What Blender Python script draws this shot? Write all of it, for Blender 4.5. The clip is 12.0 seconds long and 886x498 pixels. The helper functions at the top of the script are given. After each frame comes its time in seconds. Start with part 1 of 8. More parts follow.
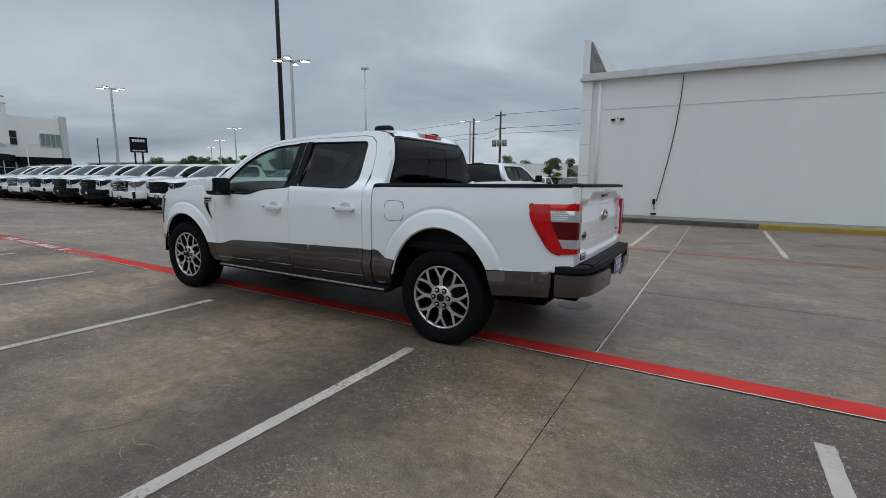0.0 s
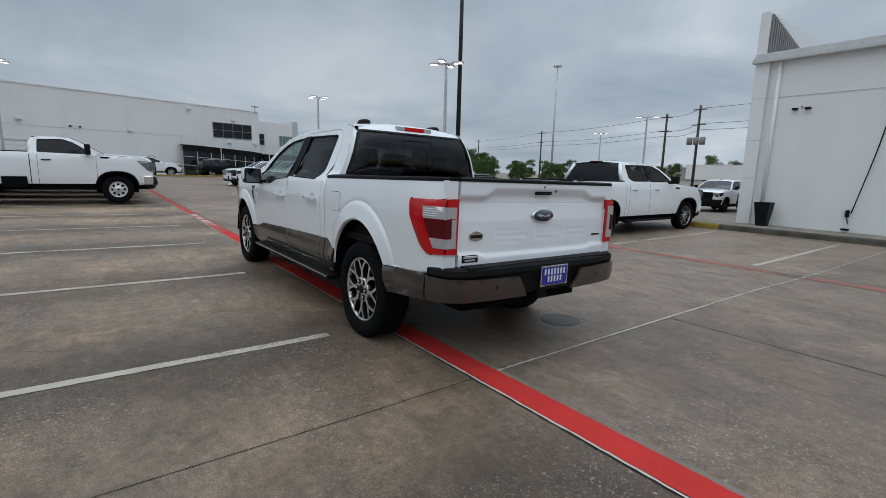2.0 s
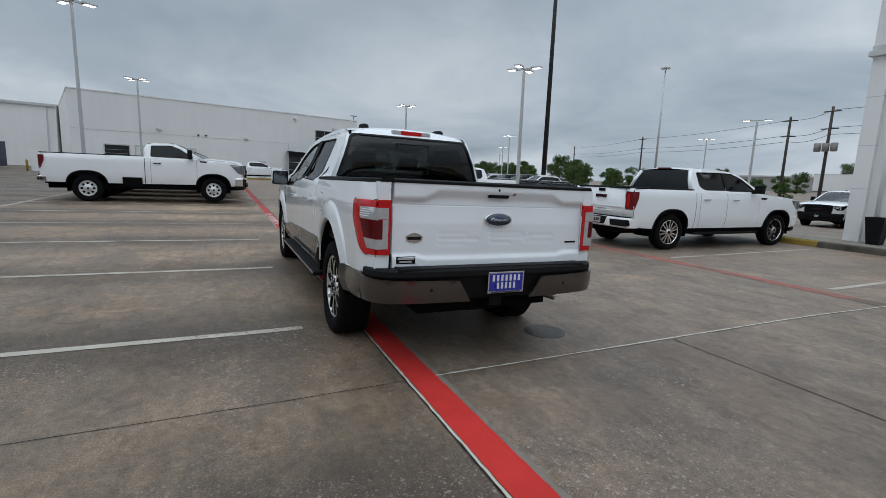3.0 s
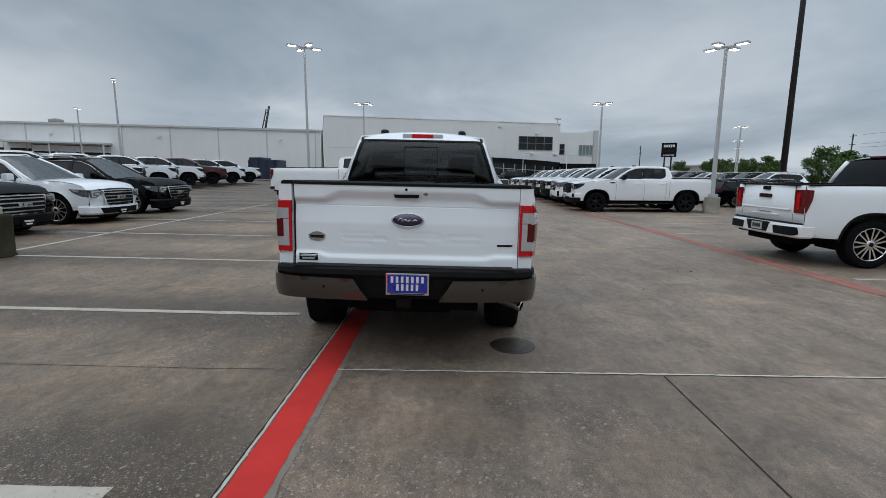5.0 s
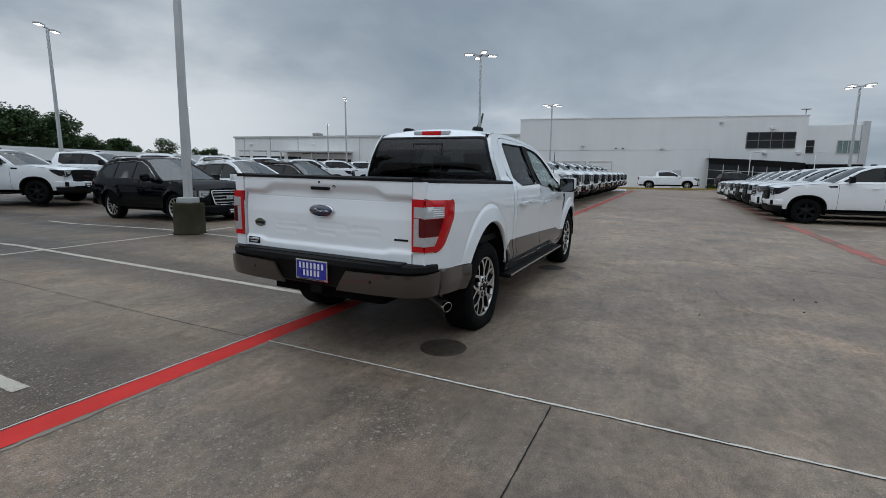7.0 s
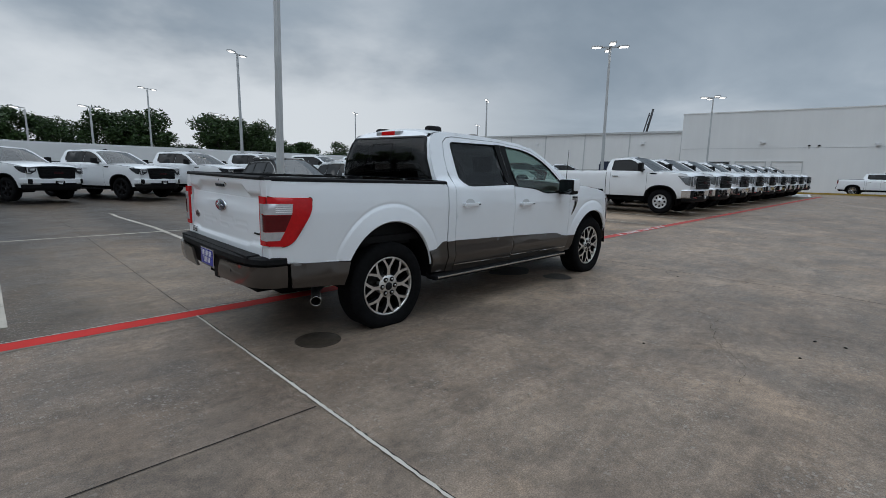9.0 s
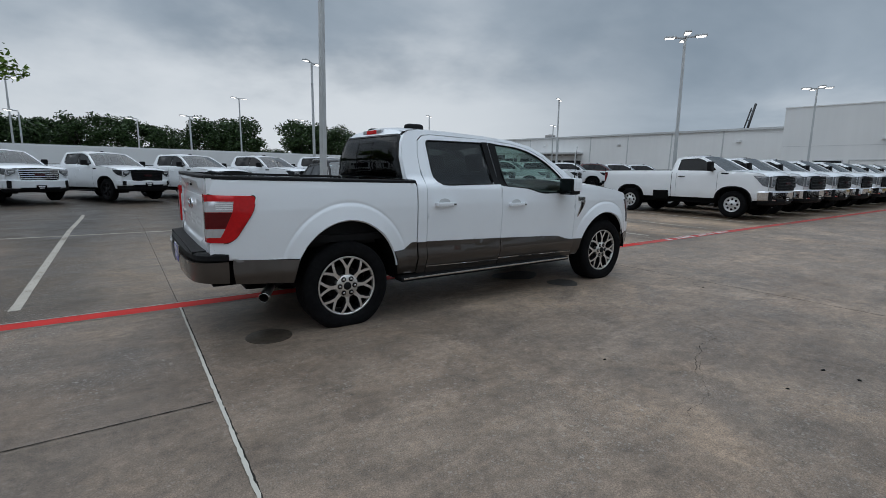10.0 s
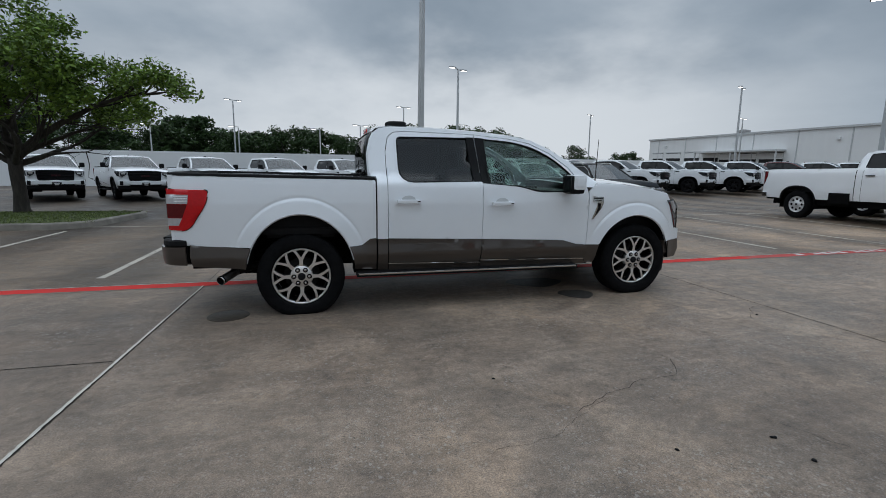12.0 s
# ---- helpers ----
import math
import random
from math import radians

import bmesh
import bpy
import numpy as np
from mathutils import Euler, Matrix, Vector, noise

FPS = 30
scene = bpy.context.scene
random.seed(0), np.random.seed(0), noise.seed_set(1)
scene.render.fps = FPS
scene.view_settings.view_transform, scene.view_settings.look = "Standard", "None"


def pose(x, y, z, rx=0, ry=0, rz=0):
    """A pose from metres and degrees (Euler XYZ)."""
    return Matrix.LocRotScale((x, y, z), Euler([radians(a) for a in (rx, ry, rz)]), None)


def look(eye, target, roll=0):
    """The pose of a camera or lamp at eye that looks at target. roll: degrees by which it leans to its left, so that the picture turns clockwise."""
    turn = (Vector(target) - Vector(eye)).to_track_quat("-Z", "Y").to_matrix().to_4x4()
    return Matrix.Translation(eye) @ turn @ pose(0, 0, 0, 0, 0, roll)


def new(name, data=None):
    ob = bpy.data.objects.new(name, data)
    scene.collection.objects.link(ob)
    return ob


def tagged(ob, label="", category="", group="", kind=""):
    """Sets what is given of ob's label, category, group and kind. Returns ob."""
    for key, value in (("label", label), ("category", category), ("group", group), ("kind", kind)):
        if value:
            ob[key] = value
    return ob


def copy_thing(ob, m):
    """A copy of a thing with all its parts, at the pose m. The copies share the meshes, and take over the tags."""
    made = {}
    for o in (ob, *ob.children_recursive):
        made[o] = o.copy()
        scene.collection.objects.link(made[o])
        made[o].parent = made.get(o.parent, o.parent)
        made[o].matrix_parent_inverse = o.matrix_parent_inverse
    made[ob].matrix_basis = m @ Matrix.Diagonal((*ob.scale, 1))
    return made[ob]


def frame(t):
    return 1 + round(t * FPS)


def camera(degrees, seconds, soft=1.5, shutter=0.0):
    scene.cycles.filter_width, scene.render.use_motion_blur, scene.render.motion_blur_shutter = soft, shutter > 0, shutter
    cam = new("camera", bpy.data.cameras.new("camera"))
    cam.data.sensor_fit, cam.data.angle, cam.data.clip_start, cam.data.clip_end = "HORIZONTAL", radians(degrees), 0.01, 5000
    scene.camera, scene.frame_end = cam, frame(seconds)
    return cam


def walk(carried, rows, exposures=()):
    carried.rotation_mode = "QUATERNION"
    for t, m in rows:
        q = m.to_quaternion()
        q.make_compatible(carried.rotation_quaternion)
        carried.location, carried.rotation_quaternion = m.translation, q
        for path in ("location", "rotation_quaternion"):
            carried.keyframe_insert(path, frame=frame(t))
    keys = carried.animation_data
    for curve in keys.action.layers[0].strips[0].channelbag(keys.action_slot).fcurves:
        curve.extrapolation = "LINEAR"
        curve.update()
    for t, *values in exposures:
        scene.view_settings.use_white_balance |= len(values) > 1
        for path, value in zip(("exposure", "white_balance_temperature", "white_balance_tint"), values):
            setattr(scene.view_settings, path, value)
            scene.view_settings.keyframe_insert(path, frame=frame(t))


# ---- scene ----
cam = camera(87.3, 12.0, soft=0.5)
PATH = [
    (0, (1.976, -4.287, 1.449), (0.978, -2.583, 1.133), 0.4),
    (0.5, (2.448, -3.985, 1.436), (1.297, -2.382, 1.111), 0.8),
    (1, (2.824, -3.584, 1.443), (1.522, -2.101, 1.115), 1.1),
    (1.5, (3.221, -3.186, 1.432), (1.777, -1.843, 1.103), 1.4),
    (2, (3.520, -2.737, 1.427), (1.946, -1.549, 1.096), 1.5),
    (2.5, (3.825, -2.288, 1.415), (2.140, -1.260, 1.095), 1.8),
    (3, (4.064, -1.820, 1.423), (2.282, -0.968, 1.108), 2.1),
    (5, (4.471, 0.339, 1.435), (2.497, 0.312, 1.118), 0.3),
    (5.5, (4.403, 0.884, 1.423), (2.446, 0.631, 1.101), 0.3),
    (6, (4.341, 1.436, 1.397), (2.423, 0.970, 1.080), 0.3),
    (6.5, (4.151, 1.951, 1.383), (2.298, 1.270, 1.064), 0.3),
    (7, (3.935, 2.461, 1.373), (2.159, 1.594, 1.065), 0.4),
    (7.5, (3.672, 2.945, 1.387), (1.983, 1.920, 1.079), 0.5),
    (9.5, (2.132, 4.616, 1.393), (0.866, 3.101, 1.078), 0.9),
    (10, (1.655, 4.862, 1.376), (0.526, 3.241, 1.065), 0.7),
    (10.5, (1.195, 5.105, 1.349), (0.224, 3.382, 1.052), 0.5),
    (11, (0.717, 5.300, 1.345), (-0.099, 3.499, 1.049), 0.5),
    (11.5, (0.227, 5.437, 1.340), (-0.428, 3.572, 1.036), 0.6),
    (12, (-0.237, 5.569, 1.340), (-0.725, 3.654, 1.032), 0.5),
]
walk(cam, [(t, look(eye, target, roll)) for t, eye, target, roll in PATH], [(0.0, -0.03, 6600, 11), (1.0, 0.03, 6600, 11), (3.0, 0.04, 6600, 11), (5.5, 0.06, 6570, 11), (7.5, -0.06, 6520, 11), (10.0, -0.13, 6430, 11), (12.0, -0.15, 6410, 11)])

# ---- world, sun, exposure ----
SUN_AZ, SUN_EL = radians(150), radians(72)
world = bpy.data.worlds.new("overcast_sky")
scene.world = world
world.use_nodes = True


def build_world():
    nt = world.node_tree
    n, l = nt.nodes, nt.links
    n.clear()
    out = n.new("ShaderNodeOutputWorld")
    tc = n.new("ShaderNodeTexCoord")
    sky = n.new("ShaderNodeTexSky")
    sky.sky_type, sky.sun_disc = "NISHITA", False
    sky.sun_elevation, sky.sun_rotation = SUN_EL, SUN_AZ
    bg_sky = n.new("ShaderNodeBackground")
    bg_sky.inputs["Strength"].default_value = 0.05
    l.new(sky.outputs[0], bg_sky.inputs[0])
    sep = n.new("ShaderNodeSeparateXYZ")
    l.new(tc.outputs["Generated"], sep.inputs[0])
    # cloud deck: flattened coordinates so that the clouds draw together towards the horizon
    den = n.new("ShaderNodeMath"); den.operation = "ADD"; den.inputs[1].default_value = 0.22
    l.new(sep.outputs["Z"], den.inputs[0])
    div = n.new("ShaderNodeVectorMath"); div.operation = "DIVIDE"
    cmb = n.new("ShaderNodeCombineXYZ")
    for i in range(3):
        l.new(den.outputs[0], cmb.inputs[i])
    l.new(tc.outputs["Generated"], div.inputs[0])
    l.new(cmb.outputs[0], div.inputs[1])
    no1 = n.new("ShaderNodeTexNoise")
    no1.inputs["Scale"].default_value, no1.inputs["Detail"].default_value, no1.inputs["Roughness"].default_value = 0.75, 6.0, 0.52
    no1.inputs["Distortion"].default_value = 0.35
    l.new(div.outputs[0], no1.inputs["Vector"])
    ramp = n.new("ShaderNodeValToRGB")
    e = ramp.color_ramp.elements
    e[0].position, e[0].color = 0.34, (0.256, 0.323, 0.391, 1)
    e[1].position, e[1].color = 0.68, (0.542, 0.610, 0.672, 1)
    m = e.new(0.52); m.color = (0.368, 0.441, 0.512, 1)
    l.new(no1.outputs["Fac"], ramp.inputs[0])
    # the deck opens low in the south, with a ragged edge
    no2 = n.new("ShaderNodeTexNoise")
    no2.inputs["Scale"].default_value, no2.inputs["Detail"].default_value, no2.inputs["Roughness"].default_value = 3.2, 5.0, 0.55
    st = n.new("ShaderNodeMapping"); st.inputs["Scale"].default_value = (1.0, 1.0, 2.2)
    l.new(tc.outputs["Generated"], st.inputs[0]); l.new(st.outputs[0], no2.inputs["Vector"])
    rag = n.new("ShaderNodeMath"); rag.operation = "MULTIPLY_ADD"; rag.inputs[1].default_value = 0.34
    l.new(no2.outputs["Fac"], rag.inputs[0]); l.new(sep.outputs["Z"], rag.inputs[2])
    low = n.new("ShaderNodeMapRange"); low.interpolation_type = "SMOOTHSTEP"
    low.inputs["From Min"].default_value, low.inputs["From Max"].default_value = 0.28, 0.47
    low.inputs["To Min"].default_value, low.inputs["To Max"].default_value = 1.0, 0.0
    l.new(rag.outputs[0], low.inputs["Value"])
    dot = n.new("ShaderNodeVectorMath"); dot.operation = "DOT_PRODUCT"; dot.inputs[1].default_value = (-0.26, -0.966, 0.0)
    l.new(tc.outputs["Generated"], dot.inputs[0])
    south = n.new("ShaderNodeMapRange")
    south.inputs["From Min"].default_value, south.inputs["From Max"].default_value = 0.66, 0.985
    south.interpolation_type = "SMOOTHSTEP"
    l.new(dot.outputs["Value"], south.inputs["Value"])
    mul = n.new("ShaderNodeMath"); mul.operation = "MULTIPLY"
    l.new(low.outputs[0], mul.inputs[0]); l.new(south.outputs[0], mul.inputs[1])
    mixc = n.new("ShaderNodeMix"); mixc.data_type = "RGBA"
    l.new(mul.outputs[0], mixc.inputs["Factor"])
    l.new(ramp.outputs[0], mixc.inputs["A"])
    mixc.inputs["B"].default_value = (0.765, 0.82, 0.86, 1)
    # an overcast sky is brightest overhead
    up = n.new("ShaderNodeMapRange")
    up.inputs["From Min"].default_value, up.inputs["From Max"].default_value = 0.36, 0.95
    up.inputs["To Min"].default_value, up.inputs["To Max"].default_value = 1.0, 3.1
    l.new(sep.outputs["Z"], up.inputs["Value"])
    # thicker cloud to the south-west and north-west, thinner due west
    west = n.new("ShaderNodeVectorMath"); west.operation = "DOT_PRODUCT"; west.inputs[1].default_value = (-0.995, -0.08, 0.0)
    l.new(tc.outputs["Generated"], west.inputs[0])
    thin = n.new("ShaderNodeMapRange"); thin.interpolation_type = "SMOOTHSTEP"
    thin.inputs["From Min"].default_value, thin.inputs["From Max"].default_value = 0.70, 0.97
    thin.inputs["To Min"].default_value, thin.inputs["To Max"].default_value = 0.95, 1.0
    l.new(west.outputs["Value"], thin.inputs["Value"])
    strength = n.new("ShaderNodeMath"); strength.operation = "MULTIPLY"
    l.new(up.outputs[0], strength.inputs[0]); l.new(thin.outputs[0], strength.inputs[1])
    # thinner cloud to the north-north-west as well
    nnw = n.new("ShaderNodeVectorMath"); nnw.operation = "DOT_PRODUCT"; nnw.inputs[1].default_value = (-0.50, 0.83, 0.24)
    l.new(tc.outputs["Generated"], nnw.inputs[0])
    thin2 = n.new("ShaderNodeMapRange"); thin2.interpolation_type = "SMOOTHSTEP"
    thin2.inputs["From Min"].default_value, thin2.inputs["From Max"].default_value = 0.84, 0.99
    thin2.inputs["To Min"].default_value, thin2.inputs["To Max"].default_value = 1.0, 1.15
    l.new(nnw.outputs["Value"], thin2.inputs["Value"])
    both = n.new("ShaderNodeMath"); both.operation = "MULTIPLY"
    l.new(strength.outputs[0], both.inputs[0]); l.new(thin2.outputs[0], both.inputs[1])
    bg = n.new("ShaderNodeBackground")
    l.new(mixc.outputs["Result"], bg.inputs[0])
    l.new(both.outputs[0], bg.inputs["Strength"])
    mix = n.new("ShaderNodeMixShader"); mix.inputs[0].default_value = 0.95
    l.new(bg_sky.outputs[0], mix.inputs[1]); l.new(bg.outputs[0], mix.inputs[2])
    l.new(mix.outputs[0], out.inputs[0])


build_world()
sun = new("sun", bpy.data.lights.new("sun", "SUN"))
sun.data.energy, sun.data.angle, sun.data.color = 0.7, radians(95), (1.0, 0.98, 0.95)
sun.rotation_euler = (radians(90) - SUN_EL, 0, radians(180) - SUN_AZ)

# ---- materials ----


def shader(name):
    mat = bpy.data.materials.new(name)
    mat.use_nodes = True
    nt = mat.node_tree
    return mat, nt, nt.nodes["Principled BSDF"]


def set_in(b, **kw):
    for k, v in kw.items():
        b.inputs[k.replace("_", " ")].default_value = v


def coords(nt, scale=1.0):
    tc = nt.nodes.new("ShaderNodeTexCoord")
    mp = nt.nodes.new("ShaderNodeMapping")
    mp.inputs["Scale"].default_value = (scale, scale, scale) if isinstance(scale, (int, float)) else scale
    nt.links.new(tc.outputs["Object"], mp.inputs["Vector"])
    return mp.outputs[0]


def noise_tex(nt, vec, scale, detail=4.0, rough=0.55, dist=0.0):
    t = nt.nodes.new("ShaderNodeTexNoise")
    t.inputs["Scale"].default_value, t.inputs["Detail"].default_value = scale, detail
    t.inputs["Roughness"].default_value, t.inputs["Distortion"].default_value = rough, dist
    nt.links.new(vec, t.inputs["Vector"])
    return t.outputs["Fac"]


def ramp_tex(nt, fac, stops):
    r = nt.nodes.new("ShaderNodeValToRGB")
    e = r.color_ramp.elements
    while len(e) < len(stops):
        e.new(0.5)
    for el, (p, c) in zip(e, stops):
        el.position = p
        el.color = (c, c, c, 1) if isinstance(c, (int, float)) else (*c, 1)
    nt.links.new(fac, r.inputs[0])
    return r.outputs[0]


def mixed(nt, fac, a, b, mode="MIX"):
    m = nt.nodes.new("ShaderNodeMix")
    m.data_type, m.blend_type = "RGBA", mode
    if isinstance(fac, (int, float)):
        m.inputs["Factor"].default_value = fac
    else:
        nt.links.new(fac, m.inputs["Factor"])
    for key, v in (("A", a), ("B", b)):
        if isinstance(v, tuple):
            m.inputs[key].default_value = (*v, 1)
        else:
            nt.links.new(v, m.inputs[key])
    return m.outputs["Result"]


def bumped(nt, b, height, strength=0.3, distance=0.01):
    bp = nt.nodes.new("ShaderNodeBump")
    bp.inputs["Strength"].default_value, bp.inputs["Distance"].default_value = strength, distance
    nt.links.new(height, bp.inputs["Height"])
    nt.links.new(bp.outputs[0], b.inputs["Normal"])


def simple(name, col, rough=0.5, metal=0.0, vary=0.08, scale=6.0, coat=0.0, bump=0.0, bump_scale=200.0, spec=0.5):
    mat, nt, b = shader(name)
    v = coords(nt)
    f = noise_tex(nt, v, scale, 5)
    dark = tuple(c * (1 - vary) for c in col)
    light = tuple(min(1, c * (1 + vary)) for c in col)
    nt.links.new(ramp_tex(nt, f, [(0.3, dark), (0.7, light)]), b.inputs["Base Color"])
    r = ramp_tex(nt, noise_tex(nt, v, scale * 3, 3), [(0.3, max(0.0, rough - 0.06)), (0.7, min(1.0, rough + 0.06))])
    nt.links.new(r, b.inputs["Roughness"])
    set_in(b, Metallic=metal, Coat_Weight=coat, Coat_Roughness=0.04, Specular_IOR_Level=spec)
    if bump:
        bumped(nt, b, noise_tex(nt, v, bump_scale, 2), bump, 0.002)
    return mat


def car_paint(name, col, metal=0.0, rough=0.35, dirt=0.06, coat=1.0):
    mat, nt, b = shader(name)
    v = coords(nt)
    f = noise_tex(nt, v, 1.6, 6, 0.6)
    nt.links.new(ramp_tex(nt, f, [(0.25, tuple(c * (1 - dirt) for c in col)), (0.75, col)]), b.inputs["Base Color"])
    set_in(b, Metallic=metal, Roughness=rough, Coat_Weight=coat, Coat_Roughness=0.035, Specular_IOR_Level=0.25 * coat ** 4)
    nt.links.new(ramp_tex(nt, noise_tex(nt, v, 5, 5), [(0.3, 0.012), (0.8, 0.05)]), b.inputs["Coat Roughness"])
    return mat


def glass(name, tint, rough=0.0, edge=0.9, base=0.045):
    """Thin glass: straight through, tinted, with a gloss that grows towards grazing angles."""
    mat, nt, b = shader(name)
    nt.nodes.remove(b)
    out = nt.nodes["Material Output"]
    tr = nt.nodes.new("ShaderNodeBsdfTransparent"); tr.inputs[0].default_value = (*tint, 1)
    gl = nt.nodes.new("ShaderNodeBsdfGlossy"); gl.inputs["Roughness"].default_value = rough
    lw = nt.nodes.new("ShaderNodeLayerWeight"); lw.inputs[0].default_value = 0.5
    pw = nt.nodes.new("ShaderNodeMath"); pw.operation = "POWER"; pw.inputs[1].default_value = 5.0
    ma = nt.nodes.new("ShaderNodeMath"); ma.operation = "MULTIPLY_ADD"; ma.inputs[1].default_value = edge; ma.inputs[2].default_value = base
    nt.links.new(lw.outputs["Facing"], pw.inputs[0]); nt.links.new(pw.outputs[0], ma.inputs[0])
    mx = nt.nodes.new("ShaderNodeMixShader")
    nt.links.new(ma.outputs[0], mx.inputs[0]); nt.links.new(tr.outputs[0], mx.inputs[1]); nt.links.new(gl.outputs[0], mx.inputs[2])
    nt.links.new(mx.outputs[0], out.inputs[0])
    return mat


def glow(name, col, strength):
    mat, _, b = shader(name)
    set_in(b, Base_Color=(*col, 1), Emission_Color=(*col, 1), Emission_Strength=strength, Roughness=0.3)
    return mat


def math_node(nt, op, a, b=None, c=None):
    m = nt.nodes.new("ShaderNodeMath"); m.operation = op
    for i, v in enumerate((a, b, c)):
        if v is None:
            continue
        if isinstance(v, (int, float)):
            m.inputs[i].default_value = v
        else:
            nt.links.new(v, m.inputs[i])
    return m.outputs[0]


def concrete_ground():
    mat, nt, b = shader("worn_concrete")
    v = coords(nt)
    big = noise_tex(nt, v, 0.20, 5, 0.6, 0.6)
    mid = noise_tex(nt, v, 1.0, 8, 0.68, 0.8)
    blot = noise_tex(nt, v, 3.1, 6, 0.62, 1.2)
    fine = noise_tex(nt, v, 16, 7, 0.72)
    grit = noise_tex(nt, v, 120, 3, 0.75)
    base = ramp_tex(nt, big, [(0.30, (0.112, 0.085, 0.066)), (0.50, (0.150, 0.116, 0.091)), (0.70, (0.198, 0.155, 0.123))])
    c = mixed(nt, 1.0, base, ramp_tex(nt, mid, [(0.34, 0.68), (0.46, 0.92), (0.55, 1.06), (0.68, 1.26)]), "MULTIPLY")
    c = mixed(nt, 1.0, c, ramp_tex(nt, blot, [(0.34, 0.80), (0.47, 0.98), (0.53, 1.03), (0.66, 1.20)]), "MULTIPLY")
    c = mixed(nt, 1.0, c, ramp_tex(nt, noise_tex(nt, v, 0.55, 5, 0.6, 0.8), [(0.38, (0.98, 1.0, 1.0)), (0.62, (1.03, 1.0, 0.95))]), "MULTIPLY")
    scuff = noise_tex(nt, coords(nt, (0.5, 2.6, 1.0)), 1.4, 7, 0.7, 1.6)
    c = mixed(nt, 1.0, c, ramp_tex(nt, scuff, [(0.36, 0.86), (0.5, 1.0), (0.66, 1.18)]), "MULTIPLY")
    # the skin of the slab is worn off in ragged pale patches
    worn = ramp_tex(nt, noise_tex(nt, v, 0.85, 9, 0.74, 1.0), [(0.53, 0.0), (0.58, 0.75)])
    c = mixed(nt, worn, c, mixed(nt, 1.0, c, (1.24, 1.21, 1.16), "MULTIPLY"))
    c = mixed(nt, 1.0, c, ramp_tex(nt, fine, [(0.28, 0.66), (0.5, 1.0), (0.72, 1.30)]), "MULTIPLY")
    c = mixed(nt, 1.0, c, ramp_tex(nt, grit, [(0.30, 0.52), (0.5, 1.0), (0.70, 1.52)]), "MULTIPLY")
    sp = nt.nodes.new("ShaderNodeSeparateXYZ"); nt.links.new(v, sp.inputs[0])
    wob = noise_tex(nt, v, 0.7, 6, 0.65)
    # the stalls are dirtiest beside their lines, where the cars drip; the driving aisle is worn pale
    st = math_node(nt, "MULTIPLY_ADD", sp.outputs["X"], 1 / 2.742, -2.60 / 2.742 + 40.0 - 0.20)
    st = math_node(nt, "ADD", st, math_node(nt, "MULTIPLY", wob, 0.40))
    tri = math_node(nt, "PINGPONG", st, 0.5)
    dirt = ramp_tex(nt, tri, [(0.02, 0.56), (0.16, 0.66), (0.26, 1.02), (0.5, 1.26)])
    # stall tone also goes from paler at low x to darker at high x
    xw = math_node(nt, "MULTIPLY_ADD", wob, 2.4, sp.outputs["X"])
    dirt = mixed(nt, 1.0, dirt, ramp_tex(nt, math_node(nt, "MULTIPLY_ADD", xw, 0.1, 0.5), [(0.05, 1.38), (0.34, 1.20), (0.62, 0.84)]), "MULTIPLY")
    yw = math_node(nt, "MULTIPLY_ADD", wob, 1.6, sp.outputs["Y"])
    in_stall = ramp_tex(nt, math_node(nt, "MULTIPLY_ADD", yw, -0.25, 0.25), [(0.08, 0.0), (0.30, 1.0)])
    # stall tone darkens towards lower y
    dirt = mixed(nt, 1.0, dirt, ramp_tex(nt, math_node(nt, "MULTIPLY_ADD", yw, 0.1, 1.0), [(0.10, 0.46), (0.28, 0.55), (0.46, 0.66), (0.60, 0.92)]), "MULTIPLY")
    c = mixed(nt, in_stall, mixed(nt, 1.0, c, (1.29, 1.25, 1.205), "MULTIPLY"), mixed(nt, 1.0, mixed(nt, 1.0, c, dirt, "MULTIPLY"), (1.13, 1.045, 0.915), "MULTIPLY"))
    # slabs poured at other times differ a little across the joints
    slab = math_node(nt, "GREATER_THAN", math_node(nt, "MULTIPLY_ADD", sp.outputs["Y"], -0.0105, sp.outputs["X"]), 1.225)
    c = mixed(nt, slab, c, mixed(nt, 1.0, c, (0.90, 0.90, 0.905), "MULTIPLY"))
    # pale and dark stones of the aggregate show where the skin is gone, and in loose drifts
    drift = ramp_tex(nt, noise_tex(nt, v, 0.62, 8, 0.72, 0.6), [(0.40, 0.05), (0.48, 0.40), (0.58, 1.0)])
    for scale, share, size, tone, amount in ((26, 0.86, 0.34, (0.38, 0.345, 0.30), 0.60), (52, 0.74, 0.40, (0.36, 0.33, 0.29), 0.62), (95, 0.62, 0.44, (0.34, 0.31, 0.28), 0.62), (64, 0.78, 0.42, (0.040, 0.035, 0.030), 0.65)):
        vor = nt.nodes.new("ShaderNodeTexVoronoi"); vor.inputs["Scale"].default_value = scale
        nt.links.new(noise_warp(nt, v, 0.035, scale * 0.9), vor.inputs["Vector"])
        sep = nt.nodes.new("ShaderNodeSeparateColor"); nt.links.new(vor.outputs["Color"], sep.inputs[0])
        stone = math_node(nt, "MULTIPLY", math_node(nt, "GREATER_THAN", sep.outputs[0], share), ramp_tex(nt, vor.outputs["Distance"], [(size * 0.6, 1.0), (size, 0.0)]))
        c = mixed(nt, math_node(nt, "MULTIPLY", math_node(nt, "MULTIPLY", stone, drift), amount), c, tone)
    # dark oily drips
    oil = ramp_tex(nt, noise_tex(nt, v, 0.42, 4, 0.5, 1.2), [(0.25, 0.6), (0.35, 0.0)])
    c = mixed(nt, oil, c, (0.048, 0.045, 0.041))
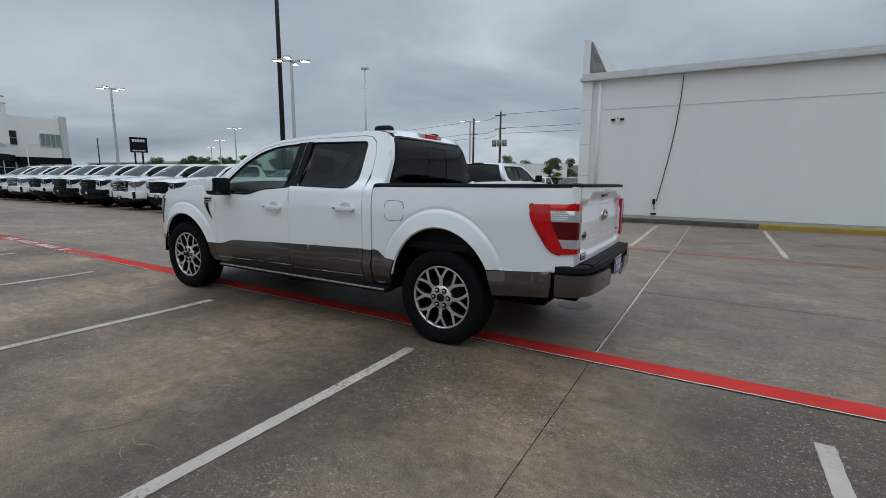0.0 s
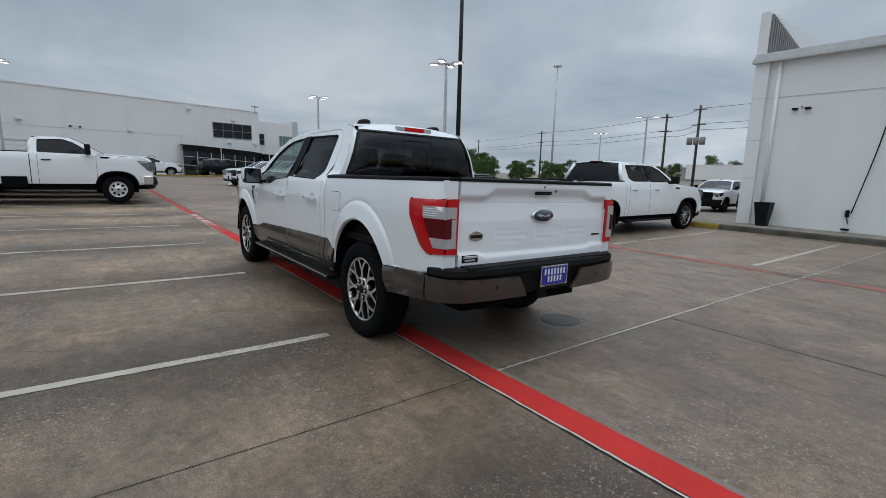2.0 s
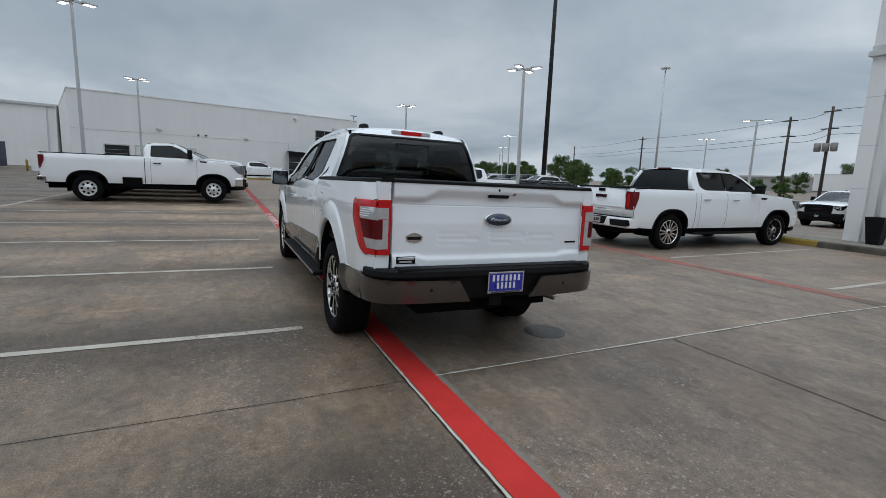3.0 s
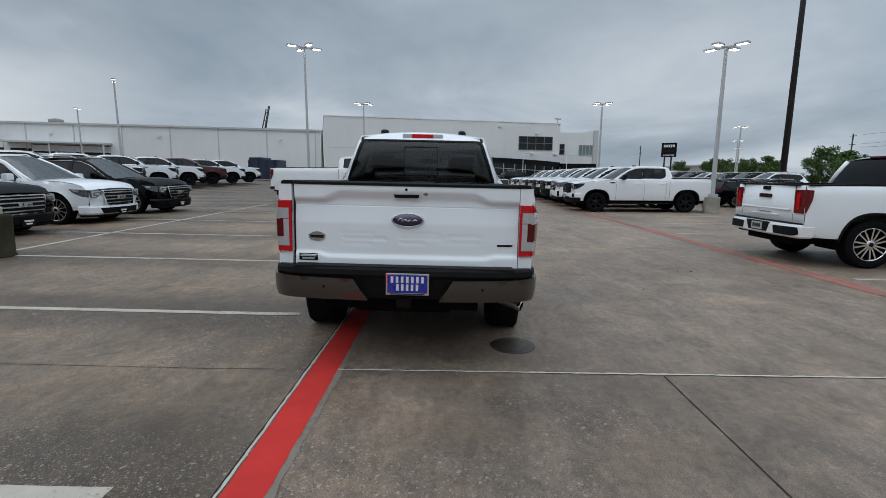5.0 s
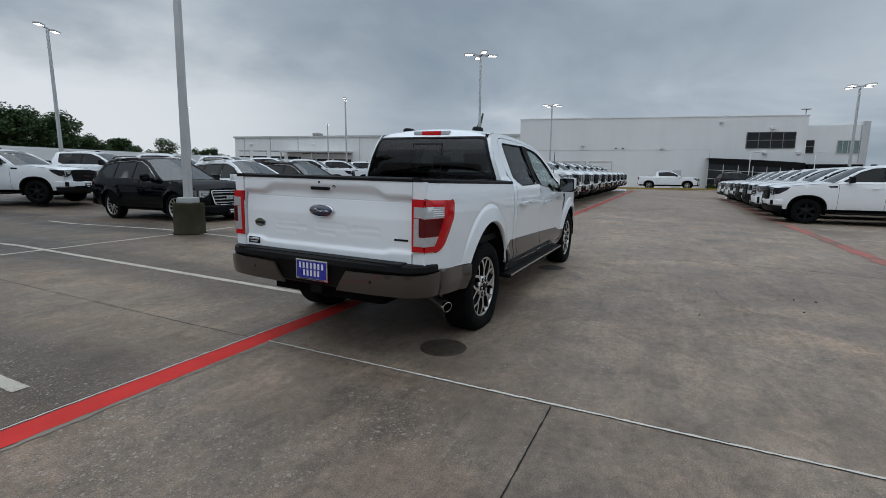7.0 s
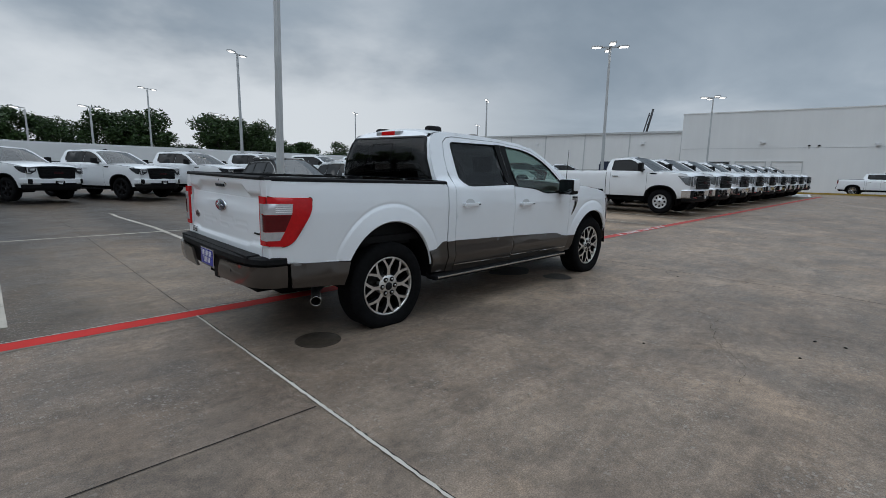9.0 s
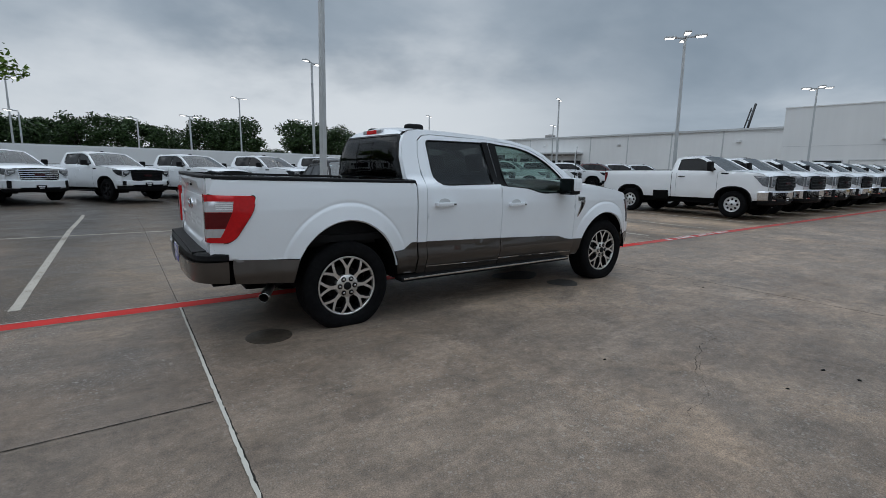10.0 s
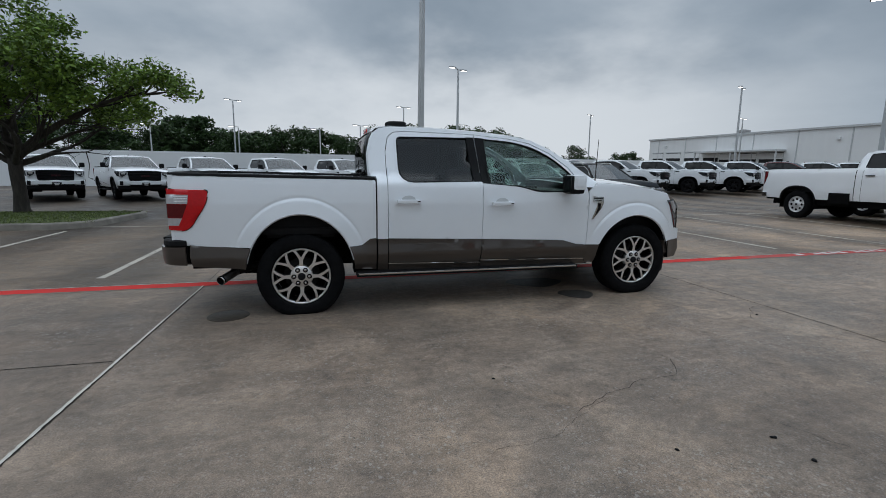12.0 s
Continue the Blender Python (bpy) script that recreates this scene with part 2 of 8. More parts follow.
    nt.links.new(c, b.inputs["Base Color"])
    nt.links.new(ramp_tex(nt, mid, [(0.3, 0.42), (0.7, 0.70)]), b.inputs["Roughness"])
    set_in(b, Specular_IOR_Level=0.42)
    h = mixed(nt, 0.5, fine, grit)
    bumped(nt, b, h, 0.5, 0.008)
    return mat


def noise_warp(nt, v, amount=0.06, scale=6.0):
    t = nt.nodes.new("ShaderNodeTexNoise"); t.inputs["Scale"].default_value = scale
    nt.links.new(v, t.inputs["Vector"])
    m = nt.nodes.new("ShaderNodeVectorMath"); m.operation = "MULTIPLY_ADD"
    m.inputs[1].default_value = (amount, amount, amount)
    nt.links.new(t.outputs["Color"], m.inputs[0]); nt.links.new(v, m.inputs[2])
    return m.outputs[0]


def line_paint(name, col, wear=0.45, fine_scale=22.0):
    """Road paint worn through to the concrete."""
    mat, nt, b = shader(name)
    v = coords(nt)
    f = noise_tex(nt, v, fine_scale, 8, 0.75)
    big = noise_tex(nt, v, 1.1, 5, 0.6)
    gone = ramp_tex(nt, mixed(nt, 0.45, f, big), [(wear - 0.10, 1.0), (wear, 0.0)])
    c = ramp_tex(nt, noise_tex(nt, v, 3.0, 6, 0.6), [(0.3, tuple(x * 0.78 for x in col)), (0.7, col)])
    nt.links.new(mixed(nt, gone, c, (0.150, 0.122, 0.100)), b.inputs["Base Color"])
    set_in(b, Roughness=0.75, Specular_IOR_Level=0.1)
    bumped(nt, b, f, 0.25, 0.004)
    return mat


def wall_paint(name, col, streak=0.06):
    mat, nt, b = shader(name)
    v = coords(nt)
    f = noise_tex(nt, coords(nt, (1.2, 1.2, 0.12)), 1.0, 6, 0.6)
    g = noise_tex(nt, v, 0.35, 4, 0.5)
    c = ramp_tex(nt, mixed(nt, 0.5, f, g), [(0.3, tuple(x * (1 - streak) for x in col)), (0.62, col)])
    nt.links.new(c, b.inputs["Base Color"])
    set_in(b, Roughness=0.75)
    bumped(nt, b, noise_tex(nt, v, 60, 4, 0.6), 0.15, 0.004)
    return mat


def leaf_mat(name, col, col2):
    mat, nt, b = shader(name)
    g = nt.nodes.new("ShaderNodeNewGeometry")
    nt.links.new(ramp_tex(nt, g.outputs["Random Per Island"], [(0.0, col), (0.6, col2), (1.0, tuple(min(1, c * 1.6) for c in col2))]), b.inputs["Base Color"])
    set_in(b, Roughness=0.55, Specular_IOR_Level=0.3)
    return mat


def bark_mat():
    mat, nt, b = shader("tree_bark")
    f = noise_tex(nt, coords(nt, (6, 6, 1.2)), 2.0, 8, 0.7)
    nt.links.new(ramp_tex(nt, f, [(0.3, (0.018, 0.015, 0.012)), (0.7, (0.062, 0.052, 0.043))]), b.inputs["Base Color"])
    set_in(b, Roughness=0.9)
    bumped(nt, b, f, 0.8, 0.03)
    return mat


def grass_mat():
    mat, nt, b = shader("grass_soil")
    v = coords(nt)
    nt.links.new(ramp_tex(nt, noise_tex(nt, v, 3, 7, 0.7), [(0.3, (0.050, 0.060, 0.020)), (0.55, (0.085, 0.105, 0.032)), (0.78, (0.13, 0.120, 0.062))]), b.inputs["Base Color"])
    set_in(b, Roughness=0.95)
    bumped(nt, b, noise_tex(nt, v, 45, 4, 0.7), 0.8, 0.03)
    return mat


M_CONC = concrete_ground()
M_RED = line_paint("red_line_paint", (0.58, 0.042, 0.036), 0.35)
M_RED_OLD = line_paint("faded_red_line_paint", (0.40, 0.15, 0.125), 0.54)
M_WLINE = line_paint("white_line_paint", (0.50, 0.455, 0.39), 0.485, 48.0)
M_WTEXT = line_paint("white_stencil_paint", (0.62, 0.58, 0.56), 0.40)
M_CAULK = line_paint("pale_joint_sealant", (0.56, 0.53, 0.47), 0.43)
M_JOINT = simple("dark_joint", (0.03, 0.027, 0.024), 0.9, vary=0.4, scale=9, spec=0.1)
M_PATCH = simple("wet_stain", (0.045, 0.04, 0.035), 0.55, vary=0.3, scale=5)
M_IRON = simple("damp_iron_cover", (0.052, 0.041, 0.031), 0.42, 0.0, vary=0.45, scale=16, bump=0.25, bump_scale=70, spec=0.3)
M_WHITE = car_paint("white_car_paint", (0.85, 0.875, 0.90))
M_WHITE2 = car_paint("white_fleet_paint", (0.85, 0.865, 0.88), dirt=0.06)
M_TAN = car_paint("stone_grey_two_tone_paint", (0.066, 0.053, 0.044), 0.40, 0.42, 0.08, 0.9)
M_BLACKP = car_paint("black_car_paint", (0.0016, 0.0019, 0.003), 0.0, 0.5, 0.2, 0.36)
M_REDCAR = car_paint("dark_red_car_paint", (0.085, 0.008, 0.010), 0.1, 0.3, 0.2)
M_PLASTIC = simple("black_textured_plastic", (0.0075, 0.0075, 0.008), 0.6, vary=0.2, scale=18, bump=0.2, bump_scale=400, spec=0.13)
M_GLOSSB = simple("gloss_black_trim", (0.003, 0.003, 0.0036), 0.18, vary=0.1, spec=0.2)
M_TYRE = simple("tyre_rubber", (0.0065, 0.0065, 0.007), 0.85, vary=0.3, scale=20, bump=0.3, bump_scale=160, spec=0.08)
M_ALU = simple("machined_aluminium", (0.74, 0.72, 0.69), 0.36, 0.95, vary=0.08, scale=10)
M_RIMD = simple("dark_rim_paint", (0.010, 0.010, 0.011), 0.5, 0.1, vary=0.15, spec=0.15)
M_BRAKE = simple("brake_steel", (0.03, 0.028, 0.026), 0.6, 0.5, vary=0.2)
M_EXH = simple("sooty_steel", (0.22, 0.21, 0.20), 0.35, 0.8, vary=0.25, scale=20)
M_CHROME = simple("chrome", (0.78, 0.78, 0.79), 0.08, 1.0, vary=0.03)
M_STEEL = simple("polished_steel", (0.55, 0.54, 0.52), 0.18, 1.0, vary=0.05)
M_REDLENS = simple("red_lens", (0.52, 0.006, 0.009), 0.12, vary=0.10, scale=40, spec=0.3, coat=0.25)
M_DKRED = simple("dark_red_lens", (0.10, 0.004, 0.006), 0.12, vary=0.1, scale=30, spec=0.4)
M_CLEAR = simple("clear_lens", (0.50, 0.49, 0.50), 0.14, 0.3, vary=0.08, scale=40, coat=0.5)
M_LAMPGLASS = simple("headlamp_lens", (0.012, 0.013, 0.015), 0.10, 0.1, vary=0.4, scale=16, spec=0.4)
M_GLASS_D = glass("privacy_glass", (0.24, 0.245, 0.25), edge=0.6, base=0.042)
M_GLASS_L = glass("tinted_glass", (0.64, 0.74, 0.70))
M_GLASS_W = glass("windscreen_glass", (0.25, 0.36, 0.36), base=0.13)
M_GLASS_S = glass("suv_windscreen_glass", (0.24, 0.38, 0.40), base=0.15)
M_GLASS_B = simple("building_glass", (0.010, 0.012, 0.014), 0.06, 0.0, vary=0.3, scale=0.3, spec=0.35)
M_GLASS_G = simple("green_building_glass", (0.17, 0.24, 0.225), 0.08, 0.0, vary=0.3, scale=0.4, spec=0.8)
M_INTER = simple("interior_trim", (0.035, 0.03, 0.027), 0.6, vary=0.2)
M_SEAT = simple("brown_leather", (0.075, 0.045, 0.03), 0.5, vary=0.2, scale=9)
# black of the undersides; also used as painted shade in gaps and wheel holes
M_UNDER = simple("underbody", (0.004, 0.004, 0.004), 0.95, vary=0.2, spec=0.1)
M_BLUE = simple("blue_plate_paint", (0.022, 0.028, 0.30), 0.3, vary=0.08)
M_NAVYB = simple("navy_enamel", (0.010, 0.018, 0.06), 0.15, vary=0.1, coat=1.0)
M_WPAINT = simple("white_lettering", (0.72, 0.72, 0.72), 0.45, vary=0.05)
M_WALL = wall_paint("white_stucco", (0.78, 0.785, 0.78))
M_WALL2 = wall_paint("white_wall_panel", (0.80, 0.80, 0.79), 0.07)
M_TRIMG = simple("pale_metal_trim", (0.55, 0.56, 0.56), 0.5, 0.2, vary=0.08)
M_CORR = simple("grey_corrugated_metal", (0.24, 0.23, 0.22), 0.5, 0.3, vary=0.15, scale=3)
M_POLE = simple("galvanised_pole", (0.50, 0.51, 0.51), 0.45, 0.3, vary=0.08, scale=2)
M_BLACKPOLE = simple("black_pole_paint", (0.018, 0.018, 0.02), 0.4, vary=0.2)
M_WOODPOLE = simple("weathered_timber", (0.06, 0.048, 0.038), 0.9, vary=0.3, scale=3)
M_OLIVE = simple("painted_concrete_base", (0.033, 0.029, 0.018), 0.9, spec=0.08, vary=0.25, scale=3, bump=0.3, bump_scale=60)
M_BASEC = simple("pale_concrete_base", (0.22, 0.20, 0.165), 0.9, vary=0.2, scale=4, bump=0.3, bump_scale=60)
M_KERB = simple("kerb_concrete", (0.22, 0.20, 0.17), 0.9, vary=0.3, scale=2.5, bump=0.4, bump_scale=50)
M_KERBD = simple("blackened_kerb", (0.075, 0.068, 0.055), 0.9, vary=0.45, scale=2.0, bump=0.4, bump_scale=50)
M_YELLOW = line_paint("yellow_kerb_paint", (0.36, 0.25, 0.055), 0.46)
M_LED = glow("led_panel", (1.0, 0.97, 0.93), 3.2)
M_REDGLOW = simple("brake_light_lens", (0.66, 0.008, 0.010), 0.2, spec=0.25)
M_LEAF = leaf_mat("oak_leaves", (0.044, 0.085, 0.012), (0.120, 0.195, 0.026))
M_LEAFM = leaf_mat("fresh_green_leaves", (0.028, 0.060, 0.012), (0.060, 0.108, 0.023))
M_TURF = leaf_mat("mown_turf", (0.055, 0.085, 0.018), (0.115, 0.150, 0.038))
M_LEAFD = leaf_mat("dark_tree_leaves", (0.015, 0.033, 0.009), (0.034, 0.064, 0.018))
M_BARK = bark_mat()
M_GRASS = grass_mat()
M_CANVAS = simple("dark_blue_box", (0.012, 0.02, 0.05), 0.5, vary=0.2)
M_PLANTER = simple("black_planter", (0.008, 0.008, 0.009), 0.55, vary=0.2, spec=0.15)
M_GREYROOF = simple("far_building_grey", (0.33, 0.33, 0.32), 0.8, vary=0.15, scale=0.2)
# near-black that paints the shade inside openings onto flat sheets
M_SHADE = simple("opening_shade", (0.02, 0.02, 0.021), 0.9, vary=0.2)
M_MIRROR = simple("mirror_glass", (0.13, 0.14, 0.145), 0.04, 1.0, vary=0.02)
M_SILVER = simple("worn_silver_wheel", (0.66, 0.66, 0.66), 0.45, 0.6, vary=0.1)
M_GHOST = line_paint("grey_ghost_line", (0.235, 0.205, 0.175), 0.50)
M_TAILD = simple("smoked_red_lens", (0.13, 0.004, 0.006), 0.12, vary=0.2, scale=30, spec=0.4, coat=0.4)
M_GRILLE = simple("black_grille_mesh", (0.004, 0.004, 0.0045), 0.6, vary=0.3, scale=30, bump=0.6, bump_scale=120, spec=0.1)
M_AMBER = simple("amber_lens", (0.35, 0.10, 0.015), 0.2, vary=0.1, scale=30)
M_GLASS_R = simple("dark_side_glass", (0.006, 0.0065, 0.007), 0.04, vary=0.3, scale=3, spec=0.28)
M_DKEMB = simple("dark_red_emblem", (0.030, 0.003, 0.005), 0.25, vary=0.1, scale=30, spec=0.3)
M_LAMPC = simple("clear_headlamp", (0.16, 0.165, 0.17), 0.10, 0.4, vary=0.6, scale=22)
M_CRACK = simple("shallow_crack", (0.060, 0.050, 0.042), 0.9, vary=0.4, scale=9, spec=0.1)
M_CRACKP = line_paint("pale_crumbled_crack", (0.30, 0.27, 0.235), 0.50, 60.0)
M_RED_FADED = line_paint("worn_red_line_paint", (0.46, 0.085, 0.075), 0.46)

# ---- geometry helpers ----
from mathutils.geometry import delaunay_2d_cdt


class Geo:
    """Vertices and faces of one mesh, gathered piece by piece."""

    def __init__(self):
        self.v, self.f, self.m, self.s = [], [], [], []

    def add(self, verts, faces, mat=0, smooth=False):
        o = len(self.v)
        self.v += [tuple(p) for p in verts]
        for f in faces:
            self.f.append([o + i for i in f]); self.m.append(mat); self.s.append(smooth)
        return self

    def box(self, a, b, mat=0, bevel=0.0, m=None):
        bm = bmesh.new()
        bmesh.ops.create_cube(bm, size=1)
        c = [(p + q) / 2 for p, q in zip(a, b)]
        d = [abs(q - p) for p, q in zip(a, b)]
        for v in bm.verts:
            v.co = Vector([c[i] + v.co[i] * d[i] for i in range(3)])
        if bevel:
            bmesh.ops.bevel(bm, geom=bm.edges[:], offset=min(bevel, min(d) * 0.45), segments=2, affect="EDGES", profile=0.7)
        return self.take(bm, mat, m)

    def take(self, bm, mat=0, m=None, smooth=False):
        if m is not None:
            bm.transform(m)
        bm.verts.index_update()
        self.add([v.co.copy() for v in bm.verts], [[v.index for v in f.verts] for f in bm.faces], mat, smooth)
        bm.free()
        return self

    def lathe(self, prof, n=32, mat=0, m=None, smooth=True, close=False, cap=True):
        """prof: (radius, height) pairs round the z axis."""
        vs, fs = [], []
        for r, h in prof:
            for i in range(n):
                a = 2 * math.pi * i / n
                p = Vector((r * math.cos(a), r * math.sin(a), h))
                vs.append(m @ p if m is not None else p)
        k = len(prof)
        for j in range(k if close else k - 1):
            for i in range(n):
                a, b = j * n + i, j * n + (i + 1) % n
                c, d = ((j + 1) % k) * n + (i + 1) % n, ((j + 1) % k) * n + i
                fs.append((a, b, c, d))
        if cap and not close:
            if prof[0][0] > 1e-4:
                fs.append(tuple(reversed(range(n))))
            if prof[-1][0] > 1e-4:
                fs.append(tuple((k - 1) * n + i for i in range(n)))
        return self.add(vs, fs, mat, smooth)

    def tube(self, pts, radii, n=10, mat=0, smooth=True):
        """A round bar along a chain of points."""
        pts = [Vector(p) for p in pts]
        if isinstance(radii, (int, float)):
            radii = [radii] * len(pts)
        vs, fs = [], []
        up = Vector((0.0, 0.0, 1.0))
        for i, p in enumerate(pts):
            d = (pts[min(i + 1, len(pts) - 1)] - pts[max(i - 1, 0)]).normalized()
            ref = up if abs(d.z) < 0.95 else Vector((1, 0, 0))
            a = d.cross(ref).normalized()
            b = d.cross(a)
            for k in range(n):
                t = 2 * math.pi * k / n
                vs.append(p + (a * math.cos(t) + b * math.sin(t)) * radii[i])
        for i in range(len(pts) - 1):
            for k in range(n):
                fs.append((i * n + k, i * n + (k + 1) % n, (i + 1) * n + (k + 1) % n, (i + 1) * n + k))
        fs.append(tuple(reversed(range(n))))
        fs.append(tuple((len(pts) - 1) * n + k for k in range(n)))
        return self.add(vs, fs, mat, smooth)

    def panel(self, outline, mapf, out, holes=(), step=0.08, thick=0.02, mat=0, smooth=True, rim=None, creases=()):
        """A sheet with the given outline in (u, v), laid on the surface mapf(u, v), with its thickness behind it."""
        loops = [densify(outline, step)] + [densify(h, step) for h in holes]
        pts, edges = [], []
        for lp in loops:
            o = len(pts)
            pts += lp
            edges += [(o + i, o + (i + 1) % len(lp)) for i in range(len(lp))]
        for line in creases:
            inside = [p for p in line if within(p, loops)]
            o = len(pts)
            pts += inside
            edges += [(o + i, o + i + 1) for i in range(len(inside) - 1) if math.dist(inside[i], inside[i + 1]) < 2 * step]
        us = [p[0] for p in outline]; ws = [p[1] for p in outline]
        nu, nw = int((max(us) - min(us)) / step), int((max(ws) - min(ws)) / step)
        edge_pts = np.array(pts)
        for i in range(1, nu + 1):
            for j in range(1, nw + 1):
                p = (min(us) + i * (max(us) - min(us)) / (nu + 1), min(ws) + j * (max(ws) - min(ws)) / (nw + 1))
                if within(p, loops) and ((edge_pts - p) ** 2).sum(1).min() > (0.45 * step) ** 2:
                    pts.append(p)
        r = delaunay_2d_cdt([Vector(p) for p in pts], edges, [], 0, 1e-6)
        uv = r[0]
        tris = [f for f in r[2] if within(((uv[f[0]][0] + uv[f[1]][0] + uv[f[2]][0]) / 3, (uv[f[0]][1] + uv[f[1]][1] + uv[f[2]][1]) / 3), loops)]
        out = Vector(out)
        e = 1e-3
        outer, inner = [], []
        for p in uv:
            q = mapf(p[0], p[1])
            n = (mapf(p[0] + e, p[1]) - q).cross(mapf(p[0], p[1] + e) - q)
            n = n.normalized() if n.length > 1e-12 else out.copy()
            if n.dot(out) < 0:
                n = -n
            outer.append(q); inner.append(q - n * thick)
        good = []
        for f in tris:
            n = (outer[f[1]] - outer[f[0]]).cross(outer[f[2]] - outer[f[0]])
            good.append(tuple(f) if n.dot(out) > 0 else (f[0], f[2], f[1]))
        self.add(outer, good, mat, smooth)
        if thick:
            self.add(inner, [tuple(reversed(f)) for f in good], mat, smooth)
            seen = {}
            for f in good:
                for i in range(3):
                    a, b = f[i], f[(i + 1) % 3]
                    if (b, a) in seen:
                        del seen[(b, a)]
                    else:
                        seen[(a, b)] = 1
            for a, b in seen:
                self.add([outer[a], outer[b], inner[b], inner[a]], [(0, 3, 2, 1)], mat if rim is None else rim, False)
        return self

    def ribbon(self, rows, n=12, mat=0, smooth=True, flip=False, span=(-1.0, 1.0)):
        """A sheet across the vehicle. rows: (x, z, half width, crown in z, bow in x)."""
        vs, fs = [], []
        for x, z, w, crown, bow in rows:
            for k in range(n + 1):
                u = span[0] + (span[1] - span[0]) * k / n
                vs.append((x + bow * (1 - u * u), w * u, z + crown * (1 - u * u)))
        for i in range(len(rows) - 1):
            for k in range(n):
                f = (i * (n + 1) + k, i * (n + 1) + k + 1, (i + 1) * (n + 1) + k + 1, (i + 1) * (n + 1) + k)
                fs.append(f if flip else tuple(reversed(f)))
        return self.add(vs, fs, mat, smooth)

    def mesh(self, name, mats):
        me = bpy.data.meshes.new(name)
        me.from_pydata(self.v, [], self.f)
        for mt in mats:
            me.materials.append(mt)
        me.polygons.foreach_set("material_index", self.m)
        me.polygons.foreach_set("use_smooth", self.s)
        me.update()
        return me


def densify(lp, step):
    res = []
    for i, p in enumerate(lp):
        q = lp[(i + 1) % len(lp)]
        k = max(1, int(math.hypot(q[0] - p[0], q[1] - p[1]) / step + 0.5))
        res += [(p[0] + (q[0] - p[0]) * j / k, p[1] + (q[1] - p[1]) * j / k) for j in range(k)]
    return res


def within(p, loops):
    x, y = p
    ins = False
    for lp in loops:
        j = len(lp) - 1
        for i in range(len(lp)):
            xi, yi = lp[i]; xj, yj = lp[j]
            if (yi > y) != (yj > y) and x < (xj - xi) * (y - yi) / (yj - yi) + xi:
                ins = not ins
            j = i
    return ins


def rounded(lp, r, k=4):
    """An outline with its corners rounded. r: one radius, or one for each corner."""
    res = []
    rs = r if isinstance(r, (list, tuple)) else [r] * len(lp)
    for i, p in enumerate(lp):
        a, b, c = Vector(lp[i - 1]), Vector(p), Vector(lp[(i + 1) % len(lp)])
        d1, d2 = (a - b), (c - b)
        t = min(rs[i], d1.length * 0.45, d2.length * 0.45)
        if t < 1e-4:
            res.append(tuple(p)); continue
        p1, p2 = b + d1.normalized() * t, b + d2.normalized() * t
        for j in range(k + 1):
            s = j / k
            q = p1 * (1 - s) ** 2 + b * 2 * s * (1 - s) + p2 * s * s
            res.append((q.x, q.y))
    return res


def arc(cx, cz, r, a0, a1, n=16, rz=None):
    return [(cx + r * math.cos(radians(a0 + (a1 - a0) * i / n)), cz + (rz or r) * math.sin(radians(a0 + (a1 - a0) * i / n))) for i in range(n + 1)]


def lerp_tab(tab, x):
    return float(np.interp(x, [p[0] for p in tab], [p[1] for p in tab]))


def sstep(a, b, x):
    t = min(1.0, max(0.0, (x - a) / (b - a)))
    return t * t * (3 - 2 * t)


def part(name, geo, mats, parent=None, label=""):
    me = geo if isinstance(geo, bpy.types.Mesh) else geo.mesh(name, mats if isinstance(mats, (list, tuple)) else [mats])
    ob = new(name, me)
    if parent is not None:
        ob.parent = parent
    return tagged(ob, label)


def thing(name, label, category, group="", at=None):
    ob = new(name)
    ob.empty_display_size = 0.3
    if at is not None:
        ob.matrix_basis = at
    return tagged(ob, label, category, group)


def solid(name, geo, mats, label, category="", group="", kind=""):
    return tagged(part(name, geo, mats), label, category, group, kind)


# ---- the lay of the land ----


def G(x, y):
    """Height of the lot's surface, which rises gently to the south, and to the west on that side."""
    across = min(1.0, max(-0.4, (4.0 - y) / 4.6))
    level = min(1.0, max(0.0, (-38.0 - x) / 12.0))
    across += (0.45 - across) * level if y > -30 else 0.0
    rise = lerp_tab([(-60.0, 0.86), (-33.0, 0.46), (-22.0, 0.285), (-14.0, 0.060), (-12.0, 0.030), (-8.0, 0.090), (-1.5, 0.0)], min(max(y, -60.0), -1.5))
    rise += 0.010 * min(12.0, max(0.0, -x)) * min(1.0, max(0.0, (-14.0 - y) / 8.0))
    east = min(1.0, max(0.0, (x + 24.0) / 8.0))
    rise -= east * (0.055 * sstep(3.5, 7.0, y) + 0.5 * sstep(14.0, 29.0, y))
    return rise + 0.0075 * max(0.0, -max(x, -80.0)) * across


def on(x, y, dz=0.0, rz=0.0):
    return pose(x, y, G(x, y) + dz, 0, 0, rz)


def ground_strip(geo, a, b, width, lift=0.004, mat=0, seg=1.0, ragged=0.0):
    """A painted stripe on the ground from a to b, with edges that wander by about the given amount."""
    rnd = random.Random(int(abs(a[0] * 131 + a[1] * 17 + width * 1000)))
    a, b = Vector(a), Vector(b)
    d = b - a
    k = max(1, int(d.length / seg))
    n = Vector((-d.y, d.x)).normalized() * (width / 2)
    vs, fs = [], []
    for i in range(k + 1):
        p = a + d * i / k
        for q in (p + n * (1 + rnd.gauss(0, ragged)), p - n * (1 + rnd.gauss(0, ragged))):
            vs.append((q.x, q.y, G(q.x, q.y) + lift))
    for i in range(k):
        fs.append((2 * i, 2 * i + 1, 2 * i + 3, 2 * i + 2))
    return geo.add(vs, fs, mat)


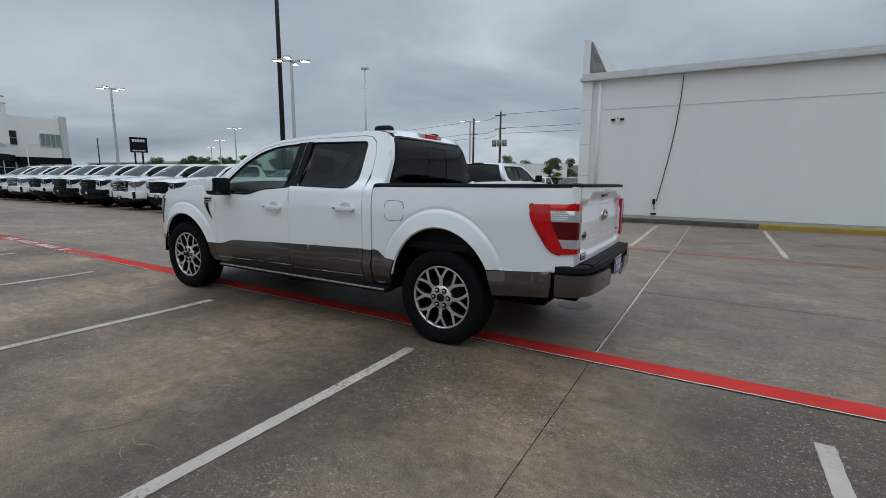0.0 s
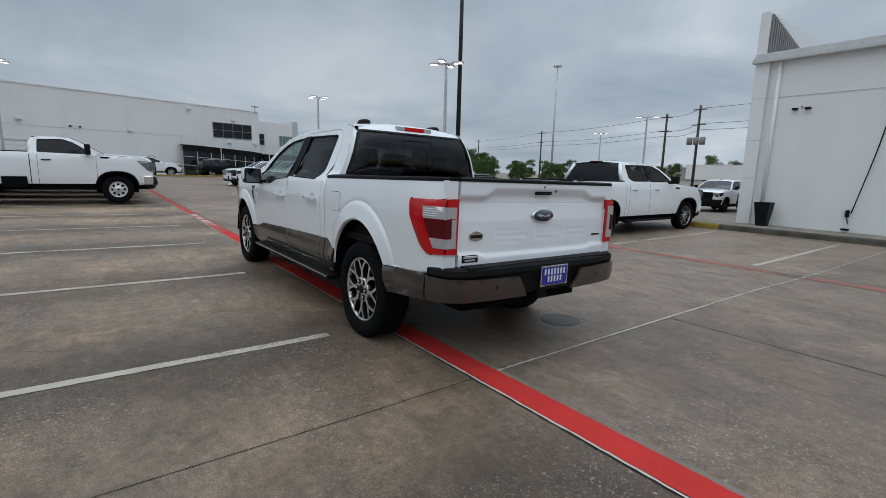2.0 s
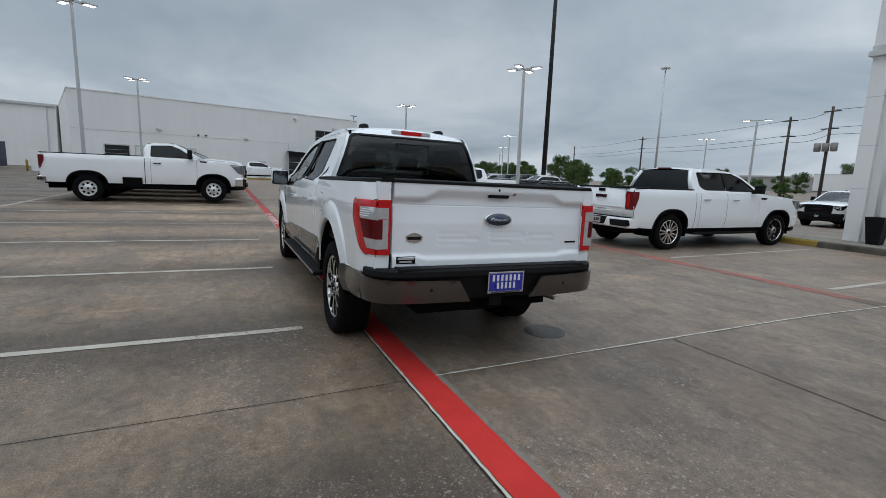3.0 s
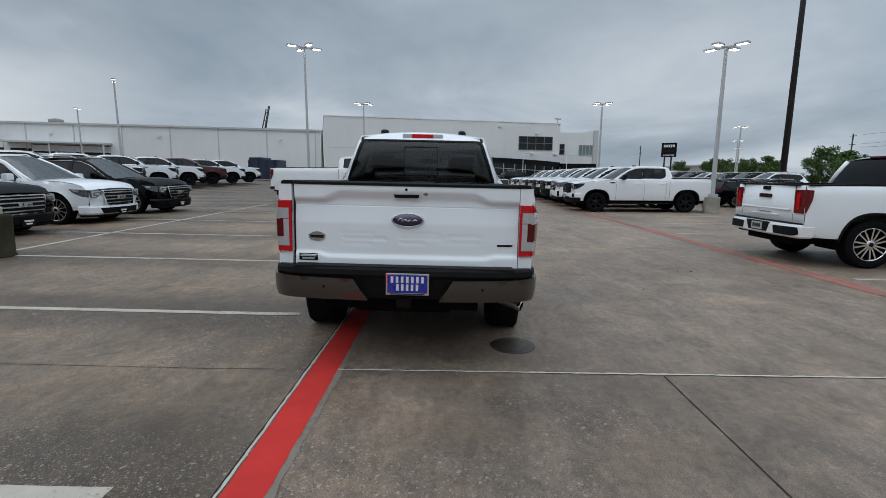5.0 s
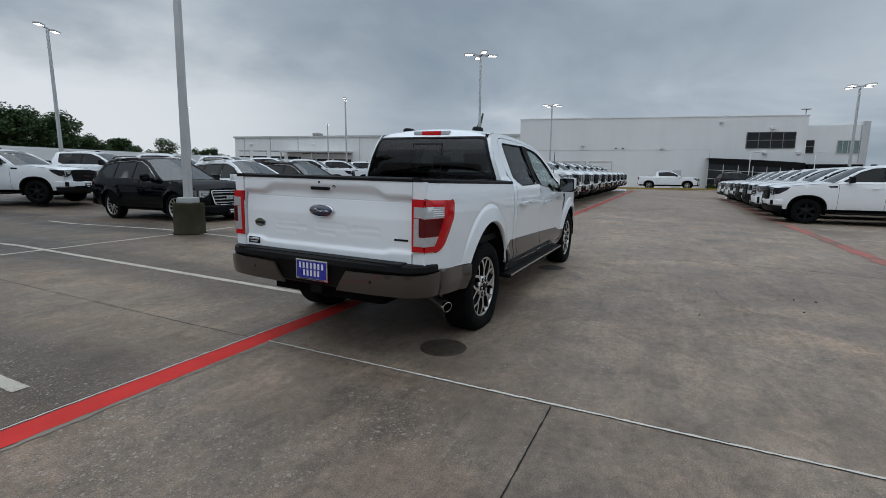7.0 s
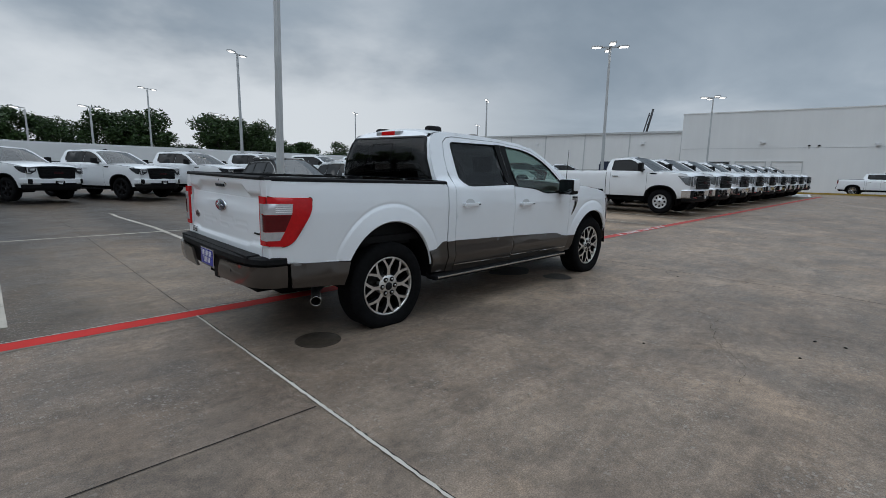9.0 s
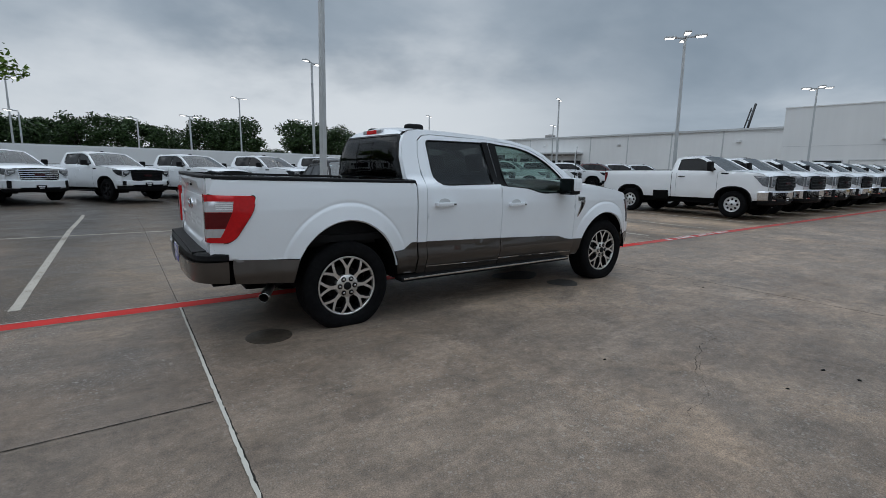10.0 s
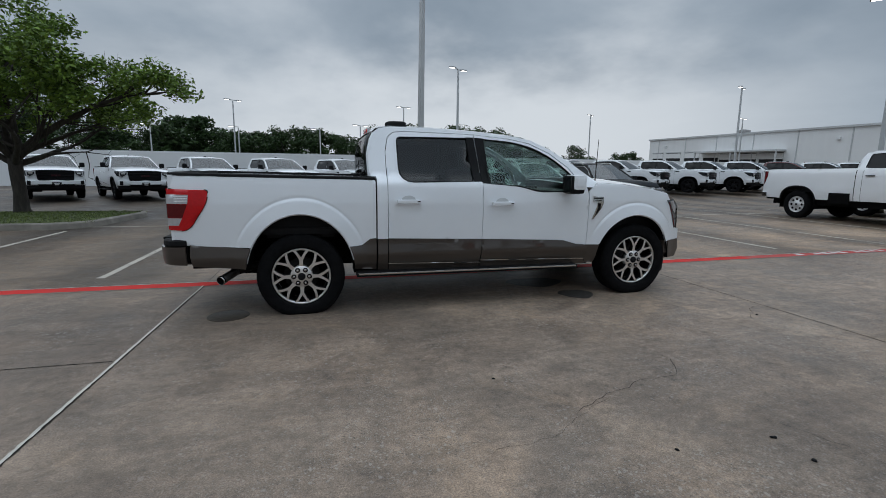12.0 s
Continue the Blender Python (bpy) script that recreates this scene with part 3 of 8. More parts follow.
def build_ground():
    xs = [-900, -400, -200, -120, -80, -70, -60, -52, -46, -40, -36, -32, -28, -24, -20, -16, -13, -12, -10, -7, -4, -2, 0, 5, 10, 20, 40, 80, 200, 400, 900]
    ys = [-900, -400, -200, -100, -60, -40, -33, -27, -22, -18, -14, -12, -10, -8, -6, -4, -1.5, -0.6, 1, 2, 3, 3.5, 4, 4.5, 5, 5.5, 5.84, 6.2, 6.6, 7, 8, 12, 14, 17, 20, 23, 26, 29, 50, 100, 200, 400, 900]
    g = Geo()
    vs = [(x, y, G(x, y)) for x in xs for y in ys]
    n = len(ys)
    g.add(vs, [(i * n + j, (i + 1) * n + j, (i + 1) * n + j + 1, i * n + j + 1) for i in range(len(xs) - 1) for j in range(n - 1)])
    solid("ground", g, M_CONC, "worn stained grey concrete of the car lot", "ground", kind="structure")


build_ground()


def stripe(name, a, b, width, mat, label, group="", lift=0.004, seg=1.0, ragged=0.0):
    g = Geo()
    ground_strip(g, a, b, width, lift, seg=seg, ragged=ragged)
    return solid(name, g, mat, label, "line", group, "structure")


STALL, FIRST = 2.742, 2.60
stripe("red_fire_lane_line", (24, -0.60), (-7.0, -0.576), 0.205, M_RED, "bright red fire lane line on the concrete", seg=0.06, ragged=0.020)
stripe("red_fire_lane_line", (-7.0, -0.576), (-40, -0.55), 0.205, M_RED_FADED, "worn dusty red fire lane line on the concrete", seg=0.1, ragged=0.03)
stripe("red_fire_lane_line", (24, 5.95), (-40, 5.80), 0.29, M_RED_OLD, "faded patchy red fire lane line on the concrete", seg=0.08, ragged=0.06)
for k in range(16):
    x = FIRST - STALL * k
    stripe("stall_line", (x, -1.2), (x, -13.2 if x < 4 else -6.9), 0.092, M_WLINE, "worn white parking stall line", "stall lines", seg=0.05, ragged=0.035)
    if x < 4:
        stripe("stall_line", (x + 0.6, 6.3), (x + 0.6, 11.4), 0.092, M_WLINE, "worn white parking stall line", "stall lines", seg=0.05, ragged=0.035)
stripe("stall_line", (FIRST + STALL, -1.2), (FIRST + STALL, -6.4), 0.092, M_WLINE, "worn white parking stall line", "stall lines", seg=0.05, ragged=0.035)
stripe("stall_head_line", (7.5, -7.15), (-36, -7.15), 0.10, M_WLINE, "long worn white line between two rows of stalls")
stripe("joint_seal", (1.225, -0.48), (1.36, 12.0), 0.019, M_CAULK, "pale sealant in a straight concrete joint", lift=0.006, seg=0.035, ragged=0.20)
stripe("concrete_joint", (1.218, -0.5), (1.361, 12.0), 0.025, M_JOINT, "dark edges of the sealed concrete joint", "concrete joints", lift=0.003, seg=0.03, ragged=0.16)
stripe("concrete_joint", (1.225, -0.72), (1.26, -13.0), 0.005, M_JOINT, "narrow dark joint in the concrete", "concrete joints", lift=0.003, seg=0.04, ragged=0.22)
stripe("concrete_joint", (1.28, 1.90), (22, 1.78), 0.009, M_JOINT, "narrow dark joint in the concrete", "concrete joints", lift=0.003, seg=0.04, ragged=0.22)
stripe("concrete_joint", (-4.70, -0.4), (-4.75, 5.8), 0.009, M_JOINT, "narrow dark joint in the concrete", "concrete joints", lift=0.003, seg=0.04, ragged=0.22)
for k in range(2, 7):
    stripe("concrete_joint", (1.25 - 5.95 * k, -13), (1.25 - 5.95 * k, 12), 0.009, M_JOINT, "narrow dark joint in the concrete", "concrete joints", lift=0.003, seg=0.04, ragged=0.22)
stripe("red_line_edge", (24, -0.718), (-40, -0.668), 0.016, M_CAULK, "pale joint sealant along the red line", lift=0.006, seg=0.05, ragged=0.30)
stripe("red_line_gap", (24, -0.731), (-40, -0.681), 0.010, M_JOINT, "dark joint beside the red line", lift=0.005, seg=0.05, ragged=0.35)
stripe("red_line_ghost", (24, -0.478), (-40, -0.428), 0.045, M_GHOST, "pale grey band beside the red line", lift=0.003, seg=0.06, ragged=0.35)


def crack(pts, w, seed, mat=M_CRACK, label="thin dark crack wandering through the concrete"):
    """A wandering crack in the concrete."""
    rnd = random.Random(seed)
    line = []
    for (xa, ya), (xb, yb) in zip(pts, pts[1:]):
        n = max(2, int(math.hypot(xb - xa, yb - ya) / 0.06))
        for i in range(n):
            q = i / n
            line.append((xa + (xb - xa) * q + rnd.gauss(0, 0.012), ya + (yb - ya) * q + rnd.gauss(0, 0.012)))
    g = Geo()
    vs = []
    for i, (x, y) in enumerate(line):
        xa, ya = line[max(0, i - 1)]; xb, yb = line[min(len(line) - 1, i + 1)]
        d = Vector((xb - xa, yb - ya)).normalized()
        h = w * rnd.uniform(0.3, 1.0) * (0.2 if i in (0, len(line) - 1) else 1)
        for s in (1, -1):
            vs.append((x - d.y * h * s, y + d.x * h * s, G(x, y) + 0.003))
    g.add(vs, [(2 * i, 2 * i + 1, 2 * i + 3, 2 * i + 2) for i in range(len(line) - 1)])
    solid("crack", g, mat, label, "crack", "cracks", "structure")


crack([(-1.62, 3.33), (-1.92, 3.18), (-2.24, 3.05), (-2.55, 3.03), (-2.68, 2.86), (-2.75, 2.6)], 0.0025, 1)
crack([(-4.72, 1.75), (-4.45, 1.85), (-4.31, 2.03), (-4.1, 2.15)], 0.003, 2)
crack([(-1.9, 3.2), (-1.35, 3.55), (-0.9, 3.62)], 0.0015, 3)
crack([(-0.95, -3.3), (-0.80, -3.0), (-0.72, -2.85), (-0.55, -2.75)], 0.002, 4)
crack([(-0.80, -3.0), (-0.95, -2.8)], 0.0015, 5)
crack([(-2.9, 4.4), (-2.75, 3.9), (-2.55, 3.5)], 0.0015, 6)
for i, pts in enumerate(([(-0.78, -3.05), (-0.66, -3.14), (-0.47, -3.14), (-0.33, -3.08)], [(-0.62, -3.14), (-0.55, -3.26), (-0.36, -3.22)], [(-0.16, -3.40), (0.02, -3.30), (0.14, -3.37), (0.24, -3.30), (0.42, -3.33)], [(0.14, -3.37), (0.20, -3.52)])):
    crack(pts, 0.0035, 20 + i, M_CRACKP, "crumbling pale crack in the concrete")
for i, (x, w) in enumerate(((-8.55, 0.5), (-9.3, 0.45), (-10.1, 0.35), (-10.65, 0.3))):
    g = Geo()
    k = 5 if w > 0.4 else 4
    for j in range(k):
        if (i + j) % 4 == 3:
            continue
        xx = x - w + 2 * w * (j + 0.2) / k
        g.box((xx, -0.66, G(xx, -0.6) + 0.004), (xx + 0.09 * w / 0.4, -0.52, G(xx, -0.6) + 0.006))
        g.box((xx, -0.55, G(xx, -0.6) + 0.004), (xx + 0.15 * w / 0.4, -0.52, G(xx, -0.6) + 0.0055))
    solid("stencil_bars", g, M_WTEXT, "worn white stencilled bars on the red line", "marking", "stencilled bars", "structure")

# ---- far and near buildings ----


def wall_mesh(geo, a, b, z0, z1, t, mat=0):
    """An upright slab from a to b (plan), of thickness t to its left."""
    a, b = Vector(a), Vector(b)
    n = Vector((-(b - a).y, (b - a).x)).normalized() * t
    p = [a, b, b + n, a + n]
    vs = [(q.x, q.y, z) for z in (z0, z1) for q in p]
    geo.add(vs, [(3, 2, 1, 0), (4, 5, 6, 7), (0, 1, 5, 4), (1, 2, 6, 5), (2, 3, 7, 6), (3, 0, 4, 7)], mat)
    return geo


def near_building():
    b = thing("white_building", "white stucco building with pale cornice beside the lot", "building")
    x0, x1, y0, top = -2.50, 34.0, 13.22, 4.74
    g = Geo(); g.box((x0 + 0.45, y0, -1.0), (x1, y0 + 0.3, top)); part("wall", g, M_WALL, b, "white stucco front wall")
    g = Geo(); g.box((x0 + 0.05, y0 + 0.02, -1.0), (x0 + 0.45, y0 + 20, top)); part("wall", g, M_WALL, b)
    g = Geo(); g.box((x0, y0 - 0.10, -1.0), (x0 + 0.36, y0 + 0.6, top), bevel=0.01); part("corner_pier", g, M_WALL, b)
    for z in (1.45, 2.55, 3.75):
        g = Geo(); g.box((x0 - 0.004, y0 - 0.104, z), (x0 + 0.364, y0 + 0.3, z + 0.018)); part("reveal", g, M_TRIMG, b)
    g = Geo(); g.box((x0 + 0.40, y0 - 0.012, 3.75), (x1, y0 + 0.01, 3.765)); part("reveal", g, M_TRIMG, b)
    g = Geo()
    g.box((x0 - 0.06, y0 - 0.22, top), (x1, y0 + 0.4, top + 0.13), bevel=0.02)
    g.box((x0 - 0.02, y0 - 0.16, top + 0.13), (x1, y0 + 0.4, top + 0.26), bevel=0.02)
    part("cornice", g, M_TRIMG, b, "pale stepped cornice along the roof edge")
    # screen wall over the corner
    g = Geo(); g.box((x0 - 0.02, y0 - 0.1, top + 0.26), (x0 + 0.20, y0 + 9, 6.15)); part("parapet", g, M_WALL, b)
    part("screen_sheet", Geo().box((x0 + 0.20, y0 + 0.05, top + 0.2), (x0 + 0.23, y0 + 0.05 + 46 * 0.16, 4.45)), M_CORR, b)
    for i in range(46):
        y = y0 + 0.05 + i * 0.16
        part("screen_slat", Geo().box((x0 + 0.20, y, top + 0.2), (x0 + 0.26, y + 0.09, 6.1 - 0.0368 * i)), M_CORR, b)
    g = Geo(); g.box((x0 + 0.45, y0 + 0.3, top - 0.2), (x1, y0 + 20, top)); part("roof", g, M_GREYROOF, b)
    g = Geo(); g.tube([(x0 + 0.62, y0 - 0.05, 0.3), (x0 + 0.62, y0 - 0.05, top)], 0.05, 8); part("downpipe", g, M_WALL, b)
    for dx in (1.05, 1.35):
        g = Geo(); g.box((x0 + dx, y0 - 0.12, 3.36), (x0 + dx + 0.13, y0, 3.42), bevel=0.02); part("wall_light", g, M_RIMD, b)
    g = Geo(); g.tube([(x0 + 1.27, y0 - 0.02, 3.40), (x0 + 1.27, y0 - 0.08, 3.46)], 0.012, 6); part("bracket", g, M_RIMD, b)
    # hanging cable
    g = Geo()
    pts = []
    for i in range(25):
        t = i / 24
        pts.append((0.72 - 0.60 * t ** 1.5 * (1 - 0.12 * t) + 0.05 * math.sin(t * 3), y0 - 0.05 - 0.03 * math.sin(t * 9), 4.95 - 4.35 * t))
    g.tube(pts, 0.014, 6)
    part("cable", g, M_PLASTIC, b, "black cable hanging down the wall")
    g = Geo(); g.box((0.08, y0 - 0.09, 0.50), (0.16, y0, 0.68), bevel=0.01); g.tube([(0.12, y0 - 0.06, 0.5), (0.16, y0 - 0.06, 0.33)], 0.012, 6)
    part("outlet_box", g, M_PLASTIC, b)
    g = Geo(); g.box((0.06, y0 - 0.2, 0.15), (0.22, y0 - 0.05, 0.20), bevel=0.01); part("floor_box", g, M_PLASTIC, b)


near_building()


def kerb_run(name, a, b, mats, label, width=0.16, h=0.15):
    g = Geo()
    a, b = Vector(a), Vector(b)
    d = (b - a).normalized(); n = Vector((-d.y, d.x)) * width
    prof = [(0, 0), (0.015, h - 0.03), (0.04, h), (width, h), (width, 0)]
    vs = []
    for p in (a, b):
        for o, z in prof:
            q = p + n.normalized() * o
            vs.append((q.x, q.y, G(q.x, q.y) + z - 0.002))
    k = len(prof)
    g.add(vs, [(i, i + 1, k + i + 1, k + i) for i in range(k - 1)] + [tuple(range(k)), tuple(reversed(range(k, 2 * k)))])
    return solid(name, g, mats, label, "kerb", kind="structure")


kerb_run("kerb", (-2.5, 11.95), (3.1, 11.95), M_KERBD, "blackened concrete kerb before the white building")
kerb_run("kerb", (3.1, 11.95), (34, 11.95), M_YELLOW, "worn yellow-painted concrete kerb before the white building")
kerb_run("kerb", (-3.6, 11.95), (-2.5, 11.95), M_YELLOW, "worn yellow-painted concrete kerb at the corner")
g = Geo(); g.box((-3.6, 12.10, -0.3), (34, 13.22, 0.094)); solid("pavement", g, M_BASEC, "pale concrete walkway along the white building", "pavement", kind="structure")
g = Geo()
g.add([(sx * w, sy * w, z) for z, w in ((0, 0.125), (0.68, 0.20), (0.68, 0.175), (0.08, 0.11)) for sx, sy in ((-1, -1), (1, -1), (1, 1), (-1, 1))],
      [(3, 2, 1, 0)] + [(4 * i + j, 4 * i + (j + 1) % 4, 4 * i + 4 + (j + 1) % 4, 4 * i + 4 + j) for i in range(3) for j in range(4)] + [(12, 13, 14, 15)])
pl = solid("planter", g, M_PLANTER, "tall tapered black planter against the white wall", "planter")
pl.matrix_basis = pose(-1.70, 12.85, 0.094)


def window_grid(parent, name, x, y0, y1, z0, z1, cols, rows, mat, frame_mat, depth=0.08):
    """A window in a wall that faces +x: frame bars and panes."""
    # backing sheet behind the panes, coloured as the unlit room
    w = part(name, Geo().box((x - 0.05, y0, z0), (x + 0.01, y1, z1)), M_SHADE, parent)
    fr = Geo()
    for i in range(cols + 1):
        y = y0 + (y1 - y0) * i / cols
        fr.box((x - 0.02, y - 0.03, z0), (x + depth, y + 0.03, z1))
    for j in range(rows + 1):
        z = z0 + (z1 - z0) * j / rows
        fr.box((x - 0.02, y0 - 0.03, z - 0.03), (x + depth - 0.004, y1 + 0.03, z + 0.03))
    part("window_frame", fr, frame_mat, w)
    for i in range(cols):
        for j in range(rows):
            ya, yb = y0 + (y1 - y0) * i / cols, y0 + (y1 - y0) * (i + 1) / cols
            za, zb = z0 + (z1 - z0) * j / rows, z0 + (z1 - z0) * (j + 1) / rows
            part("pane", Geo().box((x + 0.012, ya + 0.03, za + 0.03), (x + 0.03, yb - 0.03, zb - 0.03)), mat, w)


def leaf_cloud(geo, centre, radii, n, size, rnd, flat=0.6):
    for _ in range(n):
        d = Vector((rnd.gauss(0, 1), rnd.gauss(0, 1), rnd.gauss(0, 1))).normalized()
        q = rnd.random() ** 0.45
        p = Vector(centre) + Vector((d.x * radii[0], d.y * radii[1], d.z * radii[2])) * q
        a = Vector((rnd.gauss(0, 1), rnd.gauss(0, 1), rnd.gauss(0, 0.6))).normalized()
        b = a.cross(Vector((rnd.gauss(0, 1), rnd.gauss(0, 1), rnd.gauss(0, 1)))).normalized()
        s = size * rnd.uniform(0.6, 1.35)
        geo.add([p - a * s, p - b * s * 0.42 + a * s * 0.1, p + a * s, p + b * s * 0.42 + a * s * 0.1], [(0, 1, 2, 3)])


def showroom():
    """Built along its own wall line: x out of the wall, y along it, y = 0 at the main block's north corner."""
    b = thing("showroom_building", "large white two-storey dealership building with dark glass entrance", "building")
    gz, top = 0.12, 8.43
    g = Geo(); g.box((-30, -32.0, gz - 0.5), (0, 0, top)); part("wall", g, M_WALL2, b, "tall plain white wall panels")
    g = Geo(); g.box((-29, -32.04, top), (0.06, 0.05, top + 0.10)); part("coping", g, M_WALL2, b)
    g = Geo(); g.box((-28, 0, gz - 0.5), (-1.2, 6.0, 7.45)); part("wall", g, M_WALL2, b)
    g = Geo(); g.box((-26, 6.0, gz - 0.5), (-1.0, 6.75, 7.85)); part("wall_fin", g, M_TRIMG, b, "pale grey ribbed fin at the end of the building")
    window_grid(b, "window", 0, -6.2, -1.15, 4.85, 6.65, 4, 2, M_GLASS_B, M_CORR)
    window_grid(b, "window", -1.2, 0.10, 1.40, 4.35, 5.80, 1, 2, M_GLASS_B, M_CORR)
    window_grid(b, "window", -1.2, 3.75, 5.95, 4.30, 5.75, 4, 1, M_GLASS_G, M_TRIMG)
    # bowed glass entrance under a black band that falls towards the north
    ent = Geo(); band = Geo()
    n = 14
    arcp = []
    for i in range(n + 1):
        arcp.append((0.3 + 1.5 * math.sin(math.pi * (0.06 + 0.88 * i / n)) ** 0.8, -10.25 + 10.05 * i / n))
    zt = lambda y: 3.72 - 0.055 * (y + 10.25)
    for i in range(n):
        (xa, ya), (xb, yb) = arcp[i], arcp[i + 1]
        ent.add([(xa, ya, gz - 0.3), (xb, yb, gz - 0.3), (xb, yb, zt(yb) - 0.6), (xa, ya, zt(ya) - 0.6)], [(0, 1, 2, 3)])
        band.add([(xa + .08, ya, zt(ya) - 0.68), (xb + .08, yb, zt(yb) - 0.68), (xb + .08, yb, zt(yb)), (xa + .08, ya, zt(ya))], [(0, 1, 2, 3)])
    band.add([(x + .08, y, zt(y)) for x, y in arcp] + [(0, -0.2, zt(-0.2)), (0, -10.25, zt(-10.25))], [tuple(range(n + 3))])
    e = part("entrance_glass", ent, M_GLASS_B, b, "curved dark glazed entrance")
    part("entrance_band", band, M_PLASTIC, b, "black fascia over the entrance")
    fr = Geo()
    for x, y in arcp[::2]:
        fr.box((x - 0.02, y - 0.035, gz - 0.3), (x + 0.05, y + 0.035, zt(y) - 0.6))
    for dz in (0.75, 1.75):
        for i in range(n):
            fr.tube([(arcp[i][0] + .03, arcp[i][1], zt(arcp[i][1]) - 0.6 - dz), (arcp[i + 1][0] + .03, arcp[i + 1][1], zt(arcp[i + 1][1]) - 0.6 - dz)], 0.03, 6)
    part("entrance_frame", fr, M_TRIMG, e)
    part("canopy", Geo().box((-1.2, -0.15, 2.30), (1.2, 5.2, 3.02)), M_GLOSSB, b, "flat black canopy over the side door")
    part("side_glass", Geo().box((-1.22, 0.05, gz), (-1.17, 3.4, 2.30)), M_GLASS_B, b)
    part("side_frame", Geo().box((-1.17, 1.1, gz), (-1.12, 1.2, 2.3)).box((-1.17, 2.25, gz), (-1.12, 2.35, 2.3)).box((-1.17, 0.05, 1.5), (-1.12, 3.4, 1.58)), M_TRIMG, b)
    for y in (-6.65, -0.25):
        g = Geo(); g.tube([(2.6, y, gz - 0.2), (2.6, y, 4.0), (2.75, y + 0.25, 4.25), (2.85, y + 0.9, 4.3)], 0.045, 8); part("column", g, M_WALL2, b, "white pole with a curved arm")
    # the first door is a near-black sheet, painted as a shaded opening
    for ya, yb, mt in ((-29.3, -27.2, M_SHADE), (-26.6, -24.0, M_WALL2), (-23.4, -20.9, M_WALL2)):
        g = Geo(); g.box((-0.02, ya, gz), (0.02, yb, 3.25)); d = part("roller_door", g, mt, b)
        fr = Geo()
        for k in range(8):
            fr.box((0.02, ya, gz + 0.38 * k), (0.035, yb, gz + 0.38 * k + 0.02))
        fr.box((-0.02, ya - 0.1, 3.25), (0.06, yb + 0.1, 3.36)); fr.box((-.02, ya - .1, gz), (.06, ya, 3.25)); fr.box((-.02, yb, gz), (.06, yb + .1, 3.25))
        part("door_slats", fr, M_TRIMG, d)
    g = Geo(); g.box((0, -31.9, 4.68), (0.02, -9.95, 4.71)); g.box((0, -9.97, gz), (0.02, -9.93, 4.71)); part("reveal", g, M_TRIMG, b)
    for y, z in ((-9.25, 7.75), (-24.6, 5.15), (-4.4, 4.2), (-3.8, 6.95), (-15.5, 4.8), (-0.9, 4.2)):
        g = Geo(); g.box((0, y, z), (0.25, y + 0.45, z + 0.26), bevel=0.04); part("wall_pack_light", g, M_WPAINT, b)
    for y in (-20.6, -19.8):
        part("wall_light", Geo().box((0, y, 4.82), (0.15, y + 0.2, 4.95), bevel=0.03), M_RIMD, b)
    g = Geo(); g.box((0, -13.9, gz), (0.04, -12.9, 2.3)); g.box((0, -14.6, gz + .9), (.15, -14.2, gz + 1.4)); part("service_door", g, M_TRIMG, b)
    for y, w in ((-25.6, 1.3), (-8.0, 0.6)):
        g = Geo(); g.box((-4, y, top), (-2.4, y + w, top + 0.42), bevel=0.05); part("roof_vent", g, M_CORR, b)
    part("roof_lamp", Geo().tube([(-1.0, 0.1, 7.4), (-1.0, 0.1, 9.2)], 0.05, 6).box((-1.15, -0.35, 9.2), (-0.85, 0.55, 9.3)), M_CORR, b)
    hedge = Geo(); rnd = random.Random(21)
    for i in range(14):
        leaf_cloud(hedge, (2.6 + rnd.uniform(-0.3, 0.3), -10.6 + 0.25 * i, gz + 0.35), (0.4, 0.3, 0.35), 60, 0.09, rnd)
    part("clipped_hedge", hedge, M_LEAFD, b, "low dark hedge before the glass")
    b.matrix_basis = pose(-62.44, 15.72, 0, 0, 0, 15.5)


showroom()


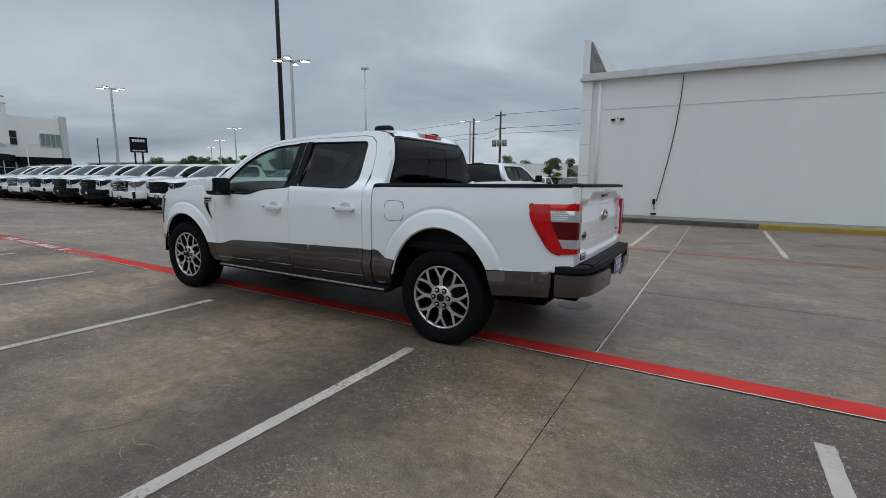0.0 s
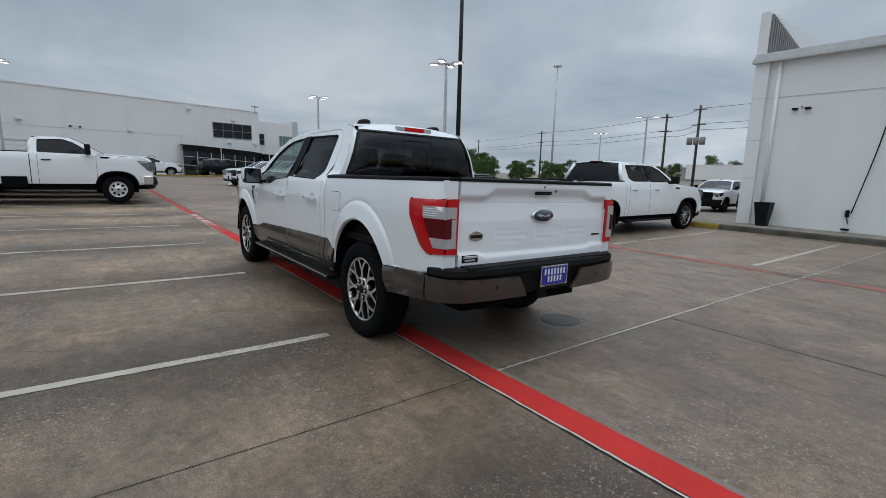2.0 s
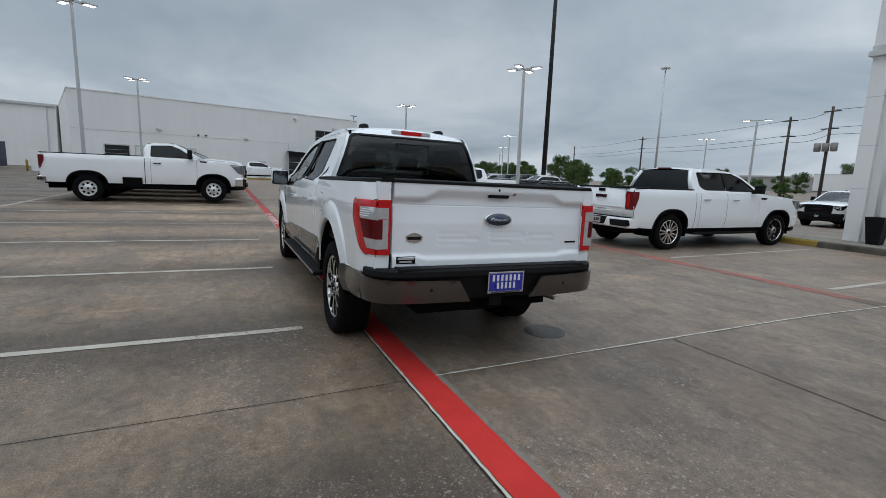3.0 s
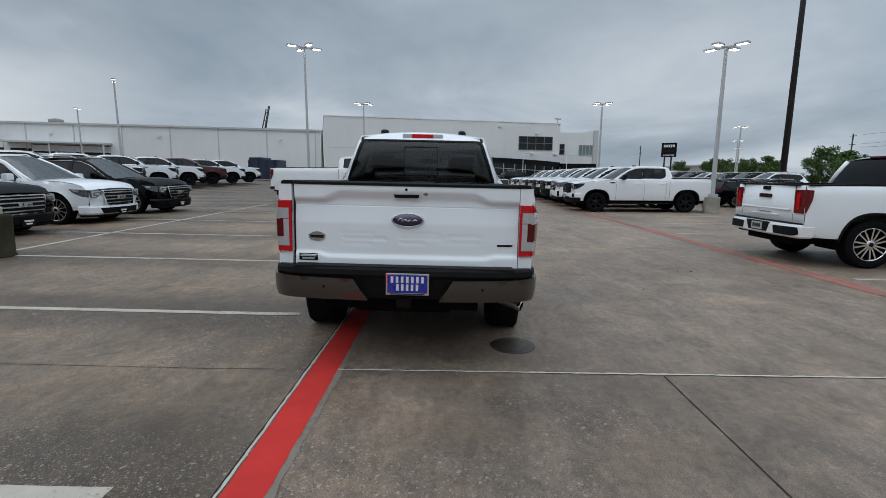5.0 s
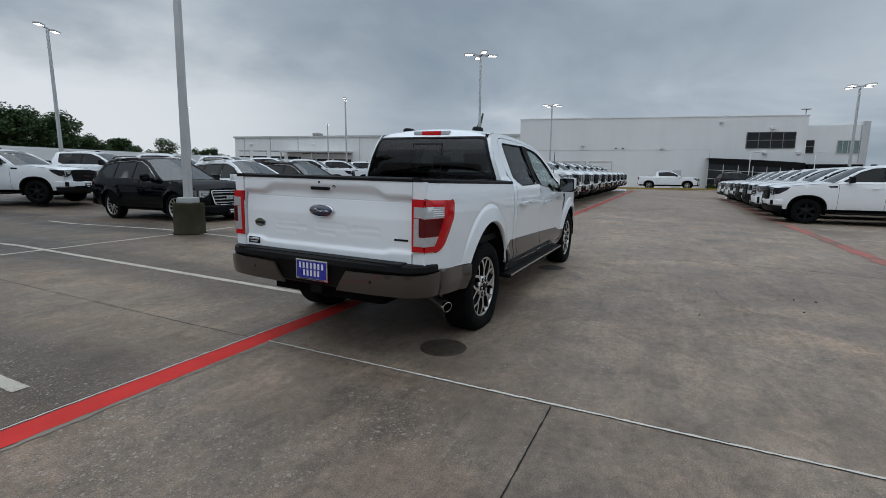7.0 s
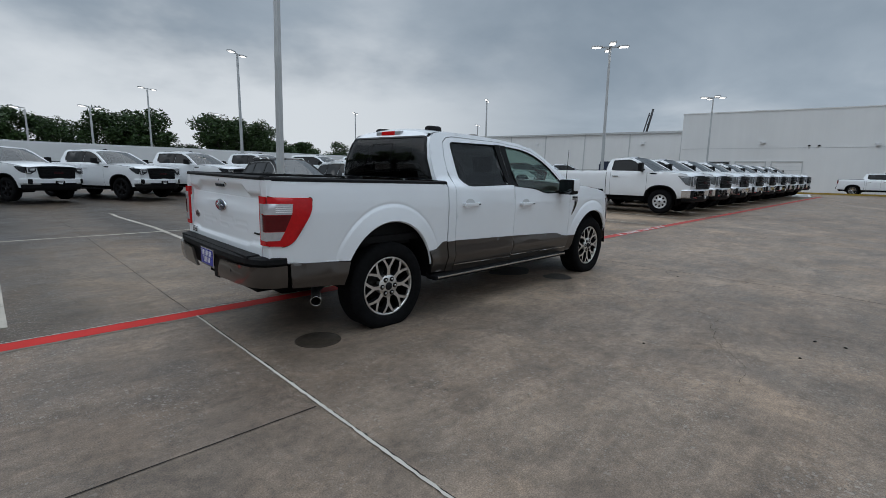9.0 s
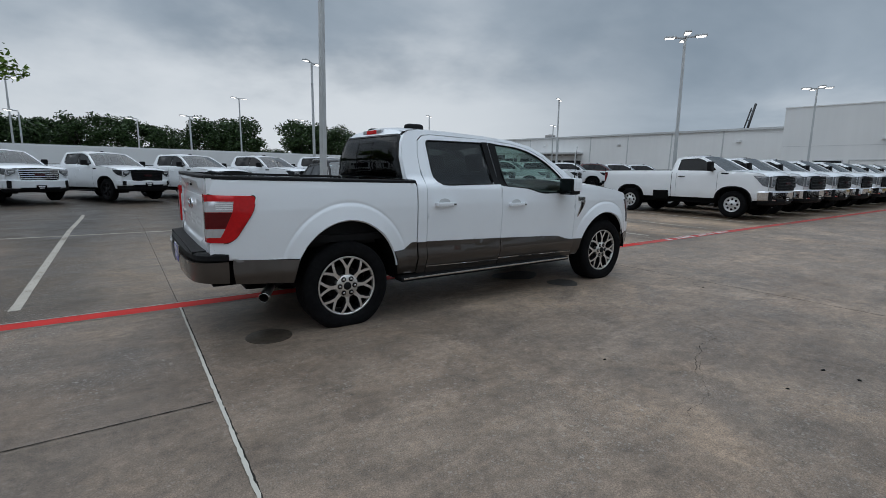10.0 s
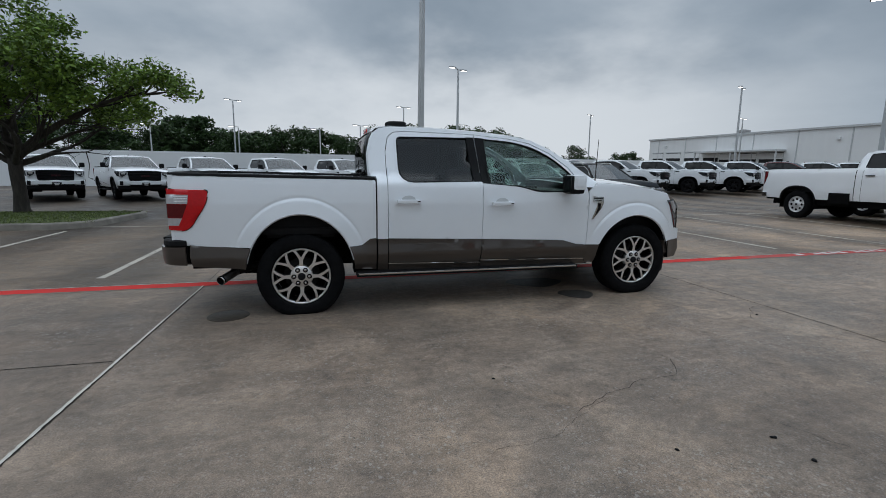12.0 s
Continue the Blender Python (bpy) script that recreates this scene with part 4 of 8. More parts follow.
def workshop():
    b = thing("workshop_building", "long low white service building with open bay doors", "building")
    X, top = -73.3, 8.3
    g = Geo(); g.box((X - 25, -89, -2), (X, -21.0, top)); part("wall", g, M_WALL2, b, "long white panel wall")
    g = Geo(); g.box((X - 25, -89.2, top), (X + 0.25, -21.0, top + 0.30)); part("roof_edge", g, M_TRIMG, b)
    for k in range(9):
        y = -86 + 8 * k
        g = Geo(); g.box((X, y, 0.3), (X + 0.08, y + 0.16, top)); part("pilaster", g, M_TRIMG, b)
    # each bay is a near-black sheet on the wall, its inner shade painted
    for y, w, hi in ((-87.6, 3.3, 5.4), (-83.3, 4.2, 5.4), (-77.9, 4.0, 5.4), (-72.8, 3.6, 5.4), (-68.9, 3.6, 5.0), (-64.9, 3.9, 5.0), (-60.4, 4.4, 5.0)):
        g = Geo(); g.box((X + 0.005, y, 0.4), (X + 0.03, y + w, hi)); d = part("bay_shade", g, M_SHADE, b, "flat near-black panel painted as the shade of an open service bay")
        g = Geo(); g.box((X + 0.03, y, hi - 1.1), (X + 0.07, y + w, hi - 0.1)); part("raised_door", g, M_WALL2, d)
        g = Geo(); g.box((X, y - 0.2, hi), (X + 0.12, y + w + 0.2, hi + 0.2)); part("door_head", g, M_TRIMG, d)
    part("canopy", Geo().box((X, -73.2, 5.15), (X + 2.2, -55.6, 5.45), bevel=0.03), M_TRIMG, b)
    for y in (-73.0, -64.6, -55.8):
        part("canopy_post", Geo().box((X + 1.9, y, 0.3), (X + 2.1, y + 0.2, 5.2)), M_TRIMG, b)
    for y in (-84, -66, -48, -28):
        g = Geo(); g.box((X, y, 6.6), (X + 0.3, y + 0.6, 7.0), bevel=0.05); part("wall_pack_light", g, M_WPAINT, b)
    g = Geo(); g.lathe([(0.9, 0), (1.1, 0.5), (1.1, 1.1), (0.2, 1.3), (0, 1.3)], 16, m=pose(X - 4, -68, top)); part("roof_vent", g, M_CORR, b)
    b.matrix_basis = Matrix.Translation((0, -23.6, 0)) @ Matrix.Rotation(radians(-1.35), 4, "X") @ Matrix.Translation((0, 23.6, 0))


workshop()

# white boundary wall with trees behind
g = Geo()
wall_mesh(g, (60, -33), (-44, -33), 0, 2.95, -0.25)
solid("boundary_wall", g, M_WALL, "long plain white boundary wall behind the parked trucks", "wall", kind="structure")
g = Geo()
g.box((-44, -33.3, 2.95), (60, -32.95, 3.0)); solid("wall_coping", g, M_TRIMG, "thin pale coping on the boundary wall", "coping", kind="structure")

# ---- vehicles ----


def tyre_and_rim(parent, r, w, rim_r, rim_mat, spokes, side, lug_mat=None, spoke="y", nuts=True, flat=None):
    """One wheel with its axle along y, outer face towards side."""
    m = pose(0, 0, 0, -90 * side, 0, 0)
    g = Geo()
    k = w / 2
    prof = [(rim_r * 0.98, -k * 0.72), (rim_r * 1.03, -k * 0.92), (r * 0.86, -k), (r * 0.955, -k * 0.90), (r * 0.992, -k * 0.72), (r, -k * 0.4),
            (r, k * 0.4), (r * 0.992, k * 0.72), (r * 0.955, k * 0.90), (r * 0.86, k), (rim_r * 1.10, k * 0.96), (rim_r * 1.03, k * 0.90), (rim_r * 0.98, k * 0.72)]
    g.lathe(prof, 48, m=m, close=True)
    # tread blocks
    for i in range(48):
        a = 2 * math.pi * i / 48
        for zc, tw in ((-0.56, 0.15), (-0.2, 0.16), (0.2, 0.16), (0.56, 0.15)):
            t = Matrix.Rotation(a + (0.03 if zc > 0 else -0.03), 4, "Z")
            bx = [(r * 0.975, -0.021, (zc - tw) * k), (r * 0.9985, 0.021, (zc + tw) * k)]
            p = [(x, y, z) for x in (bx[0][0], bx[1][0]) for y in (bx[0][1], bx[1][1]) for z in (bx[0][2], bx[1][2])]
            g.add([m @ (t @ Vector(q)) for q in p], [(4, 5, 7, 6), (0, 4, 6, 2), (1, 3, 7, 5), (0, 1, 5, 4), (2, 6, 7, 3)])
    if flat is not None:
        # the loaded tyre bulges and lies flat where it stands
        soft = []
        for x, y, z in g.v:
            k2 = sstep(0.20, 0.36, -z) * sstep(0.0, 0.10, abs(y))
            soft.append((x * (1 + 0.02 * k2), y + math.copysign(0.012 * k2, y), max(z, -flat)))
        g.v = soft
    part("tyre", g, M_TYRE, parent)
    g = Geo()
    # barrel and lip
    g.lathe([(rim_r * 1.0, -k * 0.75), (rim_r * 0.90, -k * 0.5), (rim_r * 0.90, k * 0.3), (rim_r * 0.94, k * 0.62)], 40, 1, m=m, cap=False)
    g.lathe([(rim_r * 0.925, k * 0.60), (rim_r * 0.93, k * 0.78), (rim_r * 0.965, k * 0.84), (rim_r * 1.0, k * 0.82), (rim_r * 1.0, k * 0.62)], 48, 0, m=m, cap=False)
    g.lathe([(0, -k * 0.1), (rim_r * 0.62, -k * 0.1), (rim_r * 0.62, k * 0.05), (0, k * 0.05)], 28, 2, m=m)
    g.lathe([(rim_r * 0.89, -k * 0.45), (0, -k * 0.45)], 28, 3, m=m)
    z1 = k * 0.80

    def bar(p, q, w0, w1, zf0, zf1):
        p, q = Vector(p), Vector(q)
        d = (q - p).normalized(); nn = Vector((-d.y, d.x))
        vs = []
        for c, hw, zf in ((p, w0, zf0), (q, w1, zf1)):
            vs += [(*(c + nn * hw * 0.86), zf), (*(c - nn * hw * 0.86), zf), (*(c - nn * hw), zf - 0.012), (*(c + nn * hw), zf - 0.012),
                   (*(c - nn * hw), zf - 0.05), (*(c + nn * hw), zf - 0.05)]
        vs = [m @ Vector(v) for v in vs]
        g.add(vs, [(1, 0, 6, 7)], 0)
        g.add(vs, [(2, 1, 7, 8), (0, 3, 9, 6)], 1)
        g.add(vs, [(4, 2, 8, 10), (3, 5, 11, 9)], 1)
        g.add(vs, [(4, 5, 3, 0, 1, 2)[::-1], (10, 11, 9, 6, 7, 8)], 0)

    hub = rim_r * (0.24 if spoke == "v" else 0.36 if spoke == "y" else 0.34)
    if spoke == "holes":
        g.lathe([(rim_r * 0.94, k * 0.62), (rim_r * 0.86, z1 - 0.03), (rim_r * 0.62, z1 - 0.012), (rim_r * 0.36, z1 - 0.012), (hub, z1)], 40, 0, m=m, cap=False)
        for i in range(spokes):
            a = 2 * math.pi * i / spokes
            # no opening is cut: a near-black disc paints the shaded hole
            hole = Matrix.Translation((rim_r * 0.66 * math.cos(a), rim_r * 0.66 * math.sin(a), z1 - 0.016))
            g.lathe([(rim_r * 0.165, 0.0), (rim_r * 0.165, 0.006), (rim_r * 0.150, 0.0072)], 12, 0, m=m @ hole, cap=False)
            g.lathe([(rim_r * 0.152, 0.0066), (0, 0.0066)], 12, 3, m=m @ hole)
    for i in range(0 if spoke == "holes" else spokes):
        a = 2 * math.pi * (i + 0.5) / spokes
        c, s = math.cos(a), math.sin(a)
        if spoke == "y":
            fork = rim_r * 0.60
            at = lambda q, ang: (q * math.cos(ang), q * math.sin(ang))
            a = 2 * math.pi * i / spokes
            bar(at(hub * 0.8, a), at(rim_r * 0.46, a), rim_r * 0.110, rim_r * 0.070, z1 - 0.004, z1 - 0.002)
            bar(at(rim_r * 0.45, a), at(fork * 1.03, a), rim_r * 0.070, rim_r * 0.068, z1 - 0.002, z1)
            for da in (-1, 1):
                bar(at(fork * 0.93, a - da * 0.015), at(rim_r * 0.80, a + da * 0.150), rim_r * 0.061, rim_r * 0.047, z1 - 0.0005, z1 + 0.003)
                bar(at(rim_r * 0.785, a + da * 0.140), at(rim_r * 0.955, a + da * 0.235), rim_r * 0.047, rim_r * 0.052, z1 + 0.003, z1 + 0.001)
        elif spoke == "v":
            for da in (-1, 1):
                a1, a2 = a + da * 0.20, a + da * 0.27
                bar((hub * 0.7 * math.cos(a1), hub * 0.7 * math.sin(a1)), (rim_r * 0.95 * math.cos(a2), rim_r * 0.95 * math.sin(a2)), rim_r * 0.058, rim_r * 0.052, z1 - 0.008, z1)
        else:
            bar((hub * 0.6 * c, hub * 0.6 * s), (rim_r * 0.95 * c, rim_r * 0.95 * s), rim_r * 0.13, rim_r * 0.16, z1 - 0.01, z1)
    g.lathe([(hub * 1.08, z1 - 0.05), (hub * 1.08, z1 - 0.008), (hub * 1.0, z1), (rim_r * 0.12, z1 + 0.001)], 30, 0, m=m)
    part("rim", g, [rim_mat, M_RIMD, M_BRAKE, M_UNDER], parent)
    g = Geo(); g.lathe([(rim_r * 0.135, z1 - 0.01), (rim_r * 0.13, z1 + 0.008), (rim_r * 0.11, z1 + 0.012), (0, z1 + 0.012)], 20, m=m)
    part("centre_cap", g, lug_mat or M_RIMD, parent)
    for i in range(6 if nuts else 0):
        a = 2 * math.pi * i / 6
        p = Vector((rim_r * 0.26 * math.cos(a), rim_r * 0.26 * math.sin(a), 0))
        g = Geo().lathe([(0.024, z1 + 0.0015), (0.0241, z1 + 0.0035), (0.013, z1 + 0.004)], 12, 0, m=m @ Matrix.Translation(p), cap=False)
        g.lathe([(0.012, z1 + 0.003), (0.012, z1 + 0.014), (0.008, z1 + 0.017), (0, z1 + 0.017)], 10, 1, m=m @ Matrix.Translation(p))
        part("lug_nut", g, [M_UNDER, M_STEEL], parent)


def wheel_at(parent, x, y, r, side, axle=None, **kw):
    w = part("wheel", Geo().lathe([(0.0, -0.02), (0.05, -0.02), (0.05, 0.02), (0.0, 0.02)], 12, m=pose(0, 0, 0, -90 * side)), M_BRAKE, parent)
    w.location = (x, y, r if axle is None else axle)
    tyre_and_rim(w, r, side=side, **kw)
    return w


def side_map(Y, s):
    return lambda x, z: Vector((x, s * Y(x, z), z))


def path_map(path, out_fn=None):
    """A surface over a plan path: u is the length along it, v the height."""
    pts = [Vector(p) for p in path]
    ls = [0.0]
    for a, b in zip(pts, pts[1:]):
        ls.append(ls[-1] + (b - a).length)

    def f(u, v, off=0.0):
        u = min(max(u, 0.0), ls[-1])
        i = max(0, min(len(pts) - 2, int(np.searchsorted(ls, u) - 1)))
        t = (u - ls[i]) / (ls[i + 1] - ls[i])
        p = pts[i].lerp(pts[i + 1], t)
        d0 = (pts[min(i + 1, len(pts) - 1)] - pts[max(i - 1, 0)]).normalized()
        d1 = (pts[min(i + 2, len(pts) - 1)] - pts[max(i, 0)]).normalized()
        d = d0.lerp(d1, t).normalized()
        n = Vector((d.y, -d.x))
        q = p + n * off
        return Vector((q.x, q.y, v))
    return f, ls[-1]


def sweep(geo, path, prof, mat=0, smooth=True, close_ends=True):
    """An outline of (offset outwards, height) pairs drawn along a plan path."""
    f, total = path_map(path)
    n = len(path) * 3
    k = len(prof)
    vs, fs = [], []
    for i in range(n + 1):
        for o, z in prof:
            vs.append(f(total * i / n, z, o))
    for i in range(n):
        for j in range(k):
            fs.append((i * k + j, i * k + (j + 1) % k, (i + 1) * k + (j + 1) % k, (i + 1) * k + j))
    geo.add(vs, fs, mat, False)
    if close_ends:
        geo.add(vs[:k], [tuple(range(k))], mat)
        geo.add(vs[-k:], [tuple(reversed(range(k)))], mat)
    return geo


def mirrored(path):
    return list(path) + [(x, -y) for x, y in reversed(path[:-1])]


# ---- the white crew-cab pickup in the middle of the lot ----
RA, FA = (-0.008, 0.42, 0.505, 0.580), (-3.655, 0.42, 0.485, 0.530)
FLARES = ((RA, 1.245), (FA, 1.24))


def Yh(x, z):
    y = lerp_tab([(0.36, 0.930), (0.50, 0.958), (0.62, 0.972), (0.75, 0.980), (0.95, 0.988), (1.10, 0.990), (1.18, 0.984), (1.27, 0.974), (1.30, 0.962), (1.33, 0.930), (1.36, 0.897)], z)
    if x > -0.72 and 1.27 < z < 1.352:
        y = lerp_tab([(1.27, 0.974), (1.36, 0.958)], z)
    elif z > 1.355:
        cab = 0.905 - 0.415 * (z - 1.34) - (0.055 - 0.05 * (z - 1.34)) * sstep(-1.05, -0.62, x)
        y = cab
    for (cx, cz, rx, rz), fr in FLARES:
        d = math.hypot((x - cx) / rx, (z - cz) / rz)
        if d < fr + 0.05:
            y -= 0.005 * max(0.0, 1 - abs(d - fr - 0.018) / 0.020) * sstep(0.66, 0.92, z)
        if d < fr:
            y += (0.010 * min(1.0, max(0.0, (fr - d) / 0.022)) * sstep(0.66, 0.92, z) + 0.026 * min(1.0, (fr - d) / (fr - 1.0))) * sstep(0.40, 0.50, z)
    if x < -3.85:
        t = (-3.85 - x) / 0.55
        y -= 0.125 * t ** 2.2
    if x > 0.80:
        y -= 0.060 * ((x - 0.80) / 0.3) ** 2
    return y


def ell(c, a0, a1, n=22):
    return arc(c[0], c[1], c[2], a0, a1, n, c[3])


def hero_truck():
    t = thing("pickup_truck", "white crew-cab pickup with stone-grey lower panels, parked across the red line", "pickup truck")
    lowz = lambda x: 0.425 + 0.012 * (x + 1.0) / 2.0
    top_split = [(-1.783, 1.792), (-1.80, 1.55), (-1.822, 1.30), (-1.829, 1.143), (-1.826, 0.90), (-1.824, 0.726)]
    rwin = rounded([(-0.965, 1.745), (-1.700, 1.752), (-1.735, 1.318), (-0.972, 1.305)], [0.05, 0.02, 0.02, 0.14])
    fwin = rounded([(-1.885, 1.746), (-2.20, 1.722), (-2.43, 1.665), (-2.66, 1.555), (-2.86, 1.395), (-2.975, 1.215), (-2.45, 1.212), (-2.26, 1.268), (-1.905, 1.290)],
                   [0.02, 0.1, 0.1, 0.1, 0.1, 0.03, 0.15, 0.12, 0.02])
    for s in (1, -1):
        sm = side_map(Yh, s)
        out = (0, s, 0)
        off = lambda d: (lambda x, z: Vector((x, s * (Yh(x, z) + d), z)))
        fold = lambda d: (lambda x, z: Vector((x, s * (Yh(x, z) + d + 0.026 * max(0.0, 1.0 - abs(z - 0.585) / 0.12)), z)))
        ridge = [[(1.0 - 0.03 * i, z) for i in range(140)] for z in (0.585, 0.61, 0.56)]
        # bed side
        a = 27.5
        outline = [(1.105, 1.345), (-0.722, 1.318), (-0.722, 0.745), (-0.665, 0.741), (-0.585, 0.682), (RA[0] - RA[2] * math.cos(radians(a)), 0.676)]
        outline += ell(RA, 180 - a, a) + [(0.985, 0.716), (1.075, 0.757), (1.10, 0.86), (1.112, 1.05)]
        flare_of = lambda c, fr: [ell((c[0], c[1], c[2] * k, c[3] * k), -5, 185, 110) for k in (fr + 0.05, fr + 0.034, fr + 0.018, fr, fr - 0.022, fr - 0.052)]
        bed = part("bed_side", Geo().panel(outline, sm, out, step=0.020, thick=0.05, rim=0, creases=flare_of(*FLARES[0])), [M_WHITE, M_UNDER], t)
        g = Geo().panel([(0.958, 0.720), (0.45, 0.683)] + ell(RA, a - 1.5, 6, 6) + [(0.51, 0.485), (0.945, 0.523), (0.960, 0.62)], fold(0.006), out, step=0.03, thick=0.03, creases=ridge)
        part("lower_trim", g, M_TAN, t, "stone-grey lower panel behind the wheel")
        g = Geo().panel([(-0.722, 0.750), (-0.663, 0.746), (-0.583, 0.687)] + ell(RA, 180 - a + 1.5, 175, 6) + [(-0.515, 0.445), (-0.722, 0.435)], fold(0.006), out, step=0.03, thick=0.03, creases=ridge)
        part("lower_trim", g, M_TAN, t, "stone-grey lower panel ahead of the wheel")
        # wheel arch lips and liners
        for c in (RA, FA):
            lip = Geo()
            p0, p1 = [], []
            for x, z in ell(c, 12, 168, 40):
                yo = Yh(x, max(z, 0.44))
                p0.append((x, s * (yo + 0.001), z)); p1.append((c[0] + (x - c[0]) * 0.98, s * (yo - 0.015), c[1] + (z - c[1]) * 0.98))
            k = len(p0)
            lip.add(p0 + p1, [(i, i + 1, k + i + 1, k + i) for i in range(k - 1)], 0, True)
            part("arch_lip", lip, M_WHITE, bed if c is RA else t)
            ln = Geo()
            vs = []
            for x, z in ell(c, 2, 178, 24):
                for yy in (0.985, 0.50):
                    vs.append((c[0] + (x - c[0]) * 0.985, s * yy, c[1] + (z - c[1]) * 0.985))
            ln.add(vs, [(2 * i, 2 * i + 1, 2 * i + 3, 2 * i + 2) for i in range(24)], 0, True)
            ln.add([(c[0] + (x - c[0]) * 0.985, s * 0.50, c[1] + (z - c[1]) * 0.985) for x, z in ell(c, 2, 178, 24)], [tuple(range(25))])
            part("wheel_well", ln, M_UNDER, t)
            pan = Geo().panel([(x, z) for x, z in ell((c[0], c[1], c[2] * 0.97, c[3] * 0.97), 52, 128, 12)] + [(c[0] - c[2] * 0.63, c[1] + c[3] * 0.58), (c[0] + c[2] * 0.63, c[1] + c[3] * 0.58)],
                              lambda x, z: Vector((x, s * 0.86, z)), out, step=0.08, thick=0.01)
            part("arch_liner", pan, M_PLASTIC, t)
        # cab side frame round the doors
        outer = [(-0.736, 0.740), (-0.736, 1.352), (-0.690, 1.356), (-0.672, 1.39), (-0.664, 1.57), (-0.699, 1.725), (-0.739, 1.795), (-0.785, 1.834), (-0.9, 1.852),
                 (-1.3, 1.850), (-1.757, 1.830), (-2.17, 1.798), (-2.435, 1.750), (-2.641, 1.660), (-2.928, 1.480), (-3.095, 1.362), (-3.15, 1.312), (-3.10, 1.255)]
        inner = [(-3.015, 1.255), (-2.950, 1.345), (-2.83, 1.476), (-2.638, 1.618), (-2.412, 1.718), (-2.17, 1.764), (-1.77, 1.797), (-1.02, 1.810), (-0.925, 1.797), (-0.868, 1.748), (-0.838, 1.61), (-0.838, 0.738)]
        part("cab_frame", Geo().panel(outer + inner, sm, out, step=0.05, thick=0.05, rim=0), [M_WHITE, M_UNDER], t)
        part("lower_trim", Geo().panel([(-0.738, 0.742), (-0.836, 0.740), (-0.836, 0.424), (-0.738, 0.424)], fold(0.006), out, step=0.03, thick=0.02, creases=ridge), M_TAN, t, "stone-grey cab corner trim")
        # near-black sheets behind the door and bed gaps paint in their shade
        back_in = [(-0.80, 0.44), (-0.80, 1.29), (-2.98, 1.20), (-3.10, 1.20), (-3.10, 0.44)]
        part("shut_line_shade", Geo().panel(back_in, off(-0.045), out, step=0.1, thick=0.005), M_UNDER, t)
        part("cab_gap_shade", Geo().panel([(-0.70, 0.44), (-0.70, 1.31), (-0.80, 1.31), (-0.80, 0.44)], off(-0.03), out, step=0.1, thick=0.005), M_UNDER, t)
        # doors
        rd = [(-0.844, 0.743), (-0.843, 1.60), (-0.873, 1.742), (-0.928, 1.790), (-1.02, 1.803)] + [(x + 0.0025, z) for x, z in top_split[:-1]] + [(-1.8215, 0.714)]
        fd = [(x - 0.0025, z) for x, z in reversed(top_split)] + [(-2.17, 1.758), (-2.408, 1.711), (-2.631, 1.612), (-2.823, 1.470), (-2.942, 1.340), (-3.030, 1.236), (-3.047, 1.15), (-3.048, 0.957), (-3.048, 0.614)]
        fd = [(-1.826, 0.714)] + fd[1:-1] + [(-3.047, 0.620), (-2.90, 0.638), (-2.76, 0.678), (-2.68, 0.684)]
        rear = part("rear_door", Geo().panel(rd, sm, out, holes=[rwin], step=0.034, thick=0.03, rim=0), [M_WHITE, M_UNDER], t)
        front = part("front_door", Geo().panel(fd, sm, out, holes=[fwin], step=0.034, thick=0.03, rim=0), [M_WHITE, M_UNDER], t)
        for d, line in ((rear, [(-0.8435, 0.745), (-1.8215, 0.716), (-1.8015, lowz(-1.8) - 0.010), (-0.8445, lowz(-0.85) - 0.010)]),
                        (front, [(-1.8265, 0.716), (-2.68, 0.686), (-2.76, 0.680), (-2.90, 0.640), (-3.046, 0.622), (-3.0465, lowz(-3.0) - 0.010), (-1.8135, lowz(-1.8) - 0.010)])):
            part("lower_trim", Geo().panel(line, fold(0.006), out, step=0.034, thick=0.02, creases=ridge), M_TAN, d, "stone-grey lower door panel")
            xs = [p[0] for p in line]
            gl = Geo().panel([(max(xs), 0.492), (min(xs) + 0.01, 0.468), (min(xs) + 0.01, 0.461), (max(xs), 0.485)], off(0.014), out, step=0.1, thick=0.01)
            part("trim_strip", gl, M_STEEL, d, "thin bright strip along the sill")
        part("window", Geo().panel(rwin, off(-0.014), out, step=0.1, thick=0.004), M_GLASS_D, rear, "dark privacy glass")
        part("window", Geo().panel(fwin, off(-0.014), out, step=0.1, thick=0.004), M_GLASS_L, front, "lightly tinted door glass")
        pil = [(-1.697, 1.764), (-1.781, 1.764), (-1.818, 1.309), (-1.735, 1.309)]
        part("pillar_trim", Geo().panel(pil, off(0.003), out, step=0.1, thick=0.012), M_PLASTIC, rear, "black pillar cover")
        pil = [(-1.788, 1.762), (-1.890, 1.756), (-1.911, 1.287), (-1.824, 1.294)]
        part("pillar_trim", Geo().panel(pil, off(0.003), out, step=0.1, thick=0.012), M_PLASTIC, front, "black pillar cover")
        part("pillar_core", Geo().panel([(-1.715, 1.785), (-1.875, 1.775), (-1.895, 1.27), (-1.755, 1.27)], off(-0.020), out, step=0.1, thick=0.008), M_PLASTIC, t)
        for d, w in ((rear, rwin), (front, fwin)):
            c = Vector((sum(p[0] for p in w) / len(w), sum(p[1] for p in w) / len(w)))
            ring = [tuple(Vector(p) + (Vector(p) - c).normalized() * 0.014) for p in w]
            part("window_seal", Geo().panel(ring, off(0.0015), out, holes=[w], step=0.2, thick=0.016), M_PLASTIC, d)
